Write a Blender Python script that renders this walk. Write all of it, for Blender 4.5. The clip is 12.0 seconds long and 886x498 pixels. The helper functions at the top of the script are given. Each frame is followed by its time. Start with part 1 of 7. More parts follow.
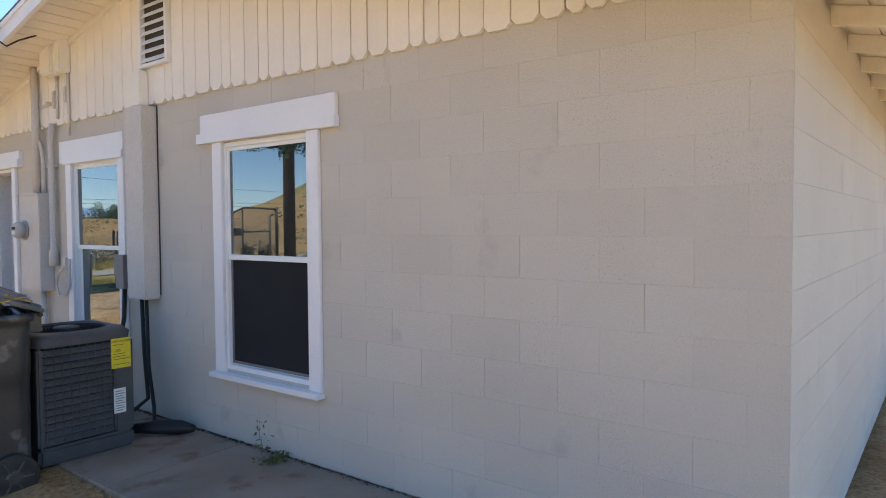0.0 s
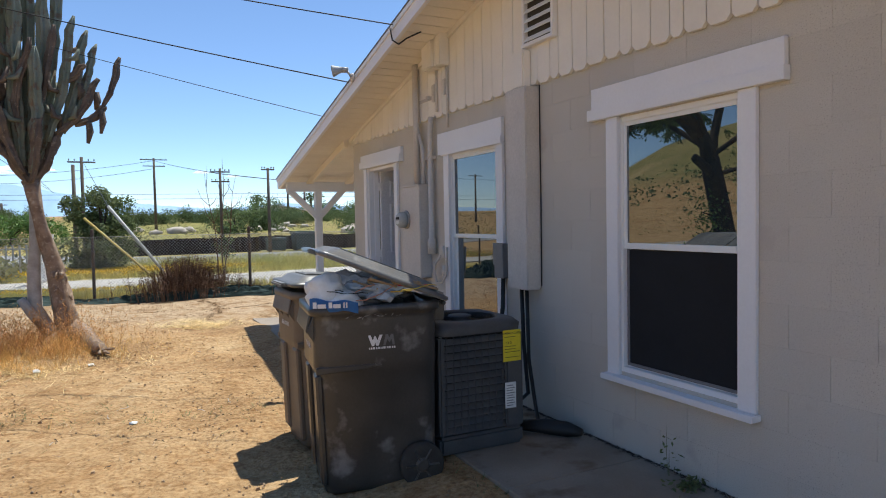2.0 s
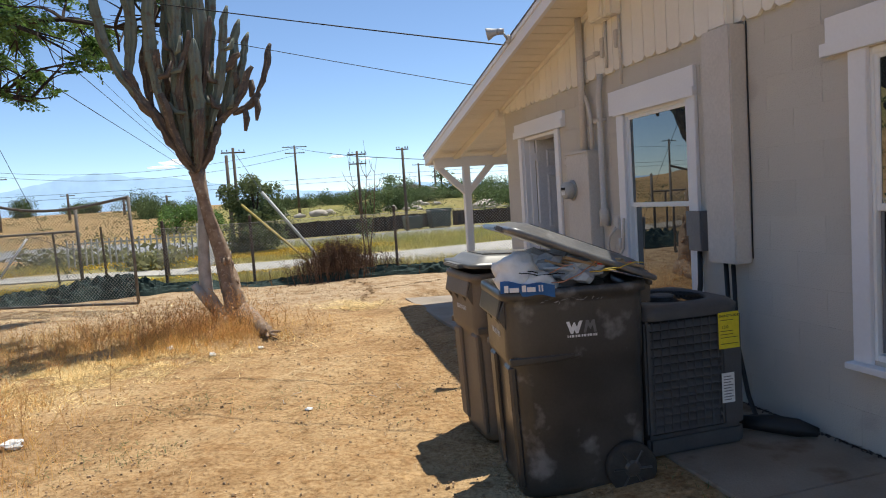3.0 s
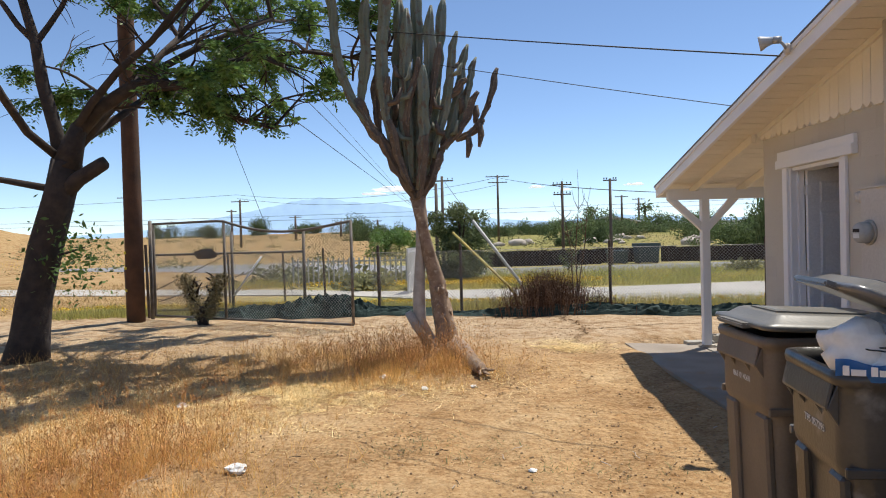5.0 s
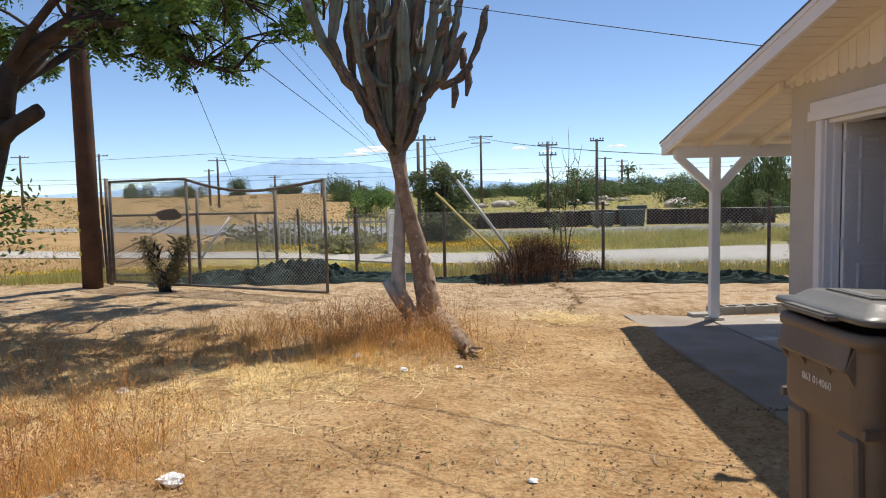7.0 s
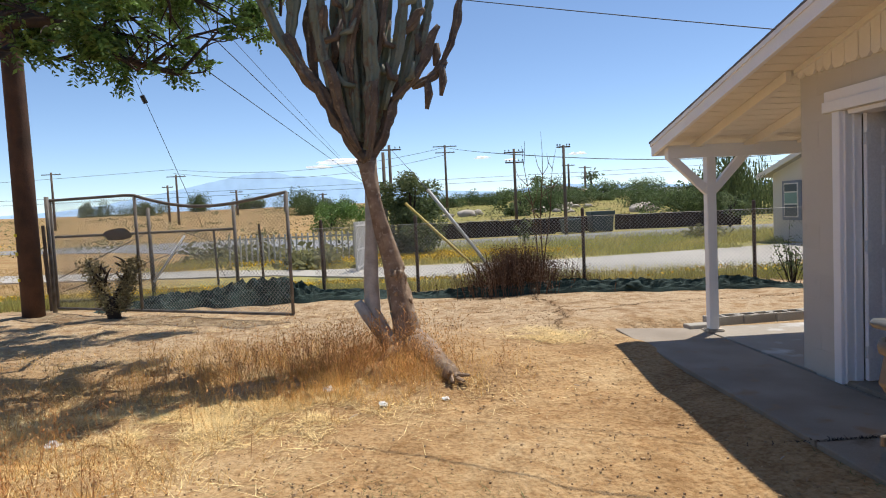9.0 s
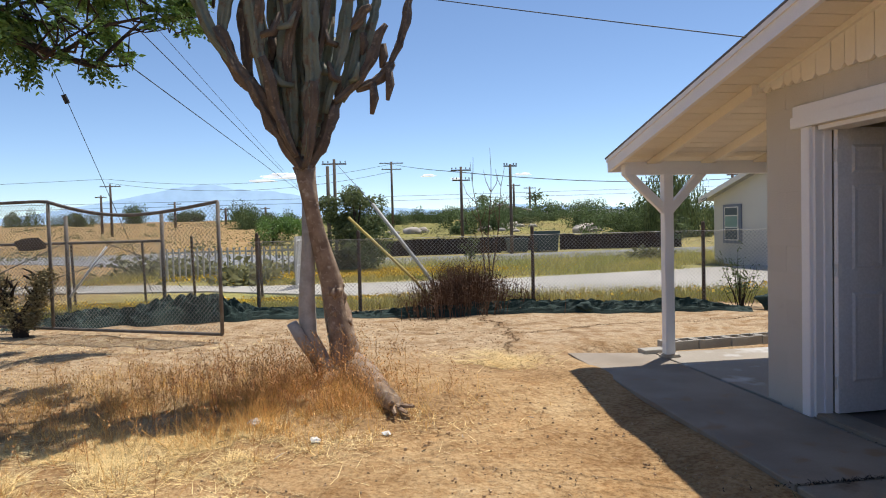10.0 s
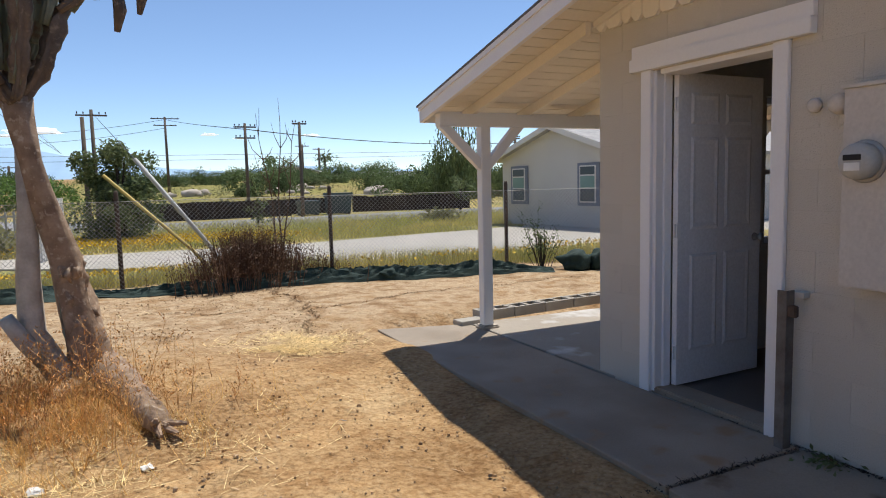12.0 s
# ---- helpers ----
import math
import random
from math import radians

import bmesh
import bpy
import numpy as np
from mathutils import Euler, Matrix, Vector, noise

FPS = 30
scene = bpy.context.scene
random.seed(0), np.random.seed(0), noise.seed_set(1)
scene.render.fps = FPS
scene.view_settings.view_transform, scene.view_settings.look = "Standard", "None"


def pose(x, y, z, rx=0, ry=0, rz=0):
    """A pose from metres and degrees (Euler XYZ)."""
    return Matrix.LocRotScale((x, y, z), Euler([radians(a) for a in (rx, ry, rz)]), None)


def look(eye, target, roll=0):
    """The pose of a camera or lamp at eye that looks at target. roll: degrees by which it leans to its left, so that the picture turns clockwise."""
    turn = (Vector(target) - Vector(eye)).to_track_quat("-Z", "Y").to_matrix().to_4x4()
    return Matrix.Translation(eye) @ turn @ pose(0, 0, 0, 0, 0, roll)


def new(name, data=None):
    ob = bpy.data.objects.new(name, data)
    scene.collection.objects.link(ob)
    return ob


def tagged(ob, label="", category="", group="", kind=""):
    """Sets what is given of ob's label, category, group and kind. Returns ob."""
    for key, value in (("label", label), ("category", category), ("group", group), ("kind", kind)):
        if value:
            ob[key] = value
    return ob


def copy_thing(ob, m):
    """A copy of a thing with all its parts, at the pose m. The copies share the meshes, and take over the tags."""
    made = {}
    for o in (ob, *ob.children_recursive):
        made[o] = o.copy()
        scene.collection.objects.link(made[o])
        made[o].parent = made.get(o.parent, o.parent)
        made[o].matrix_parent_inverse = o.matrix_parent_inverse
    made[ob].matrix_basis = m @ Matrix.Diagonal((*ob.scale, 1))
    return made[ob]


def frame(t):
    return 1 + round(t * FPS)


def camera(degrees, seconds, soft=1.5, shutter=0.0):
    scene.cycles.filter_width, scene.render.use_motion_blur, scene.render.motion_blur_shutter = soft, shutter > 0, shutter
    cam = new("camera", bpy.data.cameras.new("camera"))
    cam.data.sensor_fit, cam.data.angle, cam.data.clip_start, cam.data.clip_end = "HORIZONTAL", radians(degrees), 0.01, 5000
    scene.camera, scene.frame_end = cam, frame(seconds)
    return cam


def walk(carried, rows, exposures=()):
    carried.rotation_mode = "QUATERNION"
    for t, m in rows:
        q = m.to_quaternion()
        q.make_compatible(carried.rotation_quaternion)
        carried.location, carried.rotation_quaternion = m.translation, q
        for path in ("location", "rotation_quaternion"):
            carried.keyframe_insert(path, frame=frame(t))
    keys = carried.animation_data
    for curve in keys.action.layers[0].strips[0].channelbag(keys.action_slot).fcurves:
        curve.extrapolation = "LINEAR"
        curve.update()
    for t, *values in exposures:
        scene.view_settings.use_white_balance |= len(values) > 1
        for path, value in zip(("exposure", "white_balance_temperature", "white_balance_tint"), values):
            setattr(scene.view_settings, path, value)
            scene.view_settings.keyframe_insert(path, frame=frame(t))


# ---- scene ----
cam = camera(67.2, 12.0, soft=1.05)
PATH = [
    (0, (-2.735, -0.425, 1.48), (-1.151, 0.793, 1.405), -0.4),
    (0.1, (-2.731, -0.4, 1.474), (-1.203, 0.888, 1.394), -1.2),
    (0.5, (-2.744, -0.267, 1.432), (-1.355, 1.17, 1.35), -0.3),
    (1, (-2.865, -0.003, 1.433), (-1.521, 1.476, 1.349), -2.0),
    (1.5, (-2.856, 0.169, 1.431), (-1.611, 1.728, 1.295), -1.0),
    (2, (-2.796, 0.391, 1.442), (-1.909, 2.182, 1.355), -1.1),
    (2.5, (-2.864, 0.685, 1.405), (-2.264, 2.589, 1.286), -3.8),
    (3, (-2.941, 0.927, 1.442), (-2.421, 2.853, 1.295), -3.8),
    (3.5, (-2.939, 1.125, 1.468), (-2.72, 3.11, 1.344), -3.4),
    (3.7, (-2.921, 1.199, 1.476), (-2.915, 3.197, 1.391), -1.8),
    (5.3, (-3.183, 1.685, 1.485), (-3.233, 3.685, 1.455), -1.5),
    (5.5, (-3.177, 1.756, 1.483), (-3.211, 3.755, 1.423), -1.5),
    (6, (-3.096, 1.988, 1.479), (-3.149, 3.986, 1.409), -1.6),
    (6.5, (-3.097, 2.182, 1.489), (-3.171, 4.177, 1.364), -2.0),
    (6.7, (-3.15, 2.314, 1.484), (-3.191, 4.308, 1.334), -1.8),
    (8.5, (-3.232, 2.896, 1.477), (-3.167, 4.893, 1.37), -0.5),
    (9, (-3.29, 3.172, 1.481), (-3.186, 5.166, 1.361), -2.7),
    (9.5, (-3.348, 3.395, 1.498), (-3.116, 5.377, 1.364), -3.2),
    (10, (-3.253, 3.692, 1.447), (-2.983, 5.672, 1.374), -1.5),
    (10.5, (-3.278, 3.889, 1.465), (-2.962, 5.861, 1.358), -1.8),
    (11, (-3.28, 4.177, 1.473), (-2.815, 6.119, 1.37), -4.3),
    (11.5, (-3.15, 4.5, 1.396), (-2.492, 6.383, 1.248), -3.4),
    (12, (-3.079, 4.748, 1.406), (-2.22, 6.543, 1.205), -1.4),
]
walk(cam, [(t, look(eye, target, roll)) for t, eye, target, roll in PATH],
     [(0, 1.17, 6050, 4), (0.5, 1.12, 6050, 5), (1, 0.86, 6000, 6), (1.5, 0.68, 6050, 7), (2, 0.34, 6200, 7), (2.5, 0.28, 6450, 7), (3.5, 0.3, 6570, 8), (6, 0.19, 6540, 10), (12, 0.15, 6560, 10)])

# ---- world and light ----
SUN = Vector((0.305, 0.285, 1.0)).normalized()
world = bpy.data.worlds.new("sky")
scene.world = world
world.use_nodes = True
nt = world.node_tree
sky = nt.nodes.new("ShaderNodeTexSky")
sky.sky_type, sky.sun_disc = "NISHITA", False
sky.sun_elevation, sky.sun_rotation = math.asin(SUN.z), math.atan2(SUN.x, SUN.y)
sky.air_density, sky.dust_density, sky.ozone_density, sky.altitude = 0.9, 0.05, 3.0, 2300
nt.links.new(sky.outputs[0], nt.nodes["Background"].inputs[0])
nt.nodes["Background"].inputs[1].default_value = 0.14
lamp = new("sun", bpy.data.lights.new("sun", "SUN"))
lamp.data.energy, lamp.data.angle, lamp.data.color = 4.6, radians(0.53), (1.0, 0.95, 0.86)
lamp.matrix_world = look(SUN * 50, (0, 0, 0))


# ---- materials ----
def material(name, base, second=None, scale=3.0, rough=0.8, metal=0.0, bump=0.2, fine=60.0, spots=None, spot_amount=0.0, vary=0.0, island=False, coat=0.0, glow=0.0, grainy=0.5):
    """A surface with two scales of variation: large patches of a second colour, and a fine grain that also drives the relief."""
    m = bpy.data.materials.new(name)
    m.use_nodes = True
    n, l = m.node_tree.nodes, m.node_tree.links
    b = n["Principled BSDF"]
    co = n.new("ShaderNodeTexCoord")
    big = n.new("ShaderNodeTexNoise")
    big.inputs["Scale"].default_value, big.inputs["Detail"].default_value = scale, 6
    small = n.new("ShaderNodeTexNoise")
    small.inputs["Scale"].default_value, small.inputs["Detail"].default_value = fine, 4
    l.new(co.outputs["Object"], big.inputs["Vector"])
    l.new(co.outputs["Object"], small.inputs["Vector"])
    ramp = n.new("ShaderNodeValToRGB")
    ramp.color_ramp.elements[0].position, ramp.color_ramp.elements[1].position = 0.35, 0.68
    second = second or tuple(c * 0.8 for c in base)
    ramp.color_ramp.elements[0].color, ramp.color_ramp.elements[1].color = (*base, 1), (*second, 1)
    l.new(big.outputs["Fac"], ramp.inputs["Fac"])
    col = ramp.outputs["Color"]
    grain = n.new("ShaderNodeMapRange")
    grain.inputs[1].default_value, grain.inputs[2].default_value = 0.3, 0.7
    grain.inputs[3].default_value, grain.inputs[4].default_value = 1 - 0.14 * grainy, 1 + 0.12 * grainy
    l.new(small.outputs["Fac"], grain.inputs[0])
    value = grain.outputs[0]
    if vary:
        src = n.new("ShaderNodeNewGeometry").outputs["Random Per Island"] if island else n.new("ShaderNodeObjectInfo").outputs["Random"]
        mr = n.new("ShaderNodeMapRange")
        mr.inputs[3].default_value, mr.inputs[4].default_value = 1 - vary, 1 + vary
        l.new(src, mr.inputs[0])
        mul = n.new("ShaderNodeMath")
        mul.operation = "MULTIPLY"
        l.new(value, mul.inputs[0])
        l.new(mr.outputs[0], mul.inputs[1])
        value = mul.outputs[0]
    hs = n.new("ShaderNodeVectorMath")
    hs.operation = "SCALE"
    l.new(col, hs.inputs[0])
    l.new(value, hs.inputs["Scale"])
    col = hs.outputs[0]
    if spots:
        sp = n.new("ShaderNodeTexNoise")
        sp.inputs["Scale"].default_value, sp.inputs["Detail"].default_value = scale * 2.7, 8
        l.new(co.outputs["Object"], sp.inputs["Vector"])
        sr = n.new("ShaderNodeMapRange")
        sr.inputs[1].default_value, sr.inputs[2].default_value = 0.66 - 0.2 * spot_amount, 0.74 - 0.1 * spot_amount
        l.new(sp.outputs["Fac"], sr.inputs[0])
        mix = n.new("ShaderNodeMix")
        mix.data_type = "RGBA"
        l.new(sr.outputs[0], mix.inputs["Factor"])
        l.new(col, mix.inputs["A"])
        mix.inputs["B"].default_value = (*spots, 1)
        col = mix.outputs["Result"]
    l.new(col, b.inputs["Base Color"])
    b.inputs["Roughness"].default_value, b.inputs["Metallic"].default_value = rough, metal
    b.inputs["Coat Weight"].default_value = coat
    if bump:
        bp = n.new("ShaderNodeBump")
        bp.inputs["Strength"].default_value, bp.inputs["Distance"].default_value = bump, 0.01
        l.new(small.outputs["Fac"], bp.inputs["Height"])
        l.new(bp.outputs[0], b.inputs["Normal"])
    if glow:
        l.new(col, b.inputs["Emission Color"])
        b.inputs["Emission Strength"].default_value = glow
    return m


def translucent(m, amount):
    """Thin leaves and blades let part of the light through."""
    n, l = m.node_tree.nodes, m.node_tree.links
    b = n["Principled BSDF"]
    t = n.new("ShaderNodeBsdfTranslucent")
    x = n.new("ShaderNodeMixShader")
    x.inputs[0].default_value = amount
    l.new(b.inputs["Base Color"].links[0].from_socket, t.inputs["Color"])
    l.new(b.outputs[0], x.inputs[1])
    l.new(t.outputs[0], x.inputs[2])
    l.new(x.outputs[0], n["Material Output"].inputs["Surface"])


M = {}
M["block"] = material("painted_block", (0.60, 0.57, 0.505), (0.57, 0.535, 0.475), 1.2, 0.85, bump=0.5, fine=140, spots=(0.50, 0.465, 0.42), spot_amount=0.1, vary=0.03, grainy=0.35)


def porous(m):
    """World-placed grain, and patches of small open pores in the painted blocks."""
    n, l = m.node_tree.nodes, m.node_tree.links
    where = n.new("ShaderNodeNewGeometry").outputs["Position"]
    for k in [k for k in l if k.from_node.bl_idname == "ShaderNodeTexCoord"]:
        l.new(where, k.to_socket)
    fine = n.new("ShaderNodeTexNoise")
    fine.inputs["Scale"].default_value, fine.inputs["Detail"].default_value = 150, 3
    patch = n.new("ShaderNodeTexNoise")
    patch.inputs["Scale"].default_value, patch.inputs["Detail"].default_value = 2.1, 4
    add = n.new("ShaderNodeMath")
    add.operation = "MULTIPLY_ADD"
    add.inputs[1].default_value = 0.10
    per = n.new("ShaderNodeObjectInfo").outputs["Random"]
    l.new(where, fine.inputs["Vector"])
    l.new(where, patch.inputs["Vector"])
    l.new(per, add.inputs[0])
    l.new(patch.outputs["Fac"], add.inputs[2])
    amount = n.new("ShaderNodeMapRange")
    amount.inputs[1].default_value, amount.inputs[2].default_value = 0.45, 0.68
    amount.inputs[3].default_value, amount.inputs[4].default_value = 0.0, 0.10
    l.new(add.outputs[0], amount.inputs[0])
    both = n.new("ShaderNodeMath")
    both.operation = "ADD"
    l.new(fine.outputs["Fac"], both.inputs[0])
    l.new(amount.outputs[0], both.inputs[1])
    pore = n.new("ShaderNodeMapRange")
    pore.inputs[1].default_value, pore.inputs[2].default_value = 0.70, 0.77
    l.new(both.outputs[0], pore.inputs[0])
    b = n["Principled BSDF"]
    x = n.new("ShaderNodeMix")
    x.data_type = "RGBA"
    l.new(pore.outputs[0], x.inputs["Factor"])
    l.new(b.inputs["Base Color"].links[0].from_socket, x.inputs["A"])
    x.inputs["B"].default_value = (0.40, 0.37, 0.32, 1)
    l.new(x.outputs["Result"], b.inputs["Base Color"])


porous(M["block"])
M["joint"] = material("painted_joint", (0.60, 0.565, 0.505), None, 1.2, 0.9, fine=120, grainy=0.3)
M["siding"] = material("siding_paint", (0.85, 0.81, 0.73), (0.80, 0.76, 0.68), 2.0, 0.6, bump=0.12, fine=45, vary=0.03, grainy=0.12)
M["soffit"] = material("soffit_paint", (0.85, 0.79, 0.68), (0.79, 0.73, 0.62), 1.5, 0.7, bump=0.2, fine=50, vary=0.03, grainy=0.2)
M["white"] = material("white_trim", (0.84, 0.84, 0.85), (0.80, 0.80, 0.82), 2.0, 0.45, bump=0.08, fine=60, grainy=0.12)
M["vinyl"] = material("vinyl", (0.87, 0.88, 0.88), (0.84, 0.85, 0.85), 2.0, 0.35, bump=0.02, fine=40, grainy=0.05)
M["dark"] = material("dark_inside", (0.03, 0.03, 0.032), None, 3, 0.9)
M["shingle"] = material("roof_shingle", (0.20, 0.19, 0.19), (0.12, 0.12, 0.12), 5, 0.95, bump=0.6, fine=200, vary=0.2)
M["oldconcrete"] = material("stained_concrete", (0.32, 0.27, 0.21), (0.21, 0.165, 0.12), 1.3, 0.92, bump=0.4, fine=90, spots=(0.17, 0.11, 0.065), spot_amount=0.45)
M["concrete"] = material("slab_concrete", (0.34, 0.285, 0.225), (0.24, 0.195, 0.15), 1.6, 0.9, bump=0.35, fine=90, spots=(0.30, 0.20, 0.12), spot_amount=0.35)
M["splashed"] = material("paint_splashed_concrete", (0.38, 0.335, 0.28), (0.29, 0.25, 0.20), 0.7, 0.8, bump=0.3, fine=80, spots=(0.60, 0.60, 0.60), spot_amount=0.5)
M["cmu"] = material("grey_block", (0.42, 0.39, 0.34), (0.35, 0.32, 0.28), 4, 0.95, bump=0.6, fine=130, vary=0.06)
M["paving"] = material("pale_concrete", (0.46, 0.43, 0.38), (0.40, 0.375, 0.33), 0.3, 0.95, bump=0.2, fine=30)
M["asphalt"] = material("grey_road", (0.27, 0.27, 0.27), (0.22, 0.22, 0.225), 0.3, 0.95, bump=0.2, fine=30)
M["galv"] = material("galvanised", (0.42, 0.42, 0.41), (0.30, 0.29, 0.27), 6, 0.55, metal=0.3, bump=0.1, fine=80)
M["oldsteel"] = material("weathered_steel", (0.21, 0.19, 0.17), (0.12, 0.095, 0.075), 7, 0.75, metal=0.2, bump=0.3, fine=90)
M["rust"] = material("rusty_steel", (0.13, 0.09, 0.065), (0.07, 0.05, 0.04), 9, 0.85, metal=0.2, bump=0.4, fine=90)
M["pole"] = material("pole_wood", (0.115, 0.055, 0.032), (0.06, 0.032, 0.02), 3, 0.9, bump=0.8, fine=35)
M["greypole"] = material("old_pole_wood", (0.16, 0.12, 0.09), (0.09, 0.07, 0.055), 2, 0.9, bump=0.3)
M["bark"] = material("dark_bark", (0.060, 0.042, 0.032), (0.03, 0.022, 0.018), 7, 0.95, bump=1.0, fine=30)
M["leaf"] = material("tree_leaves", (0.16, 0.26, 0.06), (0.09, 0.17, 0.04), 1.2, 0.6, bump=0, vary=0.45, island=True)
M["farleaf"] = material("far_leaves", (0.15, 0.20, 0.08), (0.09, 0.13, 0.05), 0.5, 0.8, bump=0, vary=0.5, island=True)
M["paleleaf"] = material("pale_leaves", (0.16, 0.19, 0.08), (0.10, 0.14, 0.055), 0.5, 0.8, bump=0, vary=0.45, island=True)
M["cactus"] = material("cactus_skin", (0.15, 0.175, 0.13), (0.20, 0.21, 0.165), 4, 0.75, bump=0.6, fine=40, spots=(0.15, 0.105, 0.07), spot_amount=0.6)
M["cork"] = material("corky_bark", (0.36, 0.255, 0.175), (0.20, 0.13, 0.085), 9, 0.95, bump=1.0, fine=22, spots=(0.46, 0.37, 0.28), spot_amount=0.5)
M["deadwood"] = material("dead_wood", (0.52, 0.47, 0.41), (0.36, 0.31, 0.26), 7, 0.95, bump=0.6, fine=50)
# Pale spots are dusty scuffs, lightened further to paint in the side's sheen.
M["bin"] = material("black_plastic", (0.032, 0.031, 0.029), (0.075, 0.069, 0.062), 2.2, 0.30, bump=0.12, fine=70, spots=(0.20, 0.195, 0.19), spot_amount=0.4)
M["binbrown"] = material("grey_brown_plastic", (0.15, 0.115, 0.082), (0.19, 0.15, 0.11), 3, 0.55, bump=0.12, fine=70)
M["lid"] = material("grey_lid_plastic", (0.12, 0.115, 0.10), (0.18, 0.17, 0.15), 3, 0.4, bump=0.1, fine=70)
M["ac"] = material("unit_paint", (0.065, 0.067, 0.07), (0.09, 0.09, 0.09), 5, 0.5, metal=0.0, bump=0.1)
M["yellow"] = material("yellow_label", (0.75, 0.62, 0.03), (0.70, 0.58, 0.03), 5, 0.5, bump=0)
M["paper"] = material("white_paper", (0.8, 0.8, 0.78), (0.7, 0.7, 0.68), 15, 0.7, bump=0)
M["ink"] = material("ink", (0.02, 0.02, 0.02), None, 5, 0.6, bump=0)
M["bluebag"] = material("blue_print", (0.04, 0.19, 0.50), (0.05, 0.24, 0.6), 8, 0.4, bump=0.1)
M["bagclear"] = material("milky_plastic", (0.45, 0.50, 0.55), (0.30, 0.34, 0.38), 12, 0.25, bump=0.3)
M["card"] = material("cardboard", (0.45, 0.31, 0.18), (0.35, 0.24, 0.13), 9, 0.9)
M["red"] = material("red_plastic", (0.6, 0.04, 0.06), None, 5, 0.4)
M["wireyellow"] = material("yellow_wire", (0.7, 0.5, 0.05), None, 5, 0.5, bump=0)
M["wirecopper"] = material("copper_wire", (0.55, 0.25, 0.15), None, 5, 0.4, bump=0)
M["dustyrubber"] = material("dusty_rubber", (0.05, 0.046, 0.04), (0.03, 0.028, 0.025), 12, 0.9, bump=0.3)
M["black"] = material("black_rubber", (0.015, 0.015, 0.015), None, 5, 0.6)
M["tarp"] = material("green_tarp", (0.010, 0.028, 0.023), (0.022, 0.05, 0.042), 9, 0.85, bump=0.8, fine=60)
M["straw"] = material("dry_grass", (0.80, 0.52, 0.19), (0.62, 0.36, 0.12), 2, 0.9, bump=0, vary=0.35, island=True)
M["hay"] = material("pale_straw", (0.90, 0.72, 0.38), (0.80, 0.60, 0.28), 2, 0.9, bump=0, vary=0.3, island=True)
M["greengrass"] = material("green_grass", (0.38, 0.39, 0.12), (0.58, 0.49, 0.17), 0.5, 0.9, bump=0, vary=0.35, island=True)
M["flower"] = material("yellow_flowers", (0.75, 0.50, 0.02), (0.65, 0.42, 0.02), 2, 0.8, bump=0, vary=0.25, island=True)
M["drybush"] = material("dry_brush", (0.11, 0.06, 0.035), (0.17, 0.10, 0.06), 3, 0.95, bump=0, vary=0.4, island=True)
M["weed"] = material("weed_leaves", (0.16, 0.19, 0.07), (0.13, 0.14, 0.06), 4, 0.8, bump=0, vary=0.3, island=True)
M["dryleaf"] = material("dry_olive_leaves", (0.30, 0.25, 0.13), (0.20, 0.16, 0.08), 3, 0.9, bump=0, vary=0.4, island=True)
M["scrubleaf"] = material("scrub_leaves", (0.27, 0.26, 0.13), (0.19, 0.19, 0.09), 0.3, 0.9, bump=0, vary=0.35, island=True)
M["rock"] = material("pale_rock", (0.50, 0.44, 0.37), (0.36, 0.31, 0.26), 0.6, 0.95, bump=0.5, fine=5)
M["pebble"] = material("dirt_clods", (0.46, 0.32, 0.185), (0.33, 0.215, 0.12), 5, 0.95, bump=0.4, vary=0.3, island=True)
M["darkfence"] = material("dark_fence_cloth", (0.035, 0.026, 0.022), (0.055, 0.04, 0.032), 0.8, 0.9, bump=0.3, fine=8, vary=0.15)
M["stucco"] = material("stucco", (0.62, 0.59, 0.55), (0.57, 0.545, 0.51), 0.7, 0.9, bump=0.3, fine=50)
M["farwhite"] = material("far_white", (0.75, 0.72, 0.68), (0.65, 0.62, 0.58), 0.7, 0.8, bump=0.1)
M["greyroof"] = material("grey_shingle", (0.40, 0.39, 0.38), (0.30, 0.29, 0.29), 4, 0.9, bump=0.4, fine=30)
M["bluetrim"] = material("grey_blue_trim", (0.22, 0.24, 0.30), None, 3, 0.6)
# Distance haze is put into the blue; mountain and clouds also glow.
M["mountain"] = material("haze_painted_mountain", (0.17, 0.255, 0.37), (0.19, 0.28, 0.385), 0.002, 1.0, bump=0, fine=0.02, glow=1.15)
M["cloud"] = material("cloud", (0.80, 0.84, 0.9), (0.75, 0.80, 0.88), 0.003, 1.0, bump=0, fine=0.02, glow=0.6)
# Dark backing that paints shadow into the gaps of the siding boards.
M["gapshade"] = material("gap_shade_board", (0.14, 0.11, 0.085), (0.09, 0.07, 0.05), 4, 0.95)
# Vent backing, coloured as the shadow between its slats.
M["ventdark"] = material("vent_shade", (0.07, 0.065, 0.06), None, 6, 0.9, bump=0)
M["paintgrey"] = material("grey_box_paint", (0.20, 0.20, 0.21), None, 4, 0.5)
M["panelpaint"] = material("box_wall_paint", (0.61, 0.57, 0.52), (0.57, 0.53, 0.48), 3, 0.55, bump=0.1)
M["floorin"] = material("inner_floor", (0.13, 0.11, 0.10), None, 2, 0.6)
M["plaster"] = material("inner_plaster", (0.55, 0.54, 0.53), None, 1, 0.9)
M["doorpaint"] = material("door_paint", (0.78, 0.79, 0.83), (0.74, 0.75, 0.79), 2, 0.4, bump=0.04)
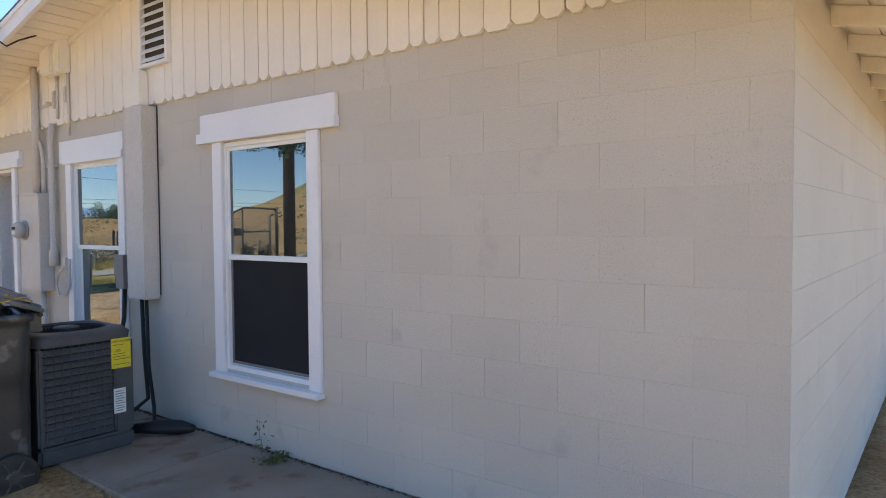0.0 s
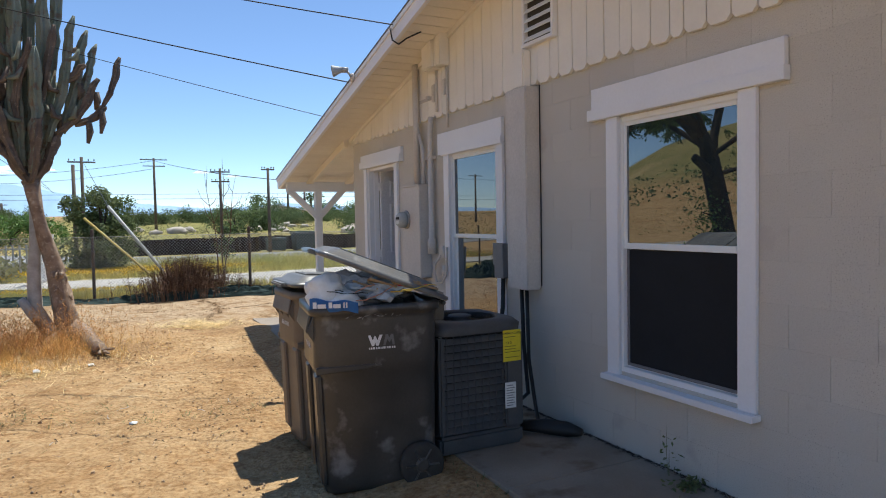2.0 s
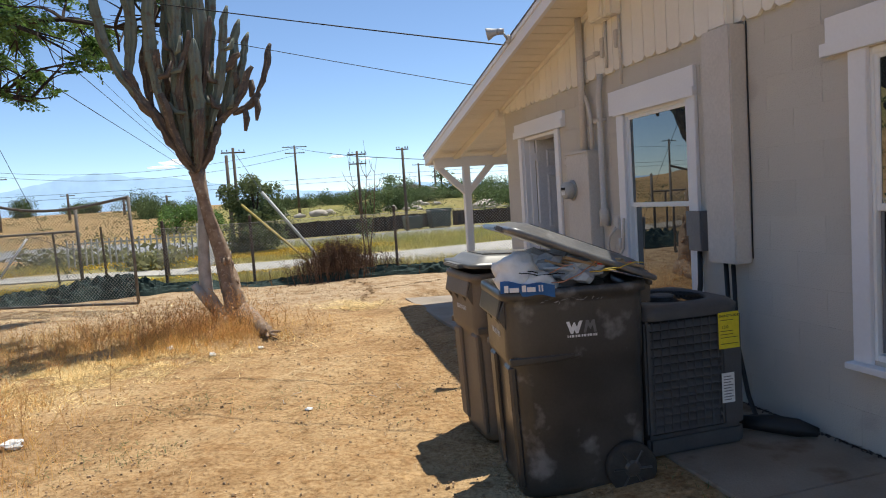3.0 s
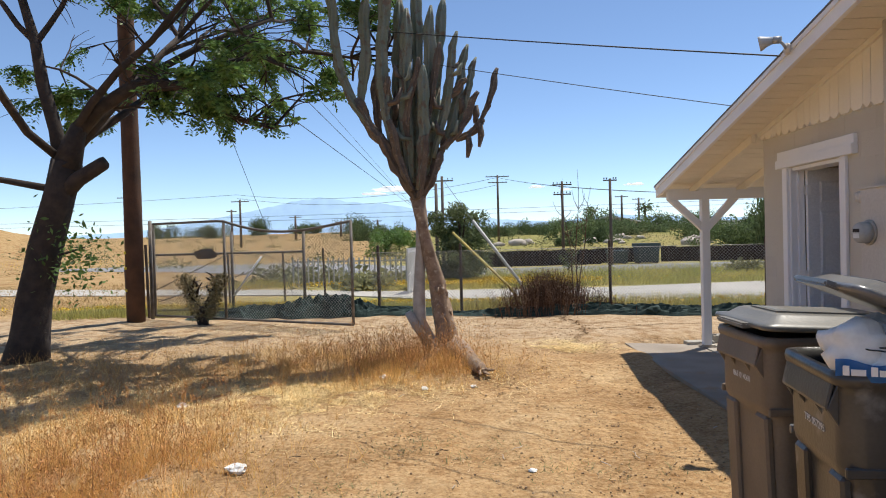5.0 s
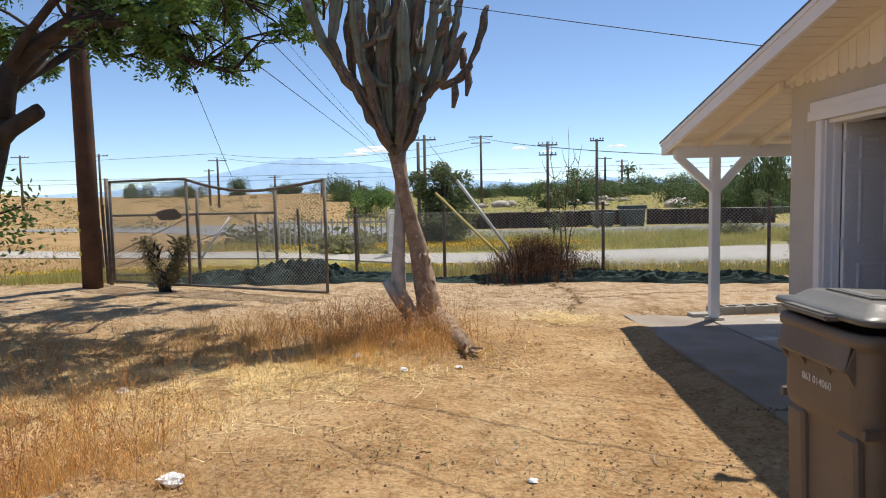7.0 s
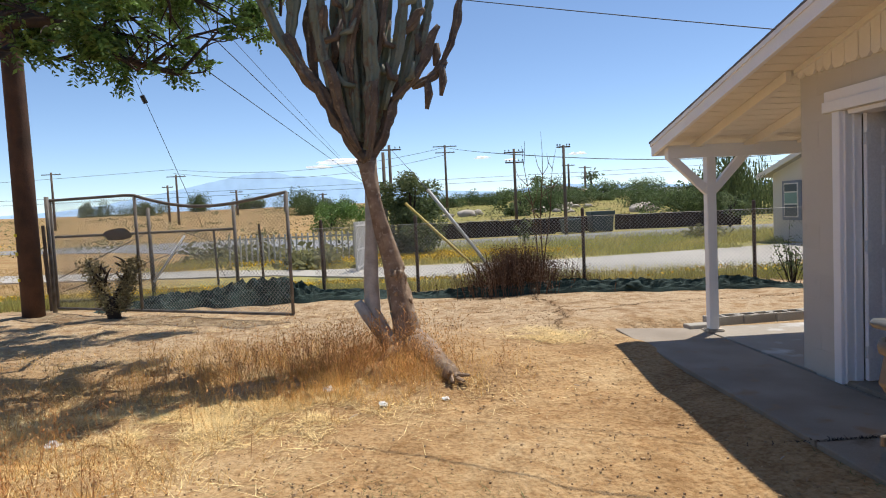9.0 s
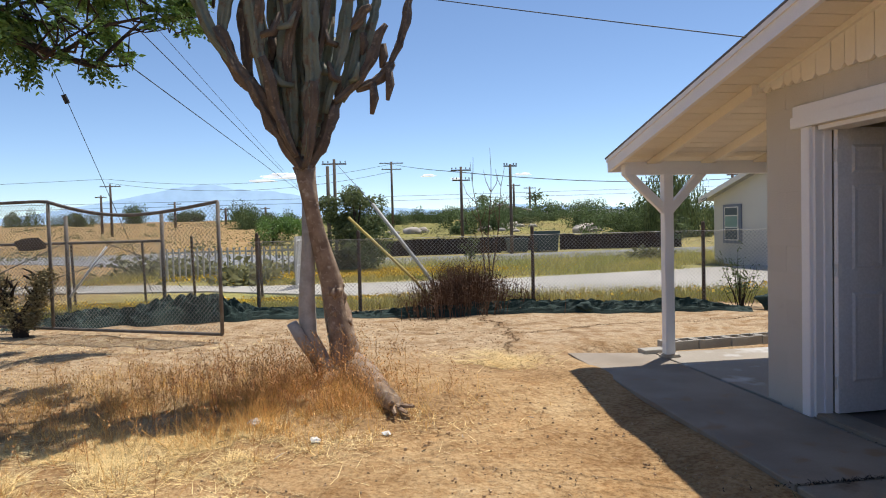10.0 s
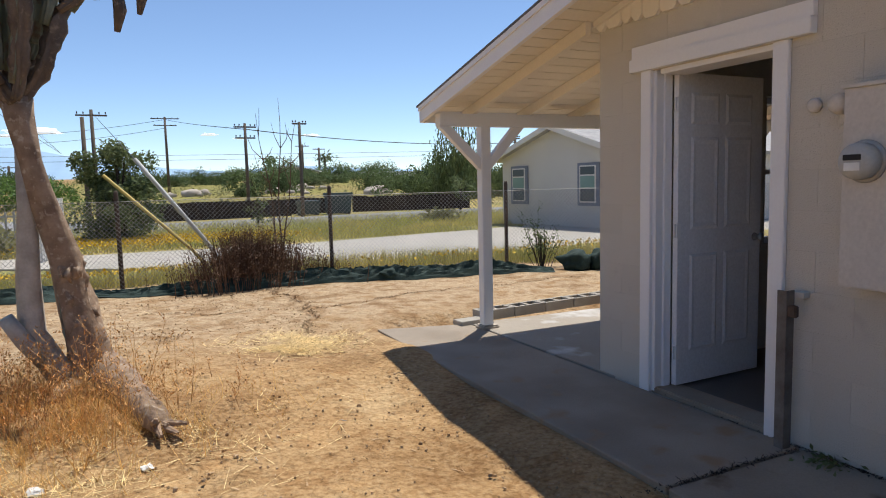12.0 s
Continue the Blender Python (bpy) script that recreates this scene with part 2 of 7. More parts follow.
M["hillgrass"] = material("hill_grass", (0.36, 0.27, 0.12), (0.22, 0.18, 0.08), 0.05, 0.95, bump=0.3, fine=0.6, spots=(0.10, 0.10, 0.05), spot_amount=0.5)

M["galvpale"] = material("pale_metal", (0.5, 0.5, 0.48), None, 2, 0.6, bump=0)
M["yellowpipe"] = material("faded_yellow_pipe", (0.60, 0.45, 0.12), None, 2, 0.6)


for k in ("leaf", "farleaf", "paleleaf", "scrubleaf", "weed", "greengrass", "straw"):
    translucent(M[k], 0.35)


def glass_material():
    m = bpy.data.materials.new("window_glass")
    m.use_nodes = True
    b = m.node_tree.nodes["Principled BSDF"]
    b.inputs["Base Color"].default_value = (0.02, 0.03, 0.032, 1)
    b.inputs["Roughness"].default_value, b.inputs["IOR"].default_value = 0.01, 1.9
    b.inputs["Specular IOR Level"].default_value = 1.0
    b.inputs["Transmission Weight"].default_value = 0.0
    return m


M["glass"] = glass_material()


def ground_material():
    """Packed dirt in the yard, with ruts and damp patches; grass soil past the fence."""
    m = bpy.data.materials.new("earth")
    m.use_nodes = True
    n, l = m.node_tree.nodes, m.node_tree.links
    b = n["Principled BSDF"]
    pos = n.new("ShaderNodeNewGeometry").outputs["Position"]
    sep = n.new("ShaderNodeSeparateXYZ")
    l.new(pos, sep.inputs[0])

    def noise_of(scale, detail=8, lacun=2.1):
        t = n.new("ShaderNodeTexNoise")
        t.inputs["Scale"].default_value, t.inputs["Detail"].default_value, t.inputs["Lacunarity"].default_value = scale, detail, lacun
        l.new(pos, t.inputs["Vector"])
        return t.outputs["Fac"]

    def ramp(fac, stops):
        r = n.new("ShaderNodeValToRGB")
        while len(r.color_ramp.elements) < len(stops):
            r.color_ramp.elements.new(0.5)
        for e, (p, c) in zip(r.color_ramp.elements, stops):
            e.position, e.color = p, (*c, 1)
        l.new(fac, r.inputs[0])
        return r.outputs[0]

    def mapr(v, a, c, to0=0.0, to1=1.0):
        r = n.new("ShaderNodeMapRange")
        for i, x in enumerate((a, c, to0, to1)):
            r.inputs[i + 1].default_value = x
        l.new(v, r.inputs[0])
        return r.outputs[0]

    def mix(f, a, c):
        x = n.new("ShaderNodeMix")
        x.data_type = "RGBA"
        l.new(f, x.inputs["Factor"])
        l.new(a, x.inputs["A"])
        l.new(c, x.inputs["B"])
        return x.outputs["Result"]

    dirt = ramp(noise_of(0.9), [(0.36, (0.24, 0.13, 0.052)), (0.47, (0.41, 0.25, 0.115)), (0.56, (0.47, 0.31, 0.155)), (0.66, (0.58, 0.42, 0.235))])
    fine = ramp(noise_of(32), [(0.38, (0.25, 0.155, 0.075)), (0.48, (0.42, 0.275, 0.14)), (0.68, (0.56, 0.40, 0.22))])
    pale = ramp(noise_of(3.0), [(0.36, (0.34, 0.225, 0.125)), (0.52, (0.49, 0.37, 0.24)), (0.66, (0.36, 0.235, 0.125))])
    half = n.new("ShaderNodeMix")
    half.data_type = "RGBA"
    half.inputs["Factor"].default_value = 0.45
    l.new(dirt, half.inputs["A"])
    l.new(fine, half.inputs["B"])
    yard = half.outputs["Result"]
    yard = mix(mapr(sep.outputs["Y"], 9.8, 11.6), yard, pale)
    field = ramp(noise_of(0.16), [(0.32, (0.38, 0.33, 0.14)), (0.45, (0.31, 0.30, 0.11)), (0.56, (0.44, 0.36, 0.13)), (0.68, (0.46, 0.36, 0.21))])
    far = ramp(noise_of(0.03), [(0.35, (0.33, 0.26, 0.11)), (0.5, (0.29, 0.27, 0.09)), (0.65, (0.21, 0.21, 0.075))])
    hill = ramp(noise_of(0.06), [(0.35, (0.30, 0.25, 0.10)), (0.5, (0.20, 0.19, 0.07)), (0.65, (0.36, 0.28, 0.13))])
    field = mix(mapr(sep.outputs["Y"], 45, 70), field, far)
    tan = ramp(noise_of(0.5), [(0.35, (0.36, 0.23, 0.10)), (0.5, (0.45, 0.31, 0.15)), (0.65, (0.34, 0.20, 0.085))])
    field = mix(mapr(sep.outputs["X"], -8.5, -12.0), field, tan)
    col = mix(mapr(sep.outputs["Y"], 15.0, 15.8), yard, field)
    col = mix(mapr(sep.outputs["Z"], 5.5, 9.0), col, hill)
    stain = n.new("ShaderNodeMix")
    stain.data_type = "RGBA"
    stain.blend_type = "MULTIPLY"
    stain.inputs["B"].default_value = (0.66, 0.58, 0.50, 1)
    l.new(mapr(noise_of(1.9, 12), 0.54, 0.66, 0.0, 0.75), stain.inputs["Factor"])
    l.new(col, stain.inputs["A"])
    col = stain.outputs["Result"]
    for scale, lo, hi, much, tint in ((7.0, 0.53, 0.62, 0.55, (0.74, 0.64, 0.55, 1)), (26.0, 0.55, 0.62, 0.5, (0.66, 0.58, 0.50, 1)), (4.0, 0.40, 0.34, 0.5, (1.22, 1.20, 1.16, 1))):
        x = n.new("ShaderNodeMix")
        x.data_type = "RGBA"
        x.blend_type = "MULTIPLY"
        x.inputs["B"].default_value = tint
        l.new(mapr(noise_of(scale, 6), lo, hi, 0.0, much), x.inputs["Factor"])
        l.new(col, x.inputs["A"])
        col = x.outputs["Result"]
    l.new(col, b.inputs["Base Color"])
    b.inputs["Roughness"].default_value = 0.97
    b.inputs["Specular IOR Level"].default_value = 0.15
    bp = n.new("ShaderNodeBump")
    bp.inputs["Strength"].default_value, bp.inputs["Distance"].default_value = 1.0, 0.05
    l.new(noise_of(15, 12), bp.inputs["Height"])
    l.new(bp.outputs[0], b.inputs["Normal"])
    return m


M["earth"] = ground_material()
rng = random.Random(7)
nrng = np.random.default_rng(11)


# ---- mesh helpers ----
def part(name, bm, mat, parent=None, label="", smooth=False):
    """Links a bmesh, or a mesh, as one mesh object under its thing."""
    if isinstance(bm, bmesh.types.BMesh):
        me = bpy.data.meshes.new(name)
        bm.to_mesh(me)
        bm.free()
    else:
        me = bm
    if not me.materials:
        me.materials.append(mat)
    if smooth:
        for p in me.polygons:
            p.use_smooth = True
    ob = new(name, me)
    if parent is not None:
        ob.parent = parent
    return tagged(ob, label) if label else ob


def thing(name, label, category, at=(0, 0, 0), turn=0.0, group=""):
    ob = new(name)
    ob.location, ob.rotation_euler = at, (0, 0, radians(turn))
    return tagged(ob, label, category, group)


def box(lo, hi, bevel=0.0, bm=None):
    """A box from corner to corner, its edges rounded."""
    own = bmesh.new()
    lo, hi = Vector(lo), Vector(hi)
    r = bmesh.ops.create_cube(own, size=1)
    bmesh.ops.scale(own, vec=hi - lo, verts=r["verts"])
    bmesh.ops.translate(own, vec=(lo + hi) / 2, verts=r["verts"])
    if bevel:
        bmesh.ops.bevel(own, geom=own.edges[:], offset=min(bevel, min(hi - lo) * 0.45), segments=2, affect="EDGES")
    return add(bm, own)


def add(bm, own):
    if bm is None:
        return own
    me = bpy.data.meshes.new("tmp")
    own.to_mesh(me)
    own.free()
    bm.from_mesh(me)
    bpy.data.meshes.remove(me)
    return bm


def tube(points, radii, sides=8, bm=None, caps=True, ribs=0, rib=0.0, wob=0.0):
    """A tapered tube along points; ribs make a star-shaped section, wob roughens it."""
    own = bmesh.new() if bm is None else bm
    pts = [Vector(p) for p in points]
    if not hasattr(radii, "__len__"):
        radii = [radii] * len(pts)
    side = None
    rings = []
    for i, p in enumerate(pts):
        d = (pts[min(i + 1, len(pts) - 1)] - pts[max(i - 1, 0)]).normalized()
        if side is None:
            side = d.orthogonal().normalized()
        side = (side - d * side.dot(d)).normalized()
        up = d.cross(side)
        ring = []
        for k in range(sides):
            a = 2 * math.pi * k / sides
            r = radii[i] * (1 + (rib * math.cos(ribs * a) if ribs else 0))
            if wob:
                r *= 1 + wob * noise.noise(p * 7 + Vector((math.cos(a), math.sin(a), 0)) * 1.5)
            ring.append(own.verts.new(p + (side * math.cos(a) + up * math.sin(a)) * r))
        rings.append(ring)
    for a, b in zip(rings, rings[1:]):
        for k in range(sides):
            own.faces.new((a[k], a[(k + 1) % sides], b[(k + 1) % sides], b[k]))
    if caps:
        own.faces.new(rings[0][::-1])
        own.faces.new(rings[-1])
    return own


def prism(outline, axis, a, b, bm=None, bevel=0.0):
    """A flat outline (list of pairs) in the plane across the axis, drawn out from a to b."""
    own = bmesh.new()

    def at(u, v, w):
        return {"x": (w, u, v), "y": (u, w, v), "z": (u, v, w)}[axis]

    lo = [own.verts.new(at(u, v, a)) for u, v in outline]
    hi = [own.verts.new(at(u, v, b)) for u, v in outline]
    own.faces.new(lo)
    own.faces.new(hi[::-1])
    for i in range(len(lo)):
        j = (i + 1) % len(lo)
        own.faces.new((lo[j], lo[i], hi[i], hi[j]))
    bmesh.ops.recalc_face_normals(own, faces=own.faces[:])
    if bevel:
        bmesh.ops.bevel(own, geom=own.edges[:], offset=bevel, segments=1, affect="EDGES")
    return add(bm, own)


def from_arrays(name, verts, faces):
    me = bpy.data.meshes.new(name)
    me.from_pydata(verts.tolist() if hasattr(verts, "tolist") else verts, [], faces.tolist() if hasattr(faces, "tolist") else faces)
    return me


def leaves(centers, size, rnd, droop=0.3, aspect=2.4):
    """Leaf blades, each a folded diamond, at the centres given."""
    c = np.asarray(centers, float)
    n = len(c)
    d = rnd.normal(size=(n, 3))
    d[:, 2] = d[:, 2] * 0.5 - droop
    d /= np.linalg.norm(d, axis=1)[:, None]
    s = np.cross(d, rnd.normal(size=(n, 3)))
    s /= np.linalg.norm(s, axis=1)[:, None]
    L = size * rnd.uniform(0.6, 1.3, (n, 1))
    v = np.stack([c, c + d * L * 0.5 + s * L / aspect / 2, c + d * L, c + d * L * 0.5 - s * L / aspect / 2], 1).reshape(-1, 3)
    f = np.arange(4 * n).reshape(-1, 4)
    return v, f


def blades(xy, z, height, width, rnd, lean=0.35):
    """Thin upright grass blades."""
    xy = np.asarray(xy, float)
    n = len(xy)
    h = height * rnd.uniform(0.4, 1.2, n)
    a = rnd.uniform(0, 2 * np.pi, n)
    w = width * rnd.uniform(0.6, 1.3, n)
    tilt = rnd.normal(0, lean, (n, 2)) * h[:, None]
    base = np.c_[xy, z]
    side = np.c_[np.cos(a), np.sin(a), np.zeros(n)] * w[:, None]
    top = base + np.c_[tilt, h]
    v = np.stack([base - side, base + side, top], 1).reshape(-1, 3)
    return v, np.arange(3 * n).reshape(-1, 3)


def smoothstep(a, b, x):
    t = np.clip((np.asarray(x, float) - a) / (b - a), 0, 1)
    return t * t * (3 - 2 * t)


def ground_z(x, y):
    """The height of the ground."""
    x, y = np.asarray(x, float), np.asarray(y, float)
    z = -0.07 + 0.10 * smoothstep(8, 11.5, y) - 0.02
    z = z - 0.16 * smoothstep(15.3, 18, y)
    z = z + 4.2 * smoothstep(48, 190, y) + 3.0 * smoothstep(200, 900, y)
    z = z + 0.10 * np.exp(-(((x + 3.4) / 1.2) ** 2 + ((y - 9.6) / 1.3) ** 2))
    bearing = np.degrees(np.arctan2(-x, y + 1e-6))
    bearing = np.where(bearing < 0, 360 + bearing, bearing)
    reach = np.hypot(x, y)
    z = z + 27 * smoothstep(33, 52, bearing) * (1 - smoothstep(110, 150, bearing)) * smoothstep(50, 200, reach) * (1 - smoothstep(300, 600, reach)) * (1 + 0.12 * np.sin(bearing * 0.35) + 0.06 * np.sin(reach * 0.05))
    near = (1 - smoothstep(16, 25, y)) * (1 - smoothstep(14, 30, np.abs(x)))
    slab = smoothstep(-0.70, -0.90, x) + smoothstep(10.9, 11.2, y)
    z = z + near * np.clip(slab, 0, 1) * (0.012 * np.sin(x * 2.1 + y * 0.7) + 0.010 * np.sin(y * 3.3 - x) + 0.006 * np.sin(x * 9 + np.sin(y * 5)))
    z = z + 0.06 * np.exp(-(((x + 0.95) / 0.35) ** 2)) * (1 - smoothstep(9.5, 11, y)) * (y > -6)
    z = z - 0.12 * (1 - np.clip(slab, 0, 1))
    return z


# ---- ground, roads ----
def make_ground():
    xs = np.unique(np.concatenate([-np.geomspace(14, 3000, 40), np.arange(-14, -7.2, 0.12), np.arange(-7.2, -0.85, 0.055), np.arange(-0.85, 6, 0.12), np.arange(6, 14, 0.5), np.geomspace(14, 3000, 34)]))
    ys = np.unique(np.concatenate([-np.geomspace(4, 3000, 30), np.arange(-4, 3.4, 0.12), np.arange(3.4, 11.5, 0.055), np.arange(11.5, 16, 0.12), np.arange(16, 40, 0.8), np.geomspace(40, 3500, 50)]))
    X, Y = np.meshgrid(xs, ys)
    Z = ground_z(X, Y)
    rough = (X > -12) & (X < -0.98) & (Y > 0.5) & (Y < 14.5)
    for i, j in zip(*np.nonzero(rough)):
        p = Vector((X[i, j], Y[i, j], 0))
        fade = min(1.0, (-0.98 - p.x) * 1.2)
        lump = noise.noise(p * 2.3) + 0.6 * noise.noise(p * 5.5) + 0.35 * noise.noise(p * 12)
        Z[i, j] += fade * (0.010 * lump - 0.012 * max(0.0, noise.noise(p * 3.4 + Vector((9, 4, 1))) - 0.22) * 4)
    v = np.stack([X, Y, Z], -1).reshape(-1, 3)
    nx, ny = len(xs), len(ys)
    i = (np.arange(ny - 1)[:, None] * nx + np.arange(nx - 1)[None]).reshape(-1)
    f = np.stack([i, i + 1, i + nx + 1, i + nx], 1)
    ob = part("ground", from_arrays("ground", v, f), M["earth"], smooth=True)
    tagged(ob, "bare tan dirt yard with dry grass field beyond", kind="structure")


make_ground()


def strip(name, outline, top, thick, mat, label, kind="structure"):
    return tagged(part(name, prism(outline, "z", top - thick, top, bevel=0.006), mat), label, kind=kind)


strip("pavement", [(-0.93, 6.95), (-0.93, 10.75), (-0.06, 10.5), (-0.015, 6.95)], 0.0, 0.12, M["concrete"], "grey concrete walk beside the house")
strip("pavement", [(-0.003, 8.4), (-0.048, 10.5), (5.2, 10.3), (5.2, 8.4)], 0.006, 0.12, M["splashed"], "grey concrete porch slab splashed with pale paint")
strip("pavement", [(-0.95, 3.4), (-0.93, 6.935), (0.1, 6.935), (0.1, 3.4)], -0.004, 0.12, M["oldconcrete"], "grey stained concrete walk beside the house")
strip("pavement", [(-1.0, -3.0), (-0.95, 3.39), (0.1, 3.39), (0.1, -3.0)], -0.002, 0.12, M["oldconcrete"], "grey stained concrete walk beside the house")
GZ = float(ground_z(0, 19))
strip("road", [(-60, 34.5), (-7.0, 21.6), (-0.3, 16.9), (4.2, 16.1), (14, 15.2), (22, 18), (22, 26), (8, 23.4), (1, 22.0), (-6, 22.6), (-9, 24.2), (-60, 40)], GZ + 0.03, 0.1, M["paving"], "pale concrete driveway past the fence")
strip("road", [(60, 36), (12, 32.5), (-1, 31), (-8, 30.5), (-20, 42), (-53, 60), (-300, 150), (-300, 200), (-53, 84), (-20, 62), (-6, 42), (-1, 36.3), (12, 37.4), (60, 41)], GZ + 0.02, 0.1, M["asphalt"], "grey road across the field")

# ---- the house ----
EAVE_Y, RIDGE_Y, SLOPE = 10.46, 4.31, 0.224
Y0, Y1, DEPTH = 0.055, 8.565, 9.0
WALL_TOP = 2.42


def barge_z(y):
    return 1.95 + SLOPE * (EAVE_Y - (y if y > RIDGE_Y else 2 * RIDGE_Y - y))


def deck_z(y):
    """The underside of the roof boards."""
    return barge_z(y) + 0.122


OPENINGS = {"window_1": (2.68, 3.59, 0.485, 2.045), "window_2": (4.99, 5.86, 0.485, 2.045), "door_1": (7.155, 8.04, 0.0, 2.07)}
wall_side = tagged(new("wall_west"), "painted beige concrete block wall, with white board siding above", kind="structure")


def wall_core():
    """The wall's core round its openings, up to the block courses' top."""
    bm = bmesh.new()
    cuts = sorted(OPENINGS.values())
    y = Y0 + 0.01
    for a, b, lo, hi in cuts:
        box((0.0022, y, -0.15), (0.2, a, WALL_TOP + 0.1), bm=bm)
        if lo > 0:
            box((0.0022, a, -0.15), (0.2, b, lo), bm=bm)
        else:
            box((0.0022, a, -0.15), (0.2, b, 0.0), bm=bm)
        box((0.0022, a, hi), (0.2, b, WALL_TOP + 0.1), bm=bm)
        y = b
    box((0.0022, y, -0.15), (0.2, Y1 - 0.01, WALL_TOP + 0.1), bm=bm)
    part("wall_core", bm, M["joint"], wall_side)


wall_core()
for nm, lo, hi in (("wall_south", (0.2, Y0 + 0.012, -0.15), (DEPTH, Y0 + 0.2, 2.5)), ("wall_east", (DEPTH - 0.2, Y0 + 0.2, -0.15), (DEPTH, Y1 - 0.2, 2.5))):
    tagged(part(nm, box(lo, hi), M["joint"]), "painted beige block wall", kind="structure")
bm = box((0.2, Y1 - 0.2, -0.15), (1.45, Y1, 2.5))
box((1.45, Y1 - 0.2, -0.15), (2.4, Y1, 0.85), bm=bm)
box((1.45, Y1 - 0.2, 2.0), (2.4, Y1, 2.5), bm=bm)
box((2.4, Y1 - 0.2, -0.15), (DEPTH, Y1, 2.5), bm=bm)
tagged(part("wall_north", bm, M["block"]), "painted beige block wall", kind="structure")
bm = box((1.45, Y1 - 0.12, 0.85), (1.50, Y1 - 0.08, 2.0))
for lo, hi in (((2.35, 0.85), (2.4, 2.0)), ((1.5, 0.85), (2.35, 0.9)), ((1.5, 1.95), (2.35, 2.0)), ((1.5, 1.4), (2.35, 1.44))):
    box((lo[0], Y1 - 0.12, lo[1]), (hi[0], Y1 - 0.08, hi[1]), bm=bm)
w3 = thing("window_3", "white framed window in the far wall", "window")
w3["kind"] = "structure"
part("window_frame", bm, M["vinyl"], w3)
# room behind the door and windows
tagged(part("floor", box((0.2, Y0 + 0.2, -0.1), (DEPTH - 0.2, Y1 - 0.2, 0.02)), M["floorin"]), "bare grey floor inside", kind="structure")
tagged(part("ceiling", box((0.2, Y0 + 0.2, 2.36), (DEPTH - 0.2, Y1 - 0.2, 2.42)), M["plaster"]), "plain ceiling inside", kind="structure")
tagged(part("wall_inner", box((3.6, Y0 + 0.2, 0.02), (3.7, Y1 - 0.2, 2.36)), M["plaster"]), "plain plaster partition wall", kind="structure")
tagged(part("wall_inner", box((0.2, 6.55, 0.02), (3.6, 6.65, 2.36)), M["plaster"]), "plain plaster partition wall", kind="structure")
tagged(part("wall_gable", prism([(Y0, 2.52), (Y1, 2.52), (Y1, deck_z(Y1)), (RIDGE_Y, deck_z(RIDGE_Y)), (Y0, deck_z(Y0))], "x", 0.005, 0.10), M["gapshade"]), "gable wall behind board siding, coloured dark as gap shadow", kind="structure")


def roof():
    ov = -0.55
    y_near = 2 * RIDGE_Y - EAVE_Y + 1.3
    for nm, ya in (("roof", EAVE_Y), ("roof", y_near)):
        za, zr = deck_z(ya), deck_z(RIDGE_Y)
        ob = part(nm, prism([(ya, za), (RIDGE_Y, zr), (RIDGE_Y, zr + 0.022), (ya, za + 0.022)], "x", ov + 0.035, DEPTH + 0.5), M["soffit"])
        tagged(ob, "low gable roof with cream painted underside and grey shingles", kind="structure")
        sh = part("shingles", prism([(ya + (0.03 if ya > 5 else -0.03), za + 0.017), (RIDGE_Y, zr + 0.024), (RIDGE_Y, zr + 0.039), (ya + (0.03 if ya > 5 else -0.03), za + 0.035)], "x", ov - 0.02, DEPTH + 0.5), M["shingle"], ob)
        # rake board, lookout trim against the wall, thin board joints under the deck
        part("rake_board", prism([(ya, za - 0.122), (RIDGE_Y, zr - 0.122), (RIDGE_Y, zr + 0.020), (ya, za + 0.020)], "x", ov - 0.005, ov + 0.033, bevel=0.003), M["white"], ob)
        part("rake_trim", prism([(ya, za - 0.018), (RIDGE_Y, zr - 0.018), (RIDGE_Y, zr + 0.021), (ya, za + 0.021)], "x", ov - 0.018, ov - 0.006), M["white"], ob)
        fy = (ya, ya + 0.02) if ya > 5 else (ya - 0.02, ya)
        part("eave_board", box((ov + 0.035, fy[0], za - 0.12), (DEPTH, fy[1], za + 0.016), 0.003), M["white"], ob)
        # boards of the underside
        n = int(abs(ya - RIDGE_Y) / 0.145)
        sgn = 1 if ya > 5 else -1
        for i in range(n):
            y = RIDGE_Y + sgn * (0.07 + i * 0.145)
            d = prism([(y, deck_z(y) - 0.012), (y + sgn * 0.135, deck_z(y + sgn * 0.135) - 0.012), (y + sgn * 0.135, deck_z(y + sgn * 0.135) - 0.001), (y, deck_z(y) - 0.001)], "x", ov + 0.036, -0.025 if Y0 < y < Y1 - .1 else 4.5)
            part("soffit_board", d, M["soffit"], ob)
        # trim strip where the underside meets the siding
        lim = Y1 if ya > 5 else Y0
        part("frieze_strip", prism([(lim, deck_z(lim) - 0.055), (RIDGE_Y, zr - 0.055), (RIDGE_Y, zr - 0.013), (lim, deck_z(lim) - 0.013)], "x", -0.055, -0.03), M["siding"], ob)
    return y_near


Y_NEAR = roof()


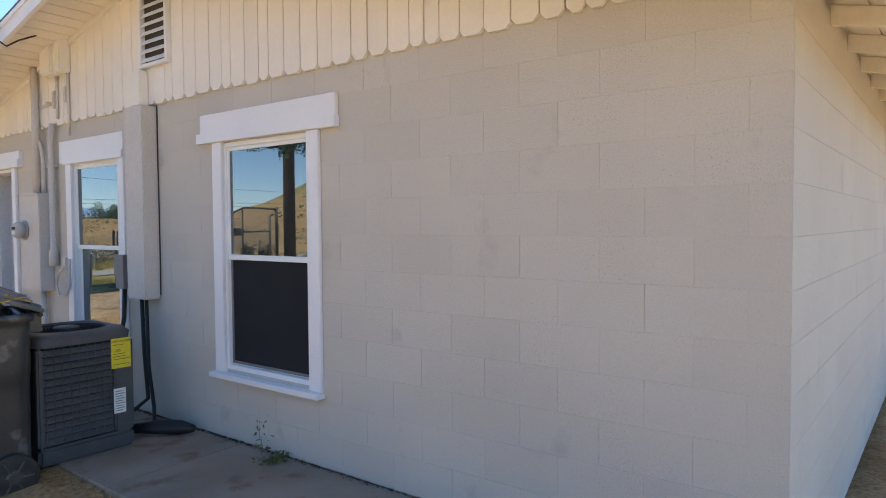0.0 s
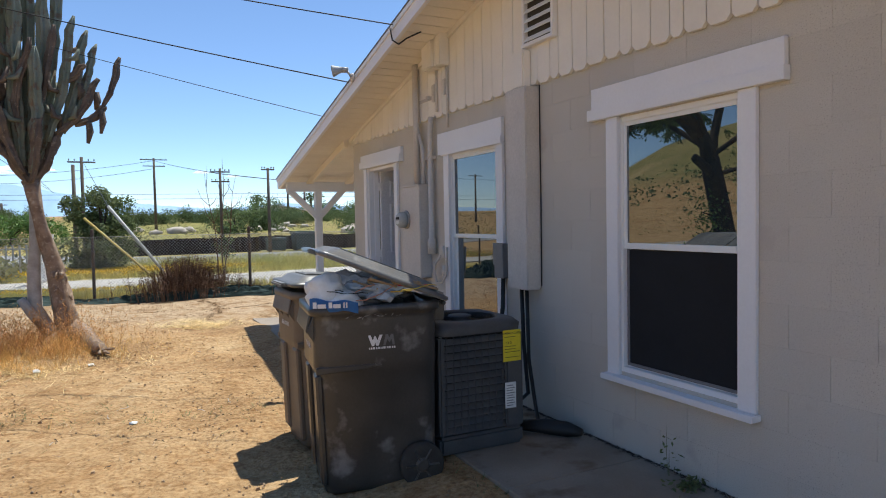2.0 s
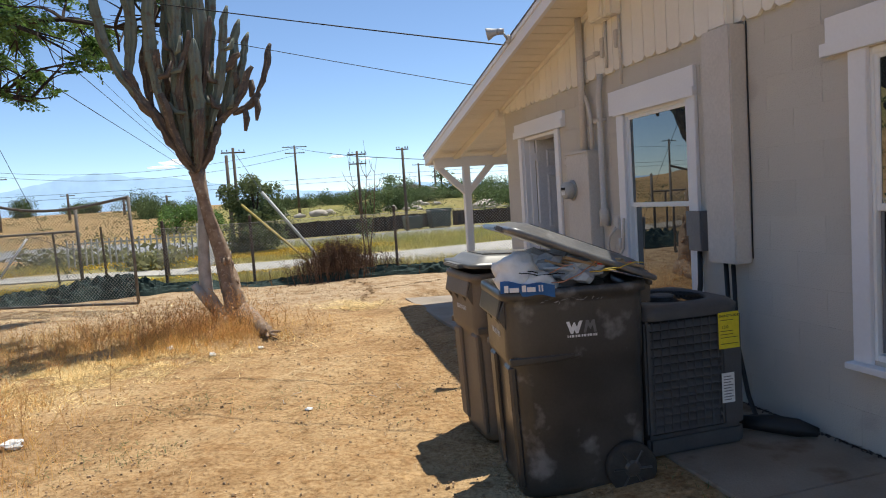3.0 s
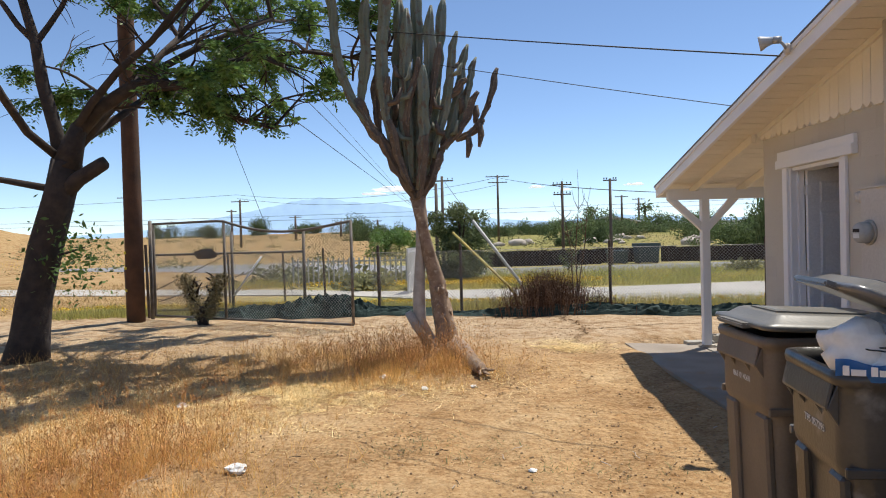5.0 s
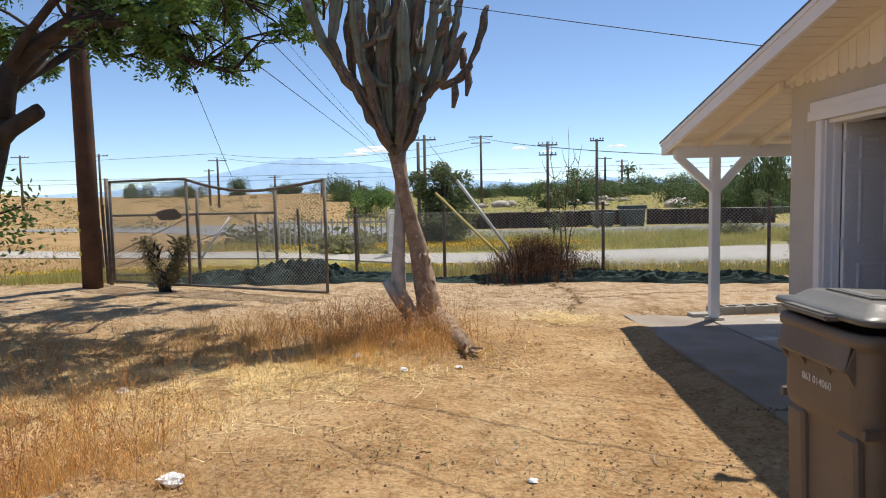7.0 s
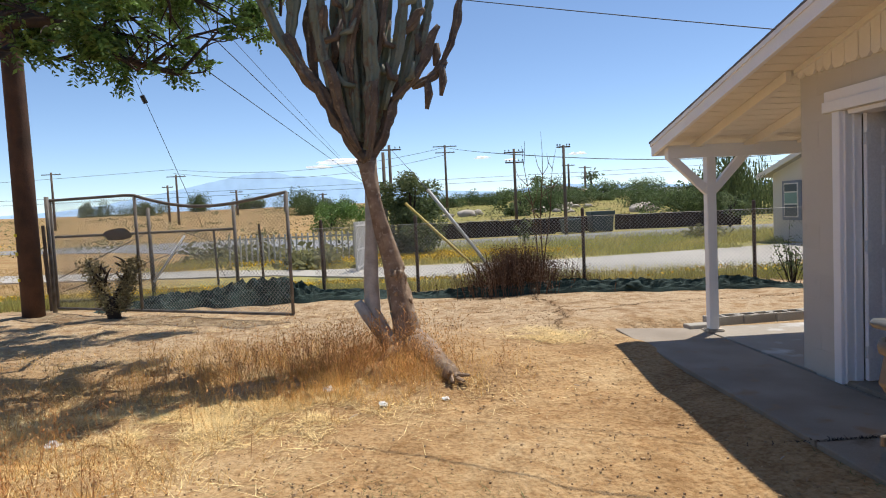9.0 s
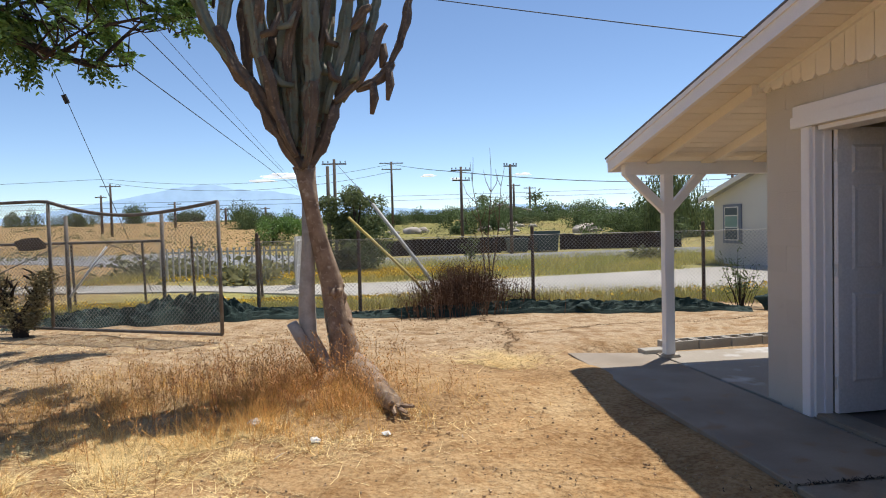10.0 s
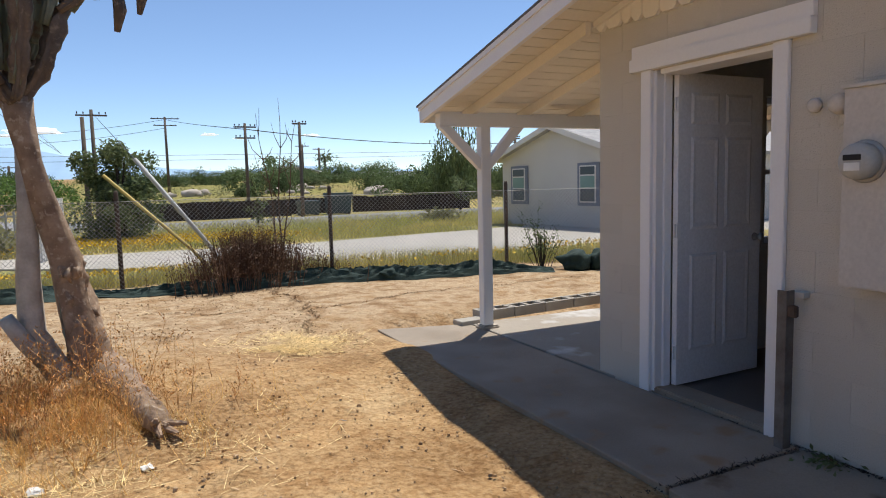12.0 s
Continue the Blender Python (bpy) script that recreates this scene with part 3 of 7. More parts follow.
def rafters():
    g = "rafters under the porch roof"
    for x in [-0.12 + 0.61 * i for i in range(9)]:
        ya, yb = Y1 + 0.002, EAVE_Y - 0.01
        part_ob = part("rafter", prism([(ya, deck_z(ya) - 0.105), (yb, deck_z(yb) - 0.105), (yb, deck_z(yb) - 0.014), (ya, deck_z(ya) - 0.014)], "x", x, x + 0.045, bevel=0.003), M["soffit"])
        tagged(part_ob, "cream painted roof rafter over the porch beam", "rafter", g)
        ya, yb = Y_NEAR + 0.03, Y0 - 0.003
        ob = part("rafter", prism([(ya, deck_z(ya) - 0.105), (yb, deck_z(yb) - 0.105), (yb, deck_z(yb) - 0.014), (ya, deck_z(ya) - 0.014)], "x", x + 0.35, x + 0.395, bevel=0.003), M["soffit"])
        tagged(ob, "cream painted roof rafter under the eave", "rafter", "rafters under the eave")


rafters()


def porch_post(x, label, right=True):
    t = thing("porch_post", label, "post", (x, 10.25, 0.0))
    part("shaft", box((-0.05, -0.05, 0.035), (0.05, 0.05, 1.903), 0.006), M["white"], t)
    part("base_stone", box((-0.085, -0.08, -0.005), (0.10, 0.08, 0.034), 0.012), M["rock"], t)
    for s in (-1, 1):
        if s == 1 and not right:
            continue
        ln = 0.40 if s == -1 else 0.36
        o = [(s * 0.05, 1.62), (s * (0.05 + ln - 0.10), 1.903), (s * (0.05 + ln + 0.02), 1.903), (s * 0.05, 1.50)]
        part("brace", prism(o, "y", -0.035, 0.035, bevel=0.004), M["white"], t)
    return t


porch_post(0.0, "white painted square porch post with two angled braces")
porch_post(3.4, "white painted square porch post with angled braces, far end of porch")
tagged(part("porch_beam", box((-0.47, 10.20, 1.904), (4.6, 10.30, 2.016), 0.005), M["white"]), "white painted beam carrying the porch rafters", "beam")


# ---- windows and door ----
def casing_window(name, label, y0, y1, z0, z1, rail, header, has_lip, screen):
    """A single-hung window, its frame set in the wall, with painted casing boards."""
    t = thing(name, label, "window")
    t["kind"] = "structure"
    f = 0.032
    bm = box((0.0, y0, z0), (0.10, y0 + f, z1), 0.004)
    box((0.0, y1 - f, z0), (0.10, y1, z1), 0.004, bm)
    box((0.0, y0 + f, z1 - f), (0.10, y1 - f, z1), 0.004, bm)
    box((0.0, y0 + f, z0), (0.10, y1 - f, z0 + f), 0.004, bm)
    part("window_frame", bm, M["vinyl"], t)
    # upper sash, lower sash
    for nm, a, b, x in (("upper_sash", rail, z1 - f, 0.012), ("lower_sash", z0 + f, rail + 0.03, 0.036)):
        s = 0.024
        bm = box((x, y0 + f, a), (x + 0.02, y0 + f + s, b), 0.003)
        box((x, y1 - f - s, a), (x + 0.02, y1 - f, b), 0.003, bm)
        box((x, y0 + f + s, a), (x + 0.02, y1 - f - s, a + s + 0.012), 0.003, bm)
        box((x, y0 + f + s, b - s), (x + 0.02, y1 - f - s, b), 0.003, bm)
        sash = part(nm, bm, M["vinyl"], t)
        part("pane", box((x + 0.008, y0 + f + s - 0.004, a + s), (x + 0.012, y1 - f - s + 0.004, b - s + 0.004)), M["glass"], sash)
    if screen:
        bm = box((0.024, y0 + f + 0.012, z0 + f + 0.01), (0.032, y0 + f + 0.03, rail))
        box((0.024, y1 - f - 0.03, z0 + f + 0.01), (0.032, y1 - f - 0.012, rail), bm=bm)
        box((0.024, y0 + f + 0.03, z0 + f + 0.01), (0.032, y1 - f - 0.03, z0 + f + 0.028), bm=bm)
        part("screen_frame", bm, M["paintgrey"], t)
        part("insect_screen", box((0.0275, y0 + f + 0.03, z0 + f + 0.028), (0.0285, y1 - f - 0.03, rail - 0.005)), M["screen"], t)
    # Black sheet behind the panes stands in for the unlit room.
    part("dark_room_behind", box((0.205, y0 - 0.02, z0 - 0.02), (0.215, y1 + 0.02, z1 + 0.02)), M["dark"], t, "black sheet in place of the unlit room")
    c = 0.105
    part("side_casing", box((-0.028, y0 - c + 0.02, z0 - 0.02), (-0.001, y0 + 0.02, z1 + 0.005), 0.003), M["white"], t)
    part("side_casing", box((-0.028, y1 - 0.02, z0 - 0.02), (-0.001, y1 + c - 0.02, z1 + 0.005), 0.003), M["white"], t)
    if has_lip:
        part("head_casing", box((-0.030, y0 - 0.24, z1 + 0.075), (-0.001, y1 + 0.22, z1 + 0.205), 0.003), M["white"], t)
        part("head_lip", box((-0.050, y0 - 0.25, z1 + 0.006), (-0.001, y1 + 0.24, z1 + 0.074), 0.003), M["white"], t)
    else:
        part("head_casing", box((-0.030, y0 - c + 0.02, z1 + 0.006), (-0.001, y1 + c + 0.09, z1 + 0.20), 0.003), M["white"], t)
        part("head_lip", box((-0.045, y0 - 0.09, z1 - 0.01), (-0.0305, y1 + 0.11, z1 + 0.055), 0.003), M["white"], t)
    part("window_sill", box((-0.075, y0 - c + 0.005, z0 - 0.055), (-0.001, y1 + c - 0.005, z0 - 0.021), 0.004), M["white"], t)
    return t


M["screen"] = material("insect_screen", (0.014, 0.015, 0.017), None, 5, 0.95, bump=0)
casing_window("window_1", "white single-hung window with a dark screen and wide white painted casing", 2.68, 3.59, 0.485, 2.045, 1.245, None, True, True)
casing_window("window_2", "white single-hung window behind the conditioner, wide white painted casing", 4.99, 5.86, 0.485, 2.045, 1.28, None, False, False)


def door():
    t = thing("door_1", "open white six-panel door in a wide white casing", "door")
    t["kind"] = "structure"
    y0, y1, _, z1 = OPENINGS["door_1"]
    for ya, yb in ((y0 - 0.085, y0 + 0.005), (y1 - 0.005, y1 + 0.085)):
        part("side_casing", box((-0.028, ya, -0.005), (-0.001, yb, z1 + 0.004), 0.003), M["white"], t)
    part("head_lip", box((-0.055, y0 - 0.22, z1 + 0.005), (-0.001, y1 + 0.165, z1 + 0.085), 0.003), M["white"], t)
    part("head_casing", box((-0.035, y0 - 0.22, z1 + 0.086), (-0.001, y1 + 0.165, z1 + 0.165), 0.003), M["white"], t)
    bm = box((-0.001, y1 - 0.03, 0), (0.06, y1, z1), 0.002)
    box((0.06, y1 - 0.045, 0), (0.12, y1, z1), 0.003, bm)
    box((0.06, y0, 0), (0.2, y0 + 0.03, z1), 0.003, bm)
    box((-0.001, y0, z1 - 0.03), (0.2, y1 - 0.06, z1), 0.003, bm)
    part("jamb", bm, M["white"], t)
    part("threshold", box((0.0, y0, -0.02), (0.2, y1, 0.028), 0.008), M["concrete"], t)
    # leaf, hinged at the far jamb and swung into the room
    W, H, T = 0.80, 2.02, 0.04
    leaf = new("leaf")
    leaf.parent = t
    leaf.location, leaf.rotation_euler = (0.125, y1 - 0.05, 0.035), (0, 0, radians(2.0))
    bm = box((0, -T, 0), (W, 0, H), 0.002)
    cols = ((0.11, 0.37), (0.43, 0.69))
    rows = ((0.22, 0.86), (1.02, 1.62), (1.70, 1.90))
    body = part("slab", bm, M["doorpaint"], leaf)
    for a, b in cols:
        for lo, hi in rows:
            p = bmesh.new()
            for side in (-T - 0.001,):
                o = [(a, lo), (b, lo), (b, hi), (a, hi)]
                i1 = [(a + 0.02, lo + 0.02), (b - 0.02, lo + 0.02), (b - 0.02, hi - 0.02), (a + 0.02, hi - 0.02)]
                i2 = [(a + 0.045, lo + 0.045), (b - 0.045, lo + 0.045), (b - 0.045, hi - 0.045), (a + 0.045, hi - 0.045)]
                ring = [[p.verts.new((u, yy, v)) for u, v in pts] for pts, yy in ((o, side - 0.0005), (i1, side - 0.007), (i2, side - 0.003))]
                for r0, r1 in zip(ring, ring[1:]):
                    for k in range(4):
                        p.faces.new((r0[k], r0[(k + 1) % 4], r1[(k + 1) % 4], r1[k]))
                p.faces.new(ring[2])
            part("door_panel", p, M["doorpaint"], leaf)
    knob = tube([(W - 0.06, -T, 0.94), (W - 0.06, -T - 0.03, 0.94), (W - 0.06, -T - 0.035, 0.94), (W - 0.06, -T - 0.055, 0.94), (W - 0.06, -T - 0.065, 0.94)], [0.028, 0.014, 0.022, 0.027, 0.015], 14)
    part("door_handle", knob, M["galv"], leaf, "dull metal round knob", True)
    for z in (0.22, 1.02, 1.82):
        bm = box((-0.012, -T - 0.006, z - 0.05), (0.012, -T + 0.004, z + 0.05), 0.002)
        box((-0.03, -T - 0.001, z - 0.045), (0.03, -T + 0.002, z + 0.045), 0.001, bm)
        part("hinge", bm, M["white"], leaf)


door()


# ---- fittings on the wall ----
def wall_fittings():
    t = thing("cable_duct", "tall beige painted sheet-metal duct cover on the block wall", "duct", (0, 4.555, 0.92))
    part("cover", box((-0.125, -0.135, 0), (-0.001, 0.135, 1.47), 0.008), M["panelpaint"], t)
    part("upper_cover", box((-0.10, -0.075, 1.471), (-0.03, 0.085, 1.74), 0.01), M["siding"], t)
    # A thin dark tube draws the dark seam line beside the duct.
    tagged(part("cable", tube([(-0.007, 4.412, 0.95), (-0.007, 4.408, 1.5), (-0.007, 4.413, 2.0), (-0.007, 4.41, 2.40)], 0.004, 6), M["dark"], smooth=True), "thin dark tube along the seam beside the duct", "cable")
    t = thing("electric_panel", "beige painted service panel with a round meter", "electric panel", (0, 6.57, 0.88))
    part("cabinet", box((-0.125, -0.29, 0), (-0.001, 0.14, 0.9), 0.006), M["panelpaint"], t)
    part("cover_lip", box((-0.14, -0.30, 0.895), (-0.001, 0.15, 0.912), 0.003), M["panelpaint"], t)
    part("meter_socket", tube([(-0.126, 0.03, 0.57), (-0.135, 0.03, 0.57), (-0.14, 0.03, 0.57)], [0.095, 0.095, 0.085], 24), M["galv"], t, "", True)
    mt = part("meter_glass", tube([(-0.141, 0.03, 0.57), (-0.20, 0.03, 0.57), (-0.222, 0.03, 0.57)], [0.080, 0.078, 0.062], 24), M["galvpale"], t, "pale grey domed meter cover", True)
    part("meter_face", box((-0.226, -0.01, 0.575), (-0.2225, 0.07, 0.60), 0.001), M["dark"], mt)
    part("meter_label", box((-0.226, -0.005, 0.53), (-0.2225, 0.065, 0.565), 0.001), M["paper"], mt)
    t = thing("wall_lamp", "round beige painted lamp cap on the wall", "lamp", (0, 6.77, 1.72))
    part("cap", tube([(-0.001, 0, 0), (-0.05, 0, 0), (-0.09, 0, 0), (-0.10, 0, 0)], [0.045, 0.05, 0.045, 0.02], 18), M["panelpaint"], t, "", True)
    part("bracket", box((-0.03, -0.02, -0.085), (-0.001, 0.02, -0.045), 0.004), M["panelpaint"], t)
    t = thing("junction_cap", "small round painted junction cap", "junction box", (0, 6.93, 1.73))
    part("cap", tube([(-0.001, 0, 0), (-0.025, 0, 0), (-0.03, 0, 0)], [0.035, 0.035, 0.025], 16), M["panelpaint"], t, "", True)

    def conduit(label, pts, r, name="conduit"):
        ob = part(name, tube(pts, r, 10), M["panelpaint"], smooth=True)
        return tagged(ob, label, "conduit", "conduits on the wall")

    conduit("thick painted conduit rising to the roof", [(-0.07, 6.44, 1.79), (-0.07, 6.44, 3.09)], 0.033)
    conduit("painted bent conduit on the wall", [(-0.05, 6.33, 1.75), (-0.05, 6.33, 2.08), (-0.05, 6.36, 2.18), (-0.05, 6.47, 2.36), (-0.05, 6.50, 2.42)], 0.019)
    conduit("painted conduit with a wide foot", [(-0.05, 6.17, 1.12), (-0.05, 6.17, 1.26), (-0.05, 6.17, 1.27), (-0.05, 6.17, 2.27), (-0.05, 6.13, 2.42)], [0.042, 0.042, 0.027, 0.027, 0.027])
    conduit("thin painted conduit on the siding", [(-0.045, 5.80, 2.28), (-0.045, 5.80, 2.84)], 0.012)
    conduit("thin painted conduit on the siding", [(-0.045, 6.02, 2.45), (-0.045, 6.02, 2.86)], 0.012)
    conduit("short dark conduit below the panel", [(-0.05, 6.42, 0.87), (-0.05, 6.42, 0.5), (-0.05, 6.40, 0.0)], 0.03)
    conduit("thin painted pipe beside the door", [(-0.045, 5.92, 1.02), (-0.05, 5.92, 0.92)], 0.02)
    for z in (2.04, 2.60):
        t = thing("conduit_clamp", "painted strut clamp holding conduits", "clamp", (-0.02, 6.33, z), group="clamps")
        part("strut", box((-0.02, -0.19, -0.015), (0.018, 0.17, 0.015), 0.003), M["panelpaint"], t)
        for y in (0.11, -0.16):
            part("strap", box((-0.06, y - 0.02, -0.018), (-0.02, y + 0.02, 0.018), 0.004), M["panelpaint"], t)
    t = thing("phone_box", "cream painted cable box on the siding", "cable box", (0, 5.96, 2.83))
    part("body", box((-0.15, -0.06, 0), (-0.03, 0.16, 0.33), 0.012), M["siding"], t)
    part("door", box((-0.13, -0.19, 0.0), (-0.03, -0.10, 0.30), 0.01), M["siding"], t)
    part("hinge_rib", tube([(-0.12, -0.085, 0.0), (-0.12, -0.085, 0.33)], 0.014, 8), M["siding"], t)
    t = thing("cable_clip", "small painted splice box on the siding", "cable box", (0, 6.07, 2.55))
    part("body", box((-0.06, -0.02, 0), (-0.03, 0.03, 0.16), 0.005), M["panelpaint"], t)
    t = thing("cable_clip", "small painted splice box on the siding", "cable box", (0, 5.84, 2.58))
    part("body", box((-0.06, -0.02, 0), (-0.03, 0.03, 0.14), 0.005), M["panelpaint"], t)
    t = thing("disconnect_box", "grey painted disconnect box beside the window", "electric box", (0, 4.86, 0.98))
    part("body", box((-0.10, -0.07, 0), (-0.001, 0.07, 0.27), 0.006), M["paintgrey"], t)
    part("lid", box((-0.108, -0.075, 0.1), (-0.101, 0.075, 0.275), 0.003), M["paintgrey"], t)
    for lab, pts, r in (("thick black whip from the disconnect box", [(-0.06, 4.86, 0.98), (-0.08, 4.84, 0.75), (-0.16, 4.80, 0.45), (-0.3, 4.7, 0.25)], 0.017),
                        ("black insulated refrigerant pipe", [(-0.06, 4.60, 0.92), (-0.06, 4.58, 0.5), (-0.08, 4.5, 0.15), (-0.25, 4.45, 0.08), (-0.4, 4.4, 0.12)], 0.015),
                        ("black insulated refrigerant pipe", [(-0.06, 4.53, 0.92), (-0.07, 4.5, 0.4), (-0.1, 4.38, 0.1), (-0.2, 4.2, 0.04), (-0.32, 4.15, 0.06)], 0.014)):
        tagged(part("hose", tube(pts, r, 10), M["black"], smooth=True), lab, "hose", "hoses")
    tagged(part("hose", tube([(-0.40, 4.18, 0.05), (-0.26, 4.02, 0.055), (-0.15, 3.93, 0.05), (-0.10, 3.84, 0.04)], [0.03, 0.048, 0.045, 0.02], 10, wob=0.5), M["black"], smooth=True), "fat black pipe insulation lying along the wall", "hose", "hoses")
    tagged(part("service_cable", tube([(-0.585, 5.80, 3.10), (-0.60, 5.72, 2.98), (-0.56, 5.68, 2.94), (-0.45, 5.75, 3.02), (-0.30, 5.80, 3.10), (-0.12, 5.88, 3.20)], 0.007, 6), M["black"], smooth=True), "black drip-loop cable under the rake board", "cable")
    t = thing("outlet_box", "small painted outlet box with a looping cable", "outlet", (0, 5.98, 1.14))
    part("body", box((-0.05, -0.04, -0.05), (-0.001, 0.04, 0.06), 0.005), M["panelpaint"], t)
    part("cable", tube([(-0.05, 0, -0.03), (-0.06, 0.10, -0.10), (-0.06, 0.13, -0.20), (-0.06, 0.08, -0.29), (-0.05, -0.02, -0.28), (-0.05, -0.10, -0.2), (-0.05, -0.12, -0.05), (-0.05, -0.13, 0.05)], 0.012, 8), M["panelpaint"], t, "", True)
    t = thing("gable_vent", "white louvred gable vent", "vent", (0, 4.345, 2.69))
    w, h = 0.19, 0.72
    part("frame_side", box((-0.072, -w, 0), (-0.030, -w + 0.025, h), 0.003), M["white"], t)
    part("frame_side", box((-0.072, w - 0.025, 0), (-0.030, w, h), 0.003), M["white"], t)
    part("frame_end", box((-0.078, -w - 0.004, -0.012), (-0.030, w + 0.004, 0.014), 0.003), M["white"], t)
    part("frame_end", box((-0.072, -w + 0.025, h - 0.02), (-0.030, w - 0.025, h), 0.003), M["white"], t)
    for i in range(10):
        z = 0.028 + i * 0.067
        part("slat", prism([(-0.070, z), (-0.066, z - 0.003), (-0.038, z + 0.034), (-0.041, z + 0.038)], "y", -w + 0.026, w - 0.026), M["vinyl"], t)
    part("backing", box((-0.0345, -w + 0.026, 0.015), (-0.0305, w - 0.026, h - 0.021)), M["ventdark"], t, "dark grey backing in shadow colour behind the slats")
    t = thing("gate_post_stub", "weathered brown steel post stub with a latch beside the door", "post", (-0.085, 7.0, -0.01))
    part("angle", prism([(-0.03, -0.025), (0.03, -0.025), (0.03, -0.017), (-0.022, -0.017), (-0.022, 0.03), (-0.03, 0.03)], "z", 0, 0.83, bevel=0.002), M["oldsteel"], t)
    part("latch", box((-0.03, -0.075, 0.70), (0.0, -0.026, 0.76), 0.006), M["rust"], t)
    part("bracket", box((0.031, -0.07, 0.79), (0.083, 0.02, 0.82), 0.003), M["panelpaint"], t)
    t = thing("floodlight", "grey weathered bell-shaped floodlight on the rake board", "lamp", (-0.575, 6.84, 2.915))
    part("base_plate", tube([(0.0, 0.0, -0.03), (-0.018, 0.0, -0.03)], 0.045, 14), M["panelpaint"], t, "", True)
    part("arm", tube([(-0.015, 0.0, -0.03), (-0.035, 0.01, 0.01), (-0.06, 0.02, 0.045)], 0.012, 8), M["galv"], t, "", True)
    part("socket", tube([(-0.045, 0.01, 0.045), (-0.10, 0.04, 0.05)], [0.028, 0.030], 14), M["galv"], t, "", True)
    part("horn", tube([(-0.10, 0.04, 0.05), (-0.135, 0.06, 0.047), (-0.165, 0.08, 0.042), (-0.185, 0.09, 0.038)], [0.028, 0.038, 0.054, 0.058], 18), M["galvpale"], t, "pale glass bell of the lamp", True)


wall_fittings()


# ---- air conditioner ----
def conditioner():
    t = thing("air_conditioner", "dark grey outdoor condenser with louvred sides and a yellow energy label", "air conditioner", (-0.755, 4.285, 0.0))
    w, h = 0.30, 0.80
    part("base_pan", box((-w, -w, -0.003), (w, w, 0.11), 0.02), M["ac"], t)
    part("coil", box((-w + 0.03, -w + 0.03, 0.11), (w - 0.03, w - 0.03, h - 0.07), 0.03), M["dark"], t)
    for sx, sy in ((-1, -1), (1, -1), (-1, 1), (1, 1)):
        ww = 0.13 if (sx, sy) == (1, -1) else 0.04
        part("corner_post", box((min(sx * w, sx * (w - ww)), min(sy * w, sy * (w - 0.05)), 0.111), (max(sx * w, sx * (w - ww)), max(sy * w, sy * (w - 0.05)), h - 0.071), 0.012), M["ac"], t)
    part("corner_post", box((w - 0.05, -w + 0.055, 0.111), (w, -w + 0.25, h - 0.071), 0.012), M["ac"], t)
    n = 13
    for i in range(n):
        z = 0.125 + i * (h - 0.2) / n
        bm = prism([(-w + 0.001, z), (-w + 0.028, z + 0.034), (-w + 0.031, z + 0.034), (-w + 0.004, z)], "x", -w + 0.03, w - 0.135)
        part("louvre", bm, M["ac"], t)
        part("louvre", prism([(-w + 0.001, z), (-w + 0.028, z + 0.034), (-w + 0.031, z + 0.034), (-w + 0.004, z)], "y", -w + 0.03, w - 0.04), M["ac"], t)
    for i in range(9):
        x = -w + 0.05 + i * (2 * w - 0.2) / 8
        part("louvre_rib", box((x - 0.002, -w + 0.002, 0.12), (x + 0.002, -w + 0.008, h - 0.075)), M["ac"], t)
    # top: rounded rim with a fan grille of rings and spokes
    own = bmesh.new()
    N = 40

    def sq(a, r, k):
        c, s = math.cos(a), math.sin(a)
        q = (abs(c) ** k + abs(s) ** k) ** (-1 / k)
        return c * q * r, s * q * r

    prof = [(w, h - 0.07, 9), (w + 0.006, h - 0.02, 9), (w - 0.02, h + 0.005, 8), (0.25, h + 0.012, 2.2), (0.24, h - 0.01, 2)]
    rings = [[own.verts.new((*sq(2 * math.pi * i / N, r, k), z)) for i in range(N)] for r, z, k in prof]
    for a, b in zip(rings, rings[1:]):
        for i in range(N):
            own.faces.new((a[i], a[(i + 1) % N], b[(i + 1) % N], b[i]))
    part("top_cover", own, M["ac"], t, "", True)
    gr = None
    for r in [0.04 + 0.02 * i for i in range(11)]:
        gr = tube([(r * math.cos(a), r * math.sin(a), h - 0.005 + 0.012 * math.cos(r * 5)) for a in [2 * math.pi * i / 28 for i in range(29)]], 0.0022, 4, gr, caps=False) if gr else tube([(r * math.cos(a), r * math.sin(a), h - 0.005 + 0.012) for a in [2 * math.pi * i / 28 for i in range(29)]], 0.0022, 4, caps=False)
    for i in range(8):
        a = i * math.pi / 4
        tube([(0.03 * math.cos(a), 0.03 * math.sin(a), h + 0.004), (0.243 * math.cos(a), 0.243 * math.sin(a), h - 0.004)], 0.003, 4, gr)
    part("fan_grille", gr, M["black"], t)
    part("fan_hub", tube([(0, 0, h - 0.03), (0, 0, h + 0.012), (0, 0, h + 0.016)], [0.075, 0.075, 0.06], 20), M["ac"], t, "", True)
    for i in range(3):
        a0 = i * 2.09
        b = bmesh.new()
        vs = [b.verts.new((r * math.cos(a0 + da), r * math.sin(a0 + da), h - 0.08 + dz)) for r, da, dz in ((0.05, 0, 0), (0.21, -0.1, -0.01), (0.22, 0.9, 0.03), (0.05, 0.9, 0.02))]
        b.faces.new(vs)
        part("fan_blade", b, M["galv"], t)
    yl = part("energy_label", box((0.150, -w - 0.004, 0.535), (0.280, -w - 0.0005, 0.735), 0.0005), M["yellow"], t, "yellow energy guide label")
    part("label_text", text_mesh("ENERGYGUIDE", 0.019, (0.215, -w - 0.0045, 0.714)), M["ink"], yl)
    part("label_text", text_mesh("13.0", 0.024, (0.190, -w - 0.0045, 0.653)), M["ink"], yl)
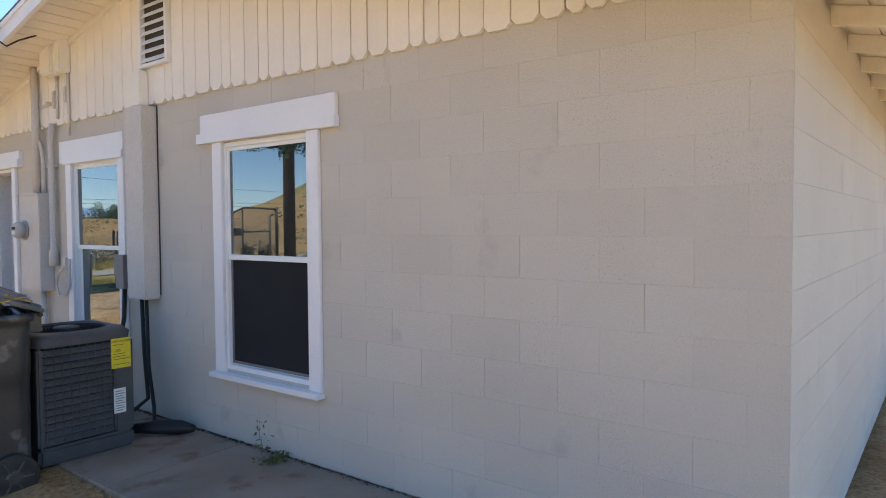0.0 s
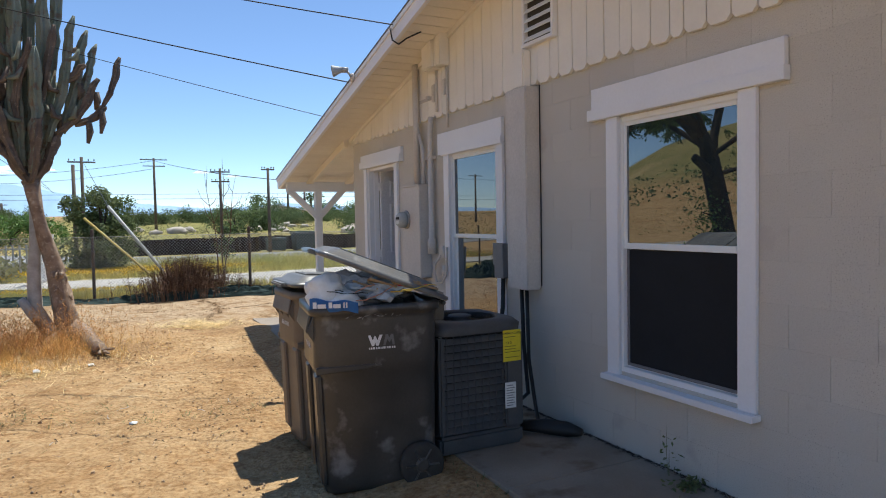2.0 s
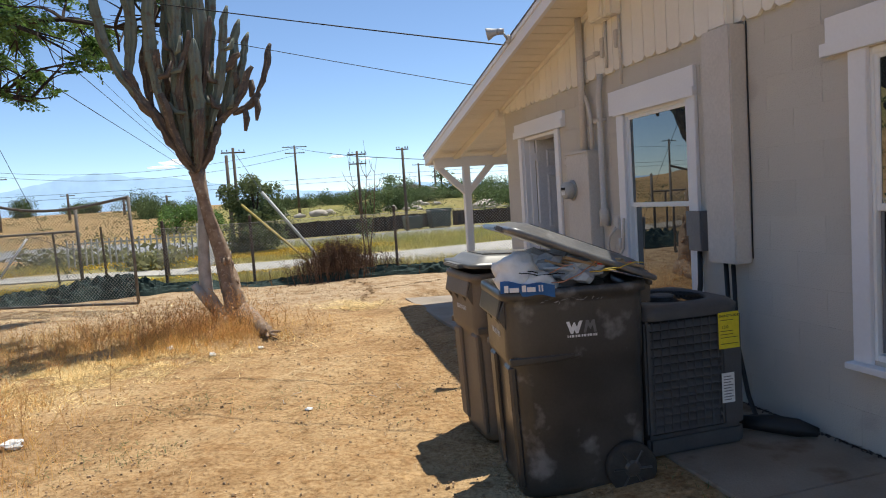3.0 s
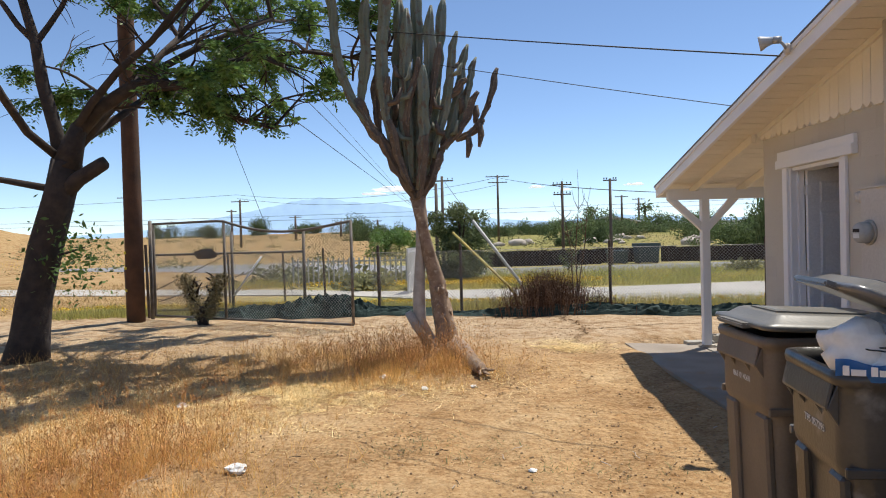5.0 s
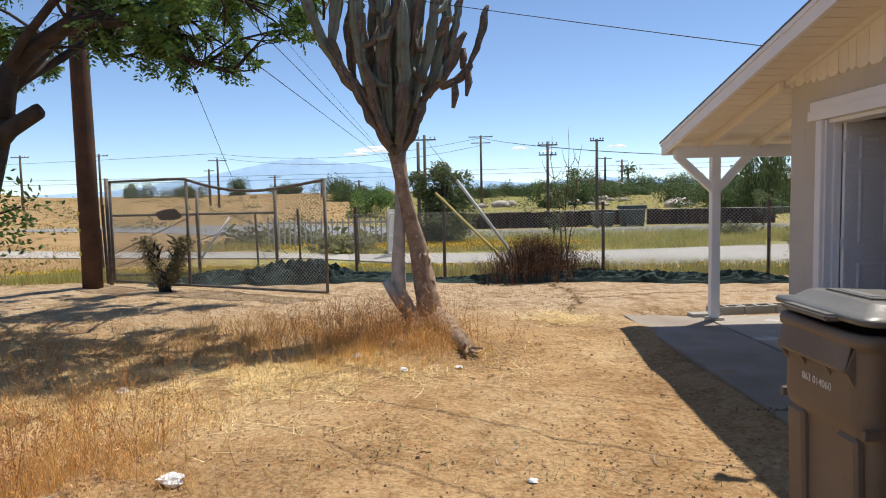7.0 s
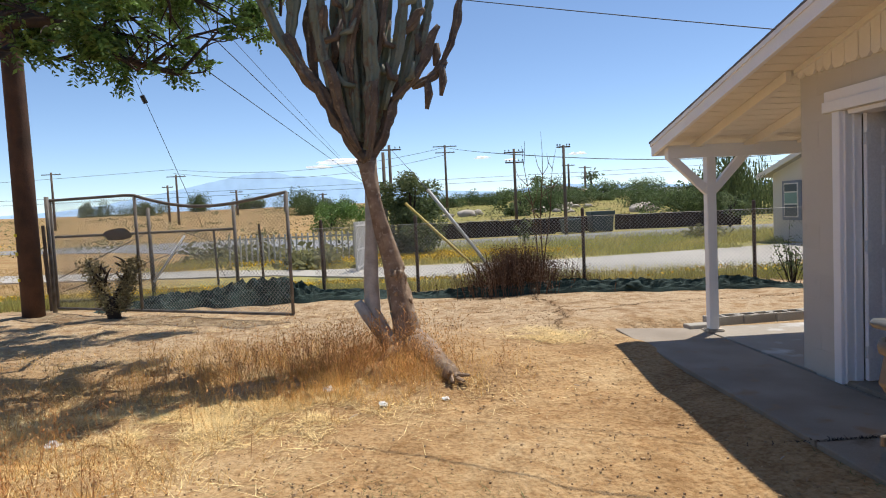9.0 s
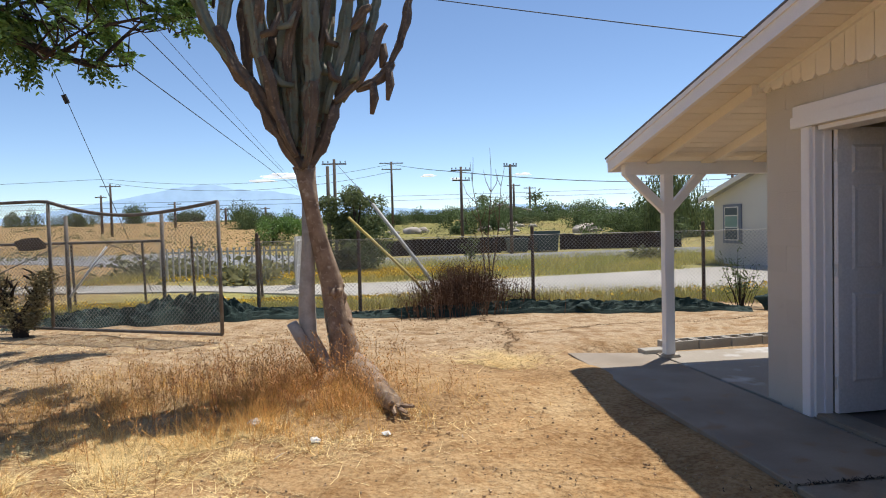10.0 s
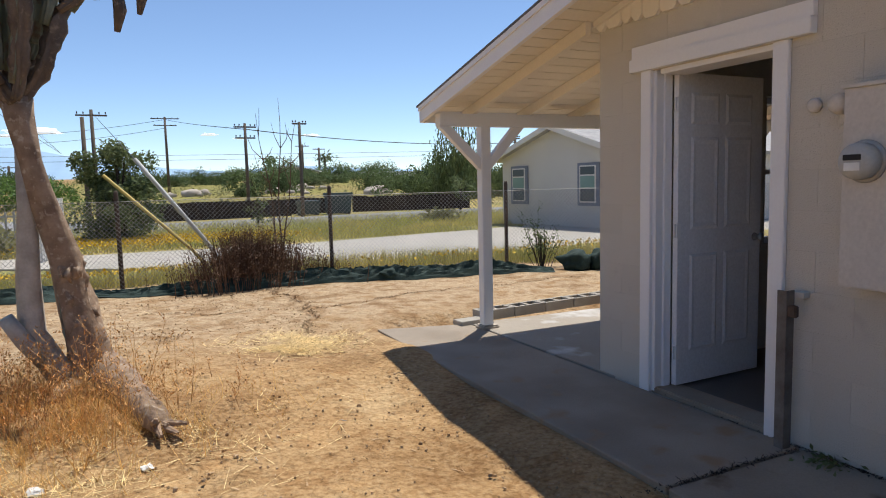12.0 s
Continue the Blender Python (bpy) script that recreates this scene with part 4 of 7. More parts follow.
    for z in (0.69, 0.63, 0.612, 0.594, 0.56):
        part("label_line", box((0.160, -w - 0.0055, z), (0.240 if z > 0.6 else 0.270, -w - 0.0042, z + 0.003)), M["ink"], yl)
    wl = part("rating_plate", box((0.160, -w - 0.004, 0.235), (0.240, -w - 0.0005, 0.40), 0.0005), M["paper"], t, "white rating plate with fine print")
    for i in range(9):
        part("print_line", box((0.170, -w - 0.0055, 0.25 + i * 0.016), (0.217 + 0.012 * (i % 2), -w - 0.0042, 0.255 + i * 0.016)), M["paintgrey"], wl)


def text_mesh(body, size, at, rot=(90, 0, 0), extrude=0.0006):
    cu = bpy.data.curves.new("text", "FONT")
    cu.body, cu.size, cu.extrude, cu.align_x, cu.align_y = body, size, extrude, "CENTER", "CENTER"
    ob = new("text_tmp", cu)
    bpy.context.view_layer.update()
    me = bpy.data.meshes.new_from_object(ob)
    bpy.data.objects.remove(ob)
    me.transform(pose(*at, *rot))
    me.materials.clear()
    return me


conditioner()


# ---- bins ----
def loft(sections, r, seg=5, cap_bottom=True, cap_top=False):
    """Rounded rectangles (half depth, half width, z, x shift) skinned one over the other."""
    bm = bmesh.new()
    rings = []
    for hx, hy, z, sx in sections:
        ring = []
        for cx, cy, a0 in ((1, 1, 0), (-1, 1, 90), (-1, -1, 180), (1, -1, 270)):
            for k in range(seg + 1):
                a = radians(a0 + 90 * k / seg)
                ring.append(bm.verts.new((sx + cx * (hx - r) + r * math.cos(a), cy * (hy - r) + r * math.sin(a), z)))
        rings.append(ring)
    n = len(rings[0])
    for a, b in zip(rings, rings[1:]):
        for k in range(n):
            bm.faces.new((a[k], a[(k + 1) % n], b[(k + 1) % n], b[k]))
    if cap_bottom:
        bm.faces.new(rings[0][::-1])
    if cap_top:
        bm.faces.new(rings[-1])
    return bm


def wheeled_bin(label, at, turn, mat, lid_mat, lid_open, H=1.02, marks=""):
    """Local -x is the front, +x the hinge side with the wheels."""
    t = thing("wheeled_bin", label, "bin", at, turn, "wheeled bins")
    hx, hy = 0.355, 0.29
    # each row: front, back, half width, height
    rows = [(-0.86, 0.94, 0.86, 0.0), (-0.885, 0.98, 0.90, 0.05), (-0.90, 0.985, 0.915, 0.30), (-0.92, 0.99, 0.935, 0.57), (-0.925, 0.99, 0.94, 0.605), (-1.0, 0.995, 0.965, 0.640), (-1.015, 1.0, 0.975, 0.67), (-1.02, 1.0, 0.985, 0.90), (-1.02, 1.0, 0.985, 0.925), (-1.075, 1.05, 1.05, 0.935), (-1.085, 1.06, 1.06, 0.955), (-1.07, 1.05, 1.05, 0.975), (-1.0, 0.98, 0.98, 0.978), (-0.96, 0.94, 0.94, 0.93), (-0.75, 0.8, 0.78, 0.05)]
    secs = [((b - a) / 2 * hx, w * hy, z * H, (a + b) / 2 * hx) for a, b, w, z in rows]
    body = part("body", loft(secs, 0.08, 8), mat, t, "", True)
    for s in (-1, 1):
        part("front_column", prism([(-hx * 0.93 - 0.024, H * 0.62), (-hx * 0.88, H * 0.63), (-hx * 0.82, 0.04), (-hx * 0.88 - 0.020, 0.05)], "y", s * 0.175 - 0.06, s * 0.175 + 0.06, bevel=0.012), mat, t)
        part("side_step", prism([(-hx * 1.0, H * 0.633), (-hx * 1.0, H * 0.67), (-hx * 0.1, H * 0.67), (hx * 0.05, H * 0.66), (-hx * 0.25, H * 0.642)], "y", min(s * hy * 0.93, s * hy * 0.995), max(s * hy * 0.93, s * hy * 0.995), bevel=0.005), mat, t)
    # the sloping catch skirt under the front rim, on webs
    part("front_skirt", prism([(-hx * 1.06, H * 0.95), (-hx * 1.13, H * 0.85), (-hx * 1.105, H * 0.84), (-hx * 1.03, H * 0.93)], "y", -hy * 0.80, hy * 0.80, bevel=0.005), mat, t)
    for yy in (-hy * 0.78, -hy * 0.3, hy * 0.3, hy * 0.78):
        part("skirt_web", prism([(-hx * 1.0, H * 0.94), (-hx * 1.11, H * 0.85), (-hx * 1.0, H * 0.79)], "y", yy - 0.008, yy + 0.008, bevel=0.003), mat, t)
    for s in (-1, 1):
        part("handle_web", box((hx * 0.86, s * hy * 0.62 - 0.012, H * 0.86), (hx + 0.07, s * hy * 0.62 + 0.012, H * 0.965), 0.006), mat, t)
        wh = part("wheel", tube([(0, s * 0.205, 0), (0, s * 0.21, 0), (0, s * 0.25, 0), (0, s * 0.255, 0)], [0.118, 0.130, 0.130, 0.118], 24), M["dustyrubber"], t, "", True)
        wh.location = (hx * 0.66, s * 0.065, 0.125)
        hub = part("hub", tube([(0, s * 0.2551, 0), (0, s * 0.264, 0)], [0.045, 0.03], 14), mat, wh)
        for k in range(6):
            a = k * math.pi / 3
            part("spoke", tube([(0.03 * math.cos(a), s * 0.257, 0.03 * math.sin(a)), (0.1 * math.cos(a), s * 0.257, 0.1 * math.sin(a))], 0.006, 5), mat, wh)
    part("axle", tube([(hx * 0.66, -0.29, 0.125), (hx * 0.66, 0.29, 0.125)], 0.011, 8), M["galv"], t)
    part("grip_bar", tube([(hx + 0.06, -hy * 0.72, H * 0.955), (hx + 0.06, hy * 0.72, H * 0.955)], 0.014, 10), mat, t, "", True)
    # lid
    lid = new("lid")
    lid.parent = t
    lid.location, lid.rotation_euler = (hx + 0.05, 0, H * 0.985), (0, radians(lid_open), 0)
    L = 2 * hx + 0.085
    secs = [(L / 2, hy * 1.1, -0.012, -L / 2 + 0.01), (L / 2 + 0.006, hy * 1.12, 0.0, -L / 2 + 0.01), (L / 2, hy * 1.1, 0.014, -L / 2 + 0.01), (L / 2 - 0.045, hy * 0.95, 0.02, -L / 2 + 0.01), (L / 2 - 0.085, hy * 0.80, 0.055, -L / 2 + 0.01), (L / 2 - 0.10, hy * 0.75, 0.060, -L / 2 + 0.01)]
    part("lid_shell", loft(secs, 0.05, cap_top=True), lid_mat, lid, "", True)
    part("lid_panel", box((-L + 0.13, -hy * 0.52, 0.052), (-0.14, hy * 0.52, 0.068), 0.02), lid_mat, lid)
    part("lid_label", box((-L + 0.16, -0.10, 0.0682), (-L + 0.22, 0.10, 0.0695), 0.001), M["badgedim"], lid, "faded moulded lid lettering")
    for s in (-1, 1):
        part("lid_arm", box((-0.16, s * hy * 0.5 - 0.025, -0.005), (0.025, s * hy * 0.5 + 0.025, 0.03), 0.008), lid_mat, lid)
    part("lid_lip", box((-L - 0.035, -0.16, -0.02), (-L + 0.03, 0.16, 0.006), 0.008), lid_mat, lid)
    return t, body, hx, hy, H


def bins():
    t, body, hx, hy, H = wheeled_bin("overfull black wheeled bin, lid propped up on rubbish", (-1.43, 4.19, -0.09), BIN_TURN, M["bin"], M["binlid"], 22, 1.09)
    # lettering on the side that faces the walk
    y = -hy * 0.985 + 0.008
    zc = H * 0.79
    for i, pts in enumerate(([(-0.075, 0.028), (-0.060, 0.028), (-0.050, 0.0), (-0.042, 0.022), (-0.034, 0.022), (-0.026, 0.0), (-0.014, 0.028), (0.001, 0.028), (-0.020, -0.028), (-0.032, -0.028), (-0.038, -0.01), (-0.044, -0.028), (-0.056, -0.028)],
                             [(0.004, -0.028), (0.018, 0.028), (0.030, 0.028), (0.036, 0.010), (0.046, 0.028), (0.058, 0.028), (0.066, -0.028), (0.054, -0.028), (0.048, 0.004), (0.037, -0.016), (0.026, 0.004), (0.016, -0.028)])):
        ob = part("badge_shape", prism([(0.02 + a * 1.1, zc + b * 1.1) for a, b in pts], "y", y - 0.010, y - 0.009), M["badge"] if i == 0 else M["badgedim"], t)
    for i in range(15):
        w = 0.004 + 0.003 * (i % 3)
        part("badge_bar", box((-0.058 + i * 0.0102, y - 0.0095, zc - 0.050), (-0.058 + i * 0.0102 + w, y - 0.0085, zc - 0.038)), M["badge"], t)
    r = random.Random(31)
    for i in range(15):
        x = -0.17 + i * 0.021 + r.uniform(-.006, .006)
        z = H * 0.92 + 0.010 * math.sin(i * 1.3) + r.uniform(-.005, .005)
        a, w = r.uniform(-0.3, 1.1), r.uniform(0.006, 0.016)
        dx, dz = math.cos(a) * w, math.sin(a) * w
        part("scuff", prism([(x - dx, z - dz), (x + dz * 0.25, z - dx * 0.22), (x + dx, z + dz), (x - dz * 0.2, z + dx * 0.25)], "y", y - 0.0105, y - 0.0095), M["scuff"], t)
    part("stencil", text_mesh("T95 057295", 0.042, (-hx * 1.02 - 0.001, -0.02, H * 0.755), (90, 0, -90)), M["badge"], t)
    t2, *_ = wheeled_bin("grey-brown wheeled bin with a closed pale grey lid", (-1.375, 5.02, -0.075), BIN2_TURN, M["binbrown"], M["lid"], 3, 1.08)
    part("stencil", text_mesh("863 014060", 0.042, (-hx * 1.02 - 0.001, 0.0, H * 0.755), (90, 0, -90)), M["badge"], t2)


M["badge"] = material("white_print", (0.75, 0.75, 0.75), None, 8, 0.6, bump=0)
M["scuff"] = material("pale_scuff", (0.30, 0.30, 0.30), (0.12, 0.12, 0.12), 30, 0.7, bump=0)
M["badgedim"] = material("faded_print", (0.16, 0.16, 0.16), None, 8, 0.6, bump=0)
M["binlid"] = material("dusty_black_lid", (0.11, 0.112, 0.115), (0.19, 0.19, 0.19), 4, 0.30, bump=0.12, fine=60, spots=(0.22, 0.22, 0.22), spot_amount=0.3)
BIN_TURN, BIN2_TURN = -8.0, 0.0
bins()


# ---- rubbish in the bin ----
def crumple(size, seed, amp=0.25, sub=3):
    bm = bmesh.new()
    bmesh.ops.create_icosphere(bm, subdivisions=sub, radius=1)
    for v in bm.verts:
        n = noise.noise(v.co * 1.7 + Vector((seed, 0, 0))) + 0.5 * noise.noise(v.co * 4.5 + Vector((0, seed, 0)))
        v.co = Vector([c * s for c, s in zip(v.co * (1 + amp * n * 1.6), size)])
    return bm


def rubbish():
    def put(name, label, cat, bm, mat, at, rot=(0, 0, 0), smooth=False):
        ob = part(name, bm, mat, smooth=smooth)
        ob.matrix_world = pose(-1.43, 4.19, 0.01, 0, 0, -14) @ pose(1.57, -4.09, 0) @ pose(*at, *rot)
        return tagged(ob, label, cat, "rubbish in the bin")

    bag = thing("grout_bag", "crumpled white and blue printed paper bag on the bin's rim", "bag", (-1.745, 4.03, 1.05), -22)
    part("top_paper", crumple((0.12, 0.08, 0.10), 3.1, 0.3), M["paper"], bag, "", True)
    o = crumple((0.135, 0.085, 0.07), 5.7, 0.18)
    bmesh.ops.translate(o, vec=(0.07, 0.0, -0.055), verts=o.verts[:])
    part("lower_paper", o, M["paper"], bag, "", True)
    lb = bmesh.new()
    vs = [[lb.verts.new((-0.07 + 0.022 * i, -0.088 - 0.012 * math.sin(i * 0.35), z + 0.006 * math.sin(i * 0.9))) for z in (-0.085 - 0.002 * i, -0.025 - 0.002 * i)] for i in range(13)]
    for a, b in zip(vs, vs[1:]):
        lb.faces.new((a[0], b[0], b[1], a[1]))
    bmesh.ops.solidify(lb, geom=lb.faces[:], thickness=0.004)
    part("blue_band", lb, M["bluebag"], bag)
    for x0, x1, z0, z1 in ((-0.05, -0.03, -0.078, -0.044), (-0.025, 0.02, -0.078, -0.056), (0.035, 0.055, -0.078, -0.046), (0.06, 0.10, -0.078, -0.056), (0.115, 0.123, -0.078, -0.048), (0.129, 0.137, -0.078, -0.048)):
        part("print_bar", box((x0, -0.110, z0), (x1, -0.106, z1)), M["paper"], bag)
    put("plastic_bag", "crumpled milky plastic bag in the bin", "bag", crumple((0.17, 0.14, 0.10), 9.3, 0.35), M["bagclear"], (-1.62, 4.06, 1.05), (0, 0, 20))
    put("plastic_bag", "crumpled milky plastic bag in the bin", "bag", crumple((0.14, 0.12, 0.06), 1.3, 0.35), M["bagclear"], (-1.50, 3.95, 1.03), (0, 0, 60))
    put("plastic_bag", "dark crumpled refuse filling the bin", "bag", crumple((0.27, 0.24, 0.08), 4.4, 0.25), M["bin"], (-1.57, 4.09, 0.95))
    for i in range(16):
        put("wood_scrap", "torn cardboard and wood scrap lying on the rubbish", "scrap", box((-0.07 - 0.01 * (i % 3), -0.02, -0.008), (0.08, 0.025 + 0.004 * (i % 4), 0.004), 0.002), M["card"] if i % 4 else M["bagclear"], (-1.62 + 0.024 * i, 3.86 + 0.035 * (i % 5), 1.055 + 0.012 * (i % 3)), (rng.uniform(-20, 20), rng.uniform(0, 30), rng.uniform(-50, 10)))
    put("red_tube", "thin red plastic strip in the bin", "scrap", box((-0.09, -0.008, -0.004), (0.09, 0.008, 0.004), 0.002), M["red"], (-1.33, 3.86, 1.06), (0, 2, 5))
    for mat, lab, seed in ((M["wireyellow"], "loose yellow wire hanging over the rim", 1), (M["wirecopper"], "loose copper coloured wire loop", 2), (M["black"], "loose black wire in the rubbish", 4)):
        r2 = random.Random(seed)
        cx = {1: -1.33, 2: -1.55, 4: -1.72}[seed]
        pts = [(cx + 0.13 * math.cos(a * 0.9) + r2.uniform(-.012, .012), 3.80 + 0.04 * math.sin(a * 2.1), 1.045 + (0.05 if seed == 2 else 0.015) * math.sin(a + seed) + r2.uniform(-.004, .004)) for a in [i * 0.3 for i in range(18)]]
        put("wire", lab, "wire", tube(pts, 0.0028, 6), mat, (0, 0, 0), smooth=True)


rubbish()


# ---- porch edge blocks ----
def concrete_block(at, turn, group):
    t = thing("concrete_block", "grey hollow concrete block along the edge of the walk", "concrete block", at, turn, group)
    L, W, H = 0.395, 0.19, 0.10
    bm = box((-L / 2, -W / 2, 0), (L / 2, -W / 2 + 0.03, H), 0.003)
    box((-L / 2, W / 2 - 0.03, 0), (L / 2, W / 2, H), 0.003, bm)
    for x in (-L / 2, -0.017, L / 2 - 0.034):
        box((x, -W / 2 + 0.03, 0), (x + 0.034, W / 2 - 0.03, H), 0.002, bm)
    part("block_shell", bm, M["cmu"], t)
    return t


first = concrete_block((0.30, 10.64, 0.0), 6, "blocks along the walk")
for i in range(1, 6):
    copy_thing(first, pose(0.30 + 0.402 * i, 10.64 + 0.035 * i, 0.0, 0, 0, 5 + (i % 3)))
t = thing("concrete_block", "flat grey cap block beside the porch post", "concrete block", (0.02, 10.52, -0.01), 4)
part("slab", box((-0.2, -0.07, 0), (0.16, 0.1, 0.05), 0.005), M["cmu"], t)


# ---- cactus tree ----
def cactus_tree():
    t = thing("cactus_tree", "tall leaning cactus tree with corky trunk, many ribbed arms", "cactus", (-3.32, 10.0, 0.0))
    Y = 0.0
    trunk = tube([(0.02, 0, -0.08), (0.0, 0, 0.12), (-0.04, 0, 0.35), (-0.08, 0, 0.62), (-0.14, 0, 0.95), (-0.22, 0, 1.3), (-0.29, 0, 1.6), (-0.35, 0.02, 1.9), (-0.36, 0.03, 2.02)], [0.20, 0.155, 0.12, 0.115, 0.085, 0.072, 0.068, 0.078, 0.09], 18, wob=0.6)
    part("trunk", trunk, M["cork"], t, "pale corky leaning trunk", True)
    for p, r in (([(0.0, 0, 0.10), (0.16, -0.35, 0.09), (0.27, -0.8, 0.05), (0.36, -1.15, 0.05)], [0.17, 0.13, 0.10, 0.06]), ([(-0.02, 0.1, 0.08), (0.15, -0.15, 0.06), (0.30, -0.3, 0.0)], [0.1, 0.08, 0.03]), ([(0, 0.0, 0.1), (-0.2, -0.25, 0.05), (-0.35, -0.4, -0.02)], [0.12, 0.08, 0.03])):
        part("root", tube(p, r, 10, wob=0.5), M["cork"], t, "", True)
    r = random.Random(8)
    for i in range(9):
        part("root_end", tube([(0.33, -1.08, 0.04), (0.36 + r.uniform(-.05, .14), -1.15 + r.uniform(-.16, .06), r.uniform(0.0, 0.10))], [0.035, 0.012], 6, wob=0.5), M["cork"], t)
    for k in range(26):
        a, z = r.uniform(0, 6.28), r.uniform(0.02, 0.95)
        bm = crumple((0.03, 0.03, 0.05), k * 1.7, 0.6, 2)
        bmesh.ops.translate(bm, vec=(0.0 - 0.13 * z + 0.115 * math.cos(a) * (1 - 0.35 * z), 0.115 * math.sin(a) * (1 - 0.35 * z), z), verts=bm.verts[:])
        part("bark_knot", bm, M["cork"], t, "", True)
    part("dead_stem", tube([(-0.10, -0.05, 0.0), (-0.26, -0.02, 0.22), (-0.36, 0, 0.45), (-0.36, 0.02, 0.8), (-0.34, 0.04, 1.3), (-0.33, 0.05, 1.78)], [0.12, 0.10, 0.085, 0.075, 0.065, 0.05], 10, wob=0.25), M["deadwood"], t, "grey dead stem behind the trunk", True)
    part("dead_stub", tube([(-0.28, -0.04, 0.22), (-0.42, -0.08, 0.42), (-0.50, -0.1, 0.58)], [0.075, 0.06, 0.055], 8, wob=0.3), M["deadwood"], t, "", True)
    part("small_arm", tube([(-0.06, -0.02, 0.2), (-0.14, -0.03, 0.45), (-0.15, -0.03, 0.75), (-0.15, -0.02, 0.86)], [0.05, 0.05, 0.045, 0.015], 12, ribs=4, rib=0.25), M["cactus"], t, "", True)
    r = random.Random(5)

    def arm(x0, z0, x1, z1, y, w, bow, skin="cactus", tip=0.25, name="arm"):
        """A fluted arm from (x0, z0), bowing out by bow before it turns up to its tip."""
        p, q = Vector((x0, y * 0.35, z0)), Vector((x1, y, z1))
        pts, rads = [], []
        n = 16
        for k in range(n + 1):
            f = k / n
            c = p.lerp(q, f) + Vector((bow * math.sin(math.pi * min(1, f * 1.15)) * (1 - 0.4 * f), 0, 0))
            c += Vector((0.02 * noise.noise(Vector((x1 * 9, f * 3, 1))), 0.03 * noise.noise(Vector((x1 * 9, f * 3, 7))), 0))
            pts.append(c)
            if skin == "cactus" and 1 < k < n - 1:
                c += Vector((r.uniform(-0.012, 0.012), r.uniform(-0.012, 0.012), 0))
            rads.append(w * r.uniform(0.9, 1.1) * (0.66 if name == "limb" else 0.78) * (0.55 + 0.45 * min(1, f * 3)) * (1 if k < n - 1 else (0.75 if k == n - 1 else tip)) * (1 + 0.08 * noise.noise(Vector((x0 * 5, f * 9, z1)))))
        return part(name, tube(pts, rads, 20, ribs=5, rib=0.36, wob=0.28 if skin == "cactus" else 0.55), M[skin], t, "pale grey-green ribbed arm" if skin == "cactus" else "corky brown arm", True)

    # thick corky limbs that spread from the fork
    for a in ((-0.36, 1.98, -0.80, 2.80, -0.10, 0.080, -0.02), (-0.34, 1.98, -0.03, 2.62, 0.0, 0.075, 0.06), (-0.36, 2.0, -0.52, 2.85, 0.25, 0.07, -0.03), (-0.34, 2.0, -0.22, 2.75, -0.25, 0.068, 0.02), (-0.34, 2.0, -0.10, 2.85, 0.28, 0.06, 0.03), (-0.40, 2.1, -0.66, 2.95, -0.3, 0.062, -0.04)):
        arm(*a, "cork2", 0.8, "limb")
    # the long outer arms
    arm(-0.72, 2.66, -1.44, 4.75, -0.1, 0.062, -0.26)
    arm(-0.66, 2.60, -1.08, 3.26, -0.05, 0.070, -0.06, "cork2", 0.7)
    arm(-1.06, 3.12, -0.92, 4.55, -0.1, 0.068, 0.04)
    arm(-0.80, 2.72, -0.70, 4.3, 0.18, 0.066, -0.10, "cork2")
    for a in ((-0.62, 2.62, -0.66, 4.9, -0.22, 0.075, -0.12), (-0.50, 2.45, -0.52, 4.6, 0.20, 0.078, -0.07), (-0.42, 2.20, -0.42, 4.35, -0.12, 0.082, -0.04), (-0.36, 2.20, -0.30, 4.8, 0.12, 0.076, 0.02), (-0.33, 2.10, -0.22, 3.6, -0.30, 0.072, 0.05)):
        arm(*a)
    for a in ((-0.30, 2.25, -0.12, 4.4, -0.05, 0.075, 0.04), (-0.22, 2.40, 0.04, 4.6, 0.22, 0.070, 0.02), (-0.14, 2.50, 0.20, 4.05, -0.12, 0.060, 0.04), (-0.04, 2.55, 0.33, 3.93, 0.05, 0.056, 0.05), (0.02, 2.62, 0.43, 3.78, 0.10, 0.050, 0.07), (-0.52, 2.55, -0.82, 3.9, 0.32, 0.06, -0.05), (-0.26, 2.3, -0.04, 3.3, 0.34, 0.06, 0.06)):
        arm(*a)
    # corky dead arms between and in front of the green ones
    for a in ((-0.05, 2.60, 0.44, 3.30, -0.1, 0.046, 0.10), (0.15, 2.72, 0.52, 2.98, 0.05, 0.050, 0.05), (0.46, 2.92, 0.70, 3.62, 0.05, 0.038, 0.03), (-0.45, 2.6, -0.26, 3.7, -0.3, 0.045, -0.08), (-0.30, 2.7, -0.02, 3.9, -0.2, 0.045, 0.05), (-0.62, 2.9, -0.40, 3.9, 0.15, 0.045, -0.05), (-0.78, 3.0, -0.66, 3.5, -0.2, 0.04, 0.02), (0.0, 3.2, 0.30, 3.45, -0.15, 0.042, 0.04)):
        arm(*a, "cork2", 0.5)
    # short hanging ends
    for x, z, ln in ((0.30, 2.80, 0.30), (0.45, 2.93, 0.30), (0.40, 3.15, 0.22), (0.22, 3.25, 0.2), (-0.02, 2.85, 0.22), (-0.6, 3.2, 0.2)):
        part("side_lobe", tube([(x, 0.0, z), (x + 0.015, 0.02, z - ln * 0.5), (x - 0.01, 0.03, z - ln)], [0.03, 0.036, 0.016], 10, ribs=5, rib=0.25, wob=0.4), M["cork2"], t, "short hanging corky lobe", True)
    for k in range(22):
        x, z = r.uniform(-0.7, 0.15), r.uniform(2.7, 3.8)
        y, w = r.uniform(-0.3, 0.2), r.uniform(0.025, 0.04)
        dx = r.choice((-1, 1)) * r.uniform(0.05, 0.12)
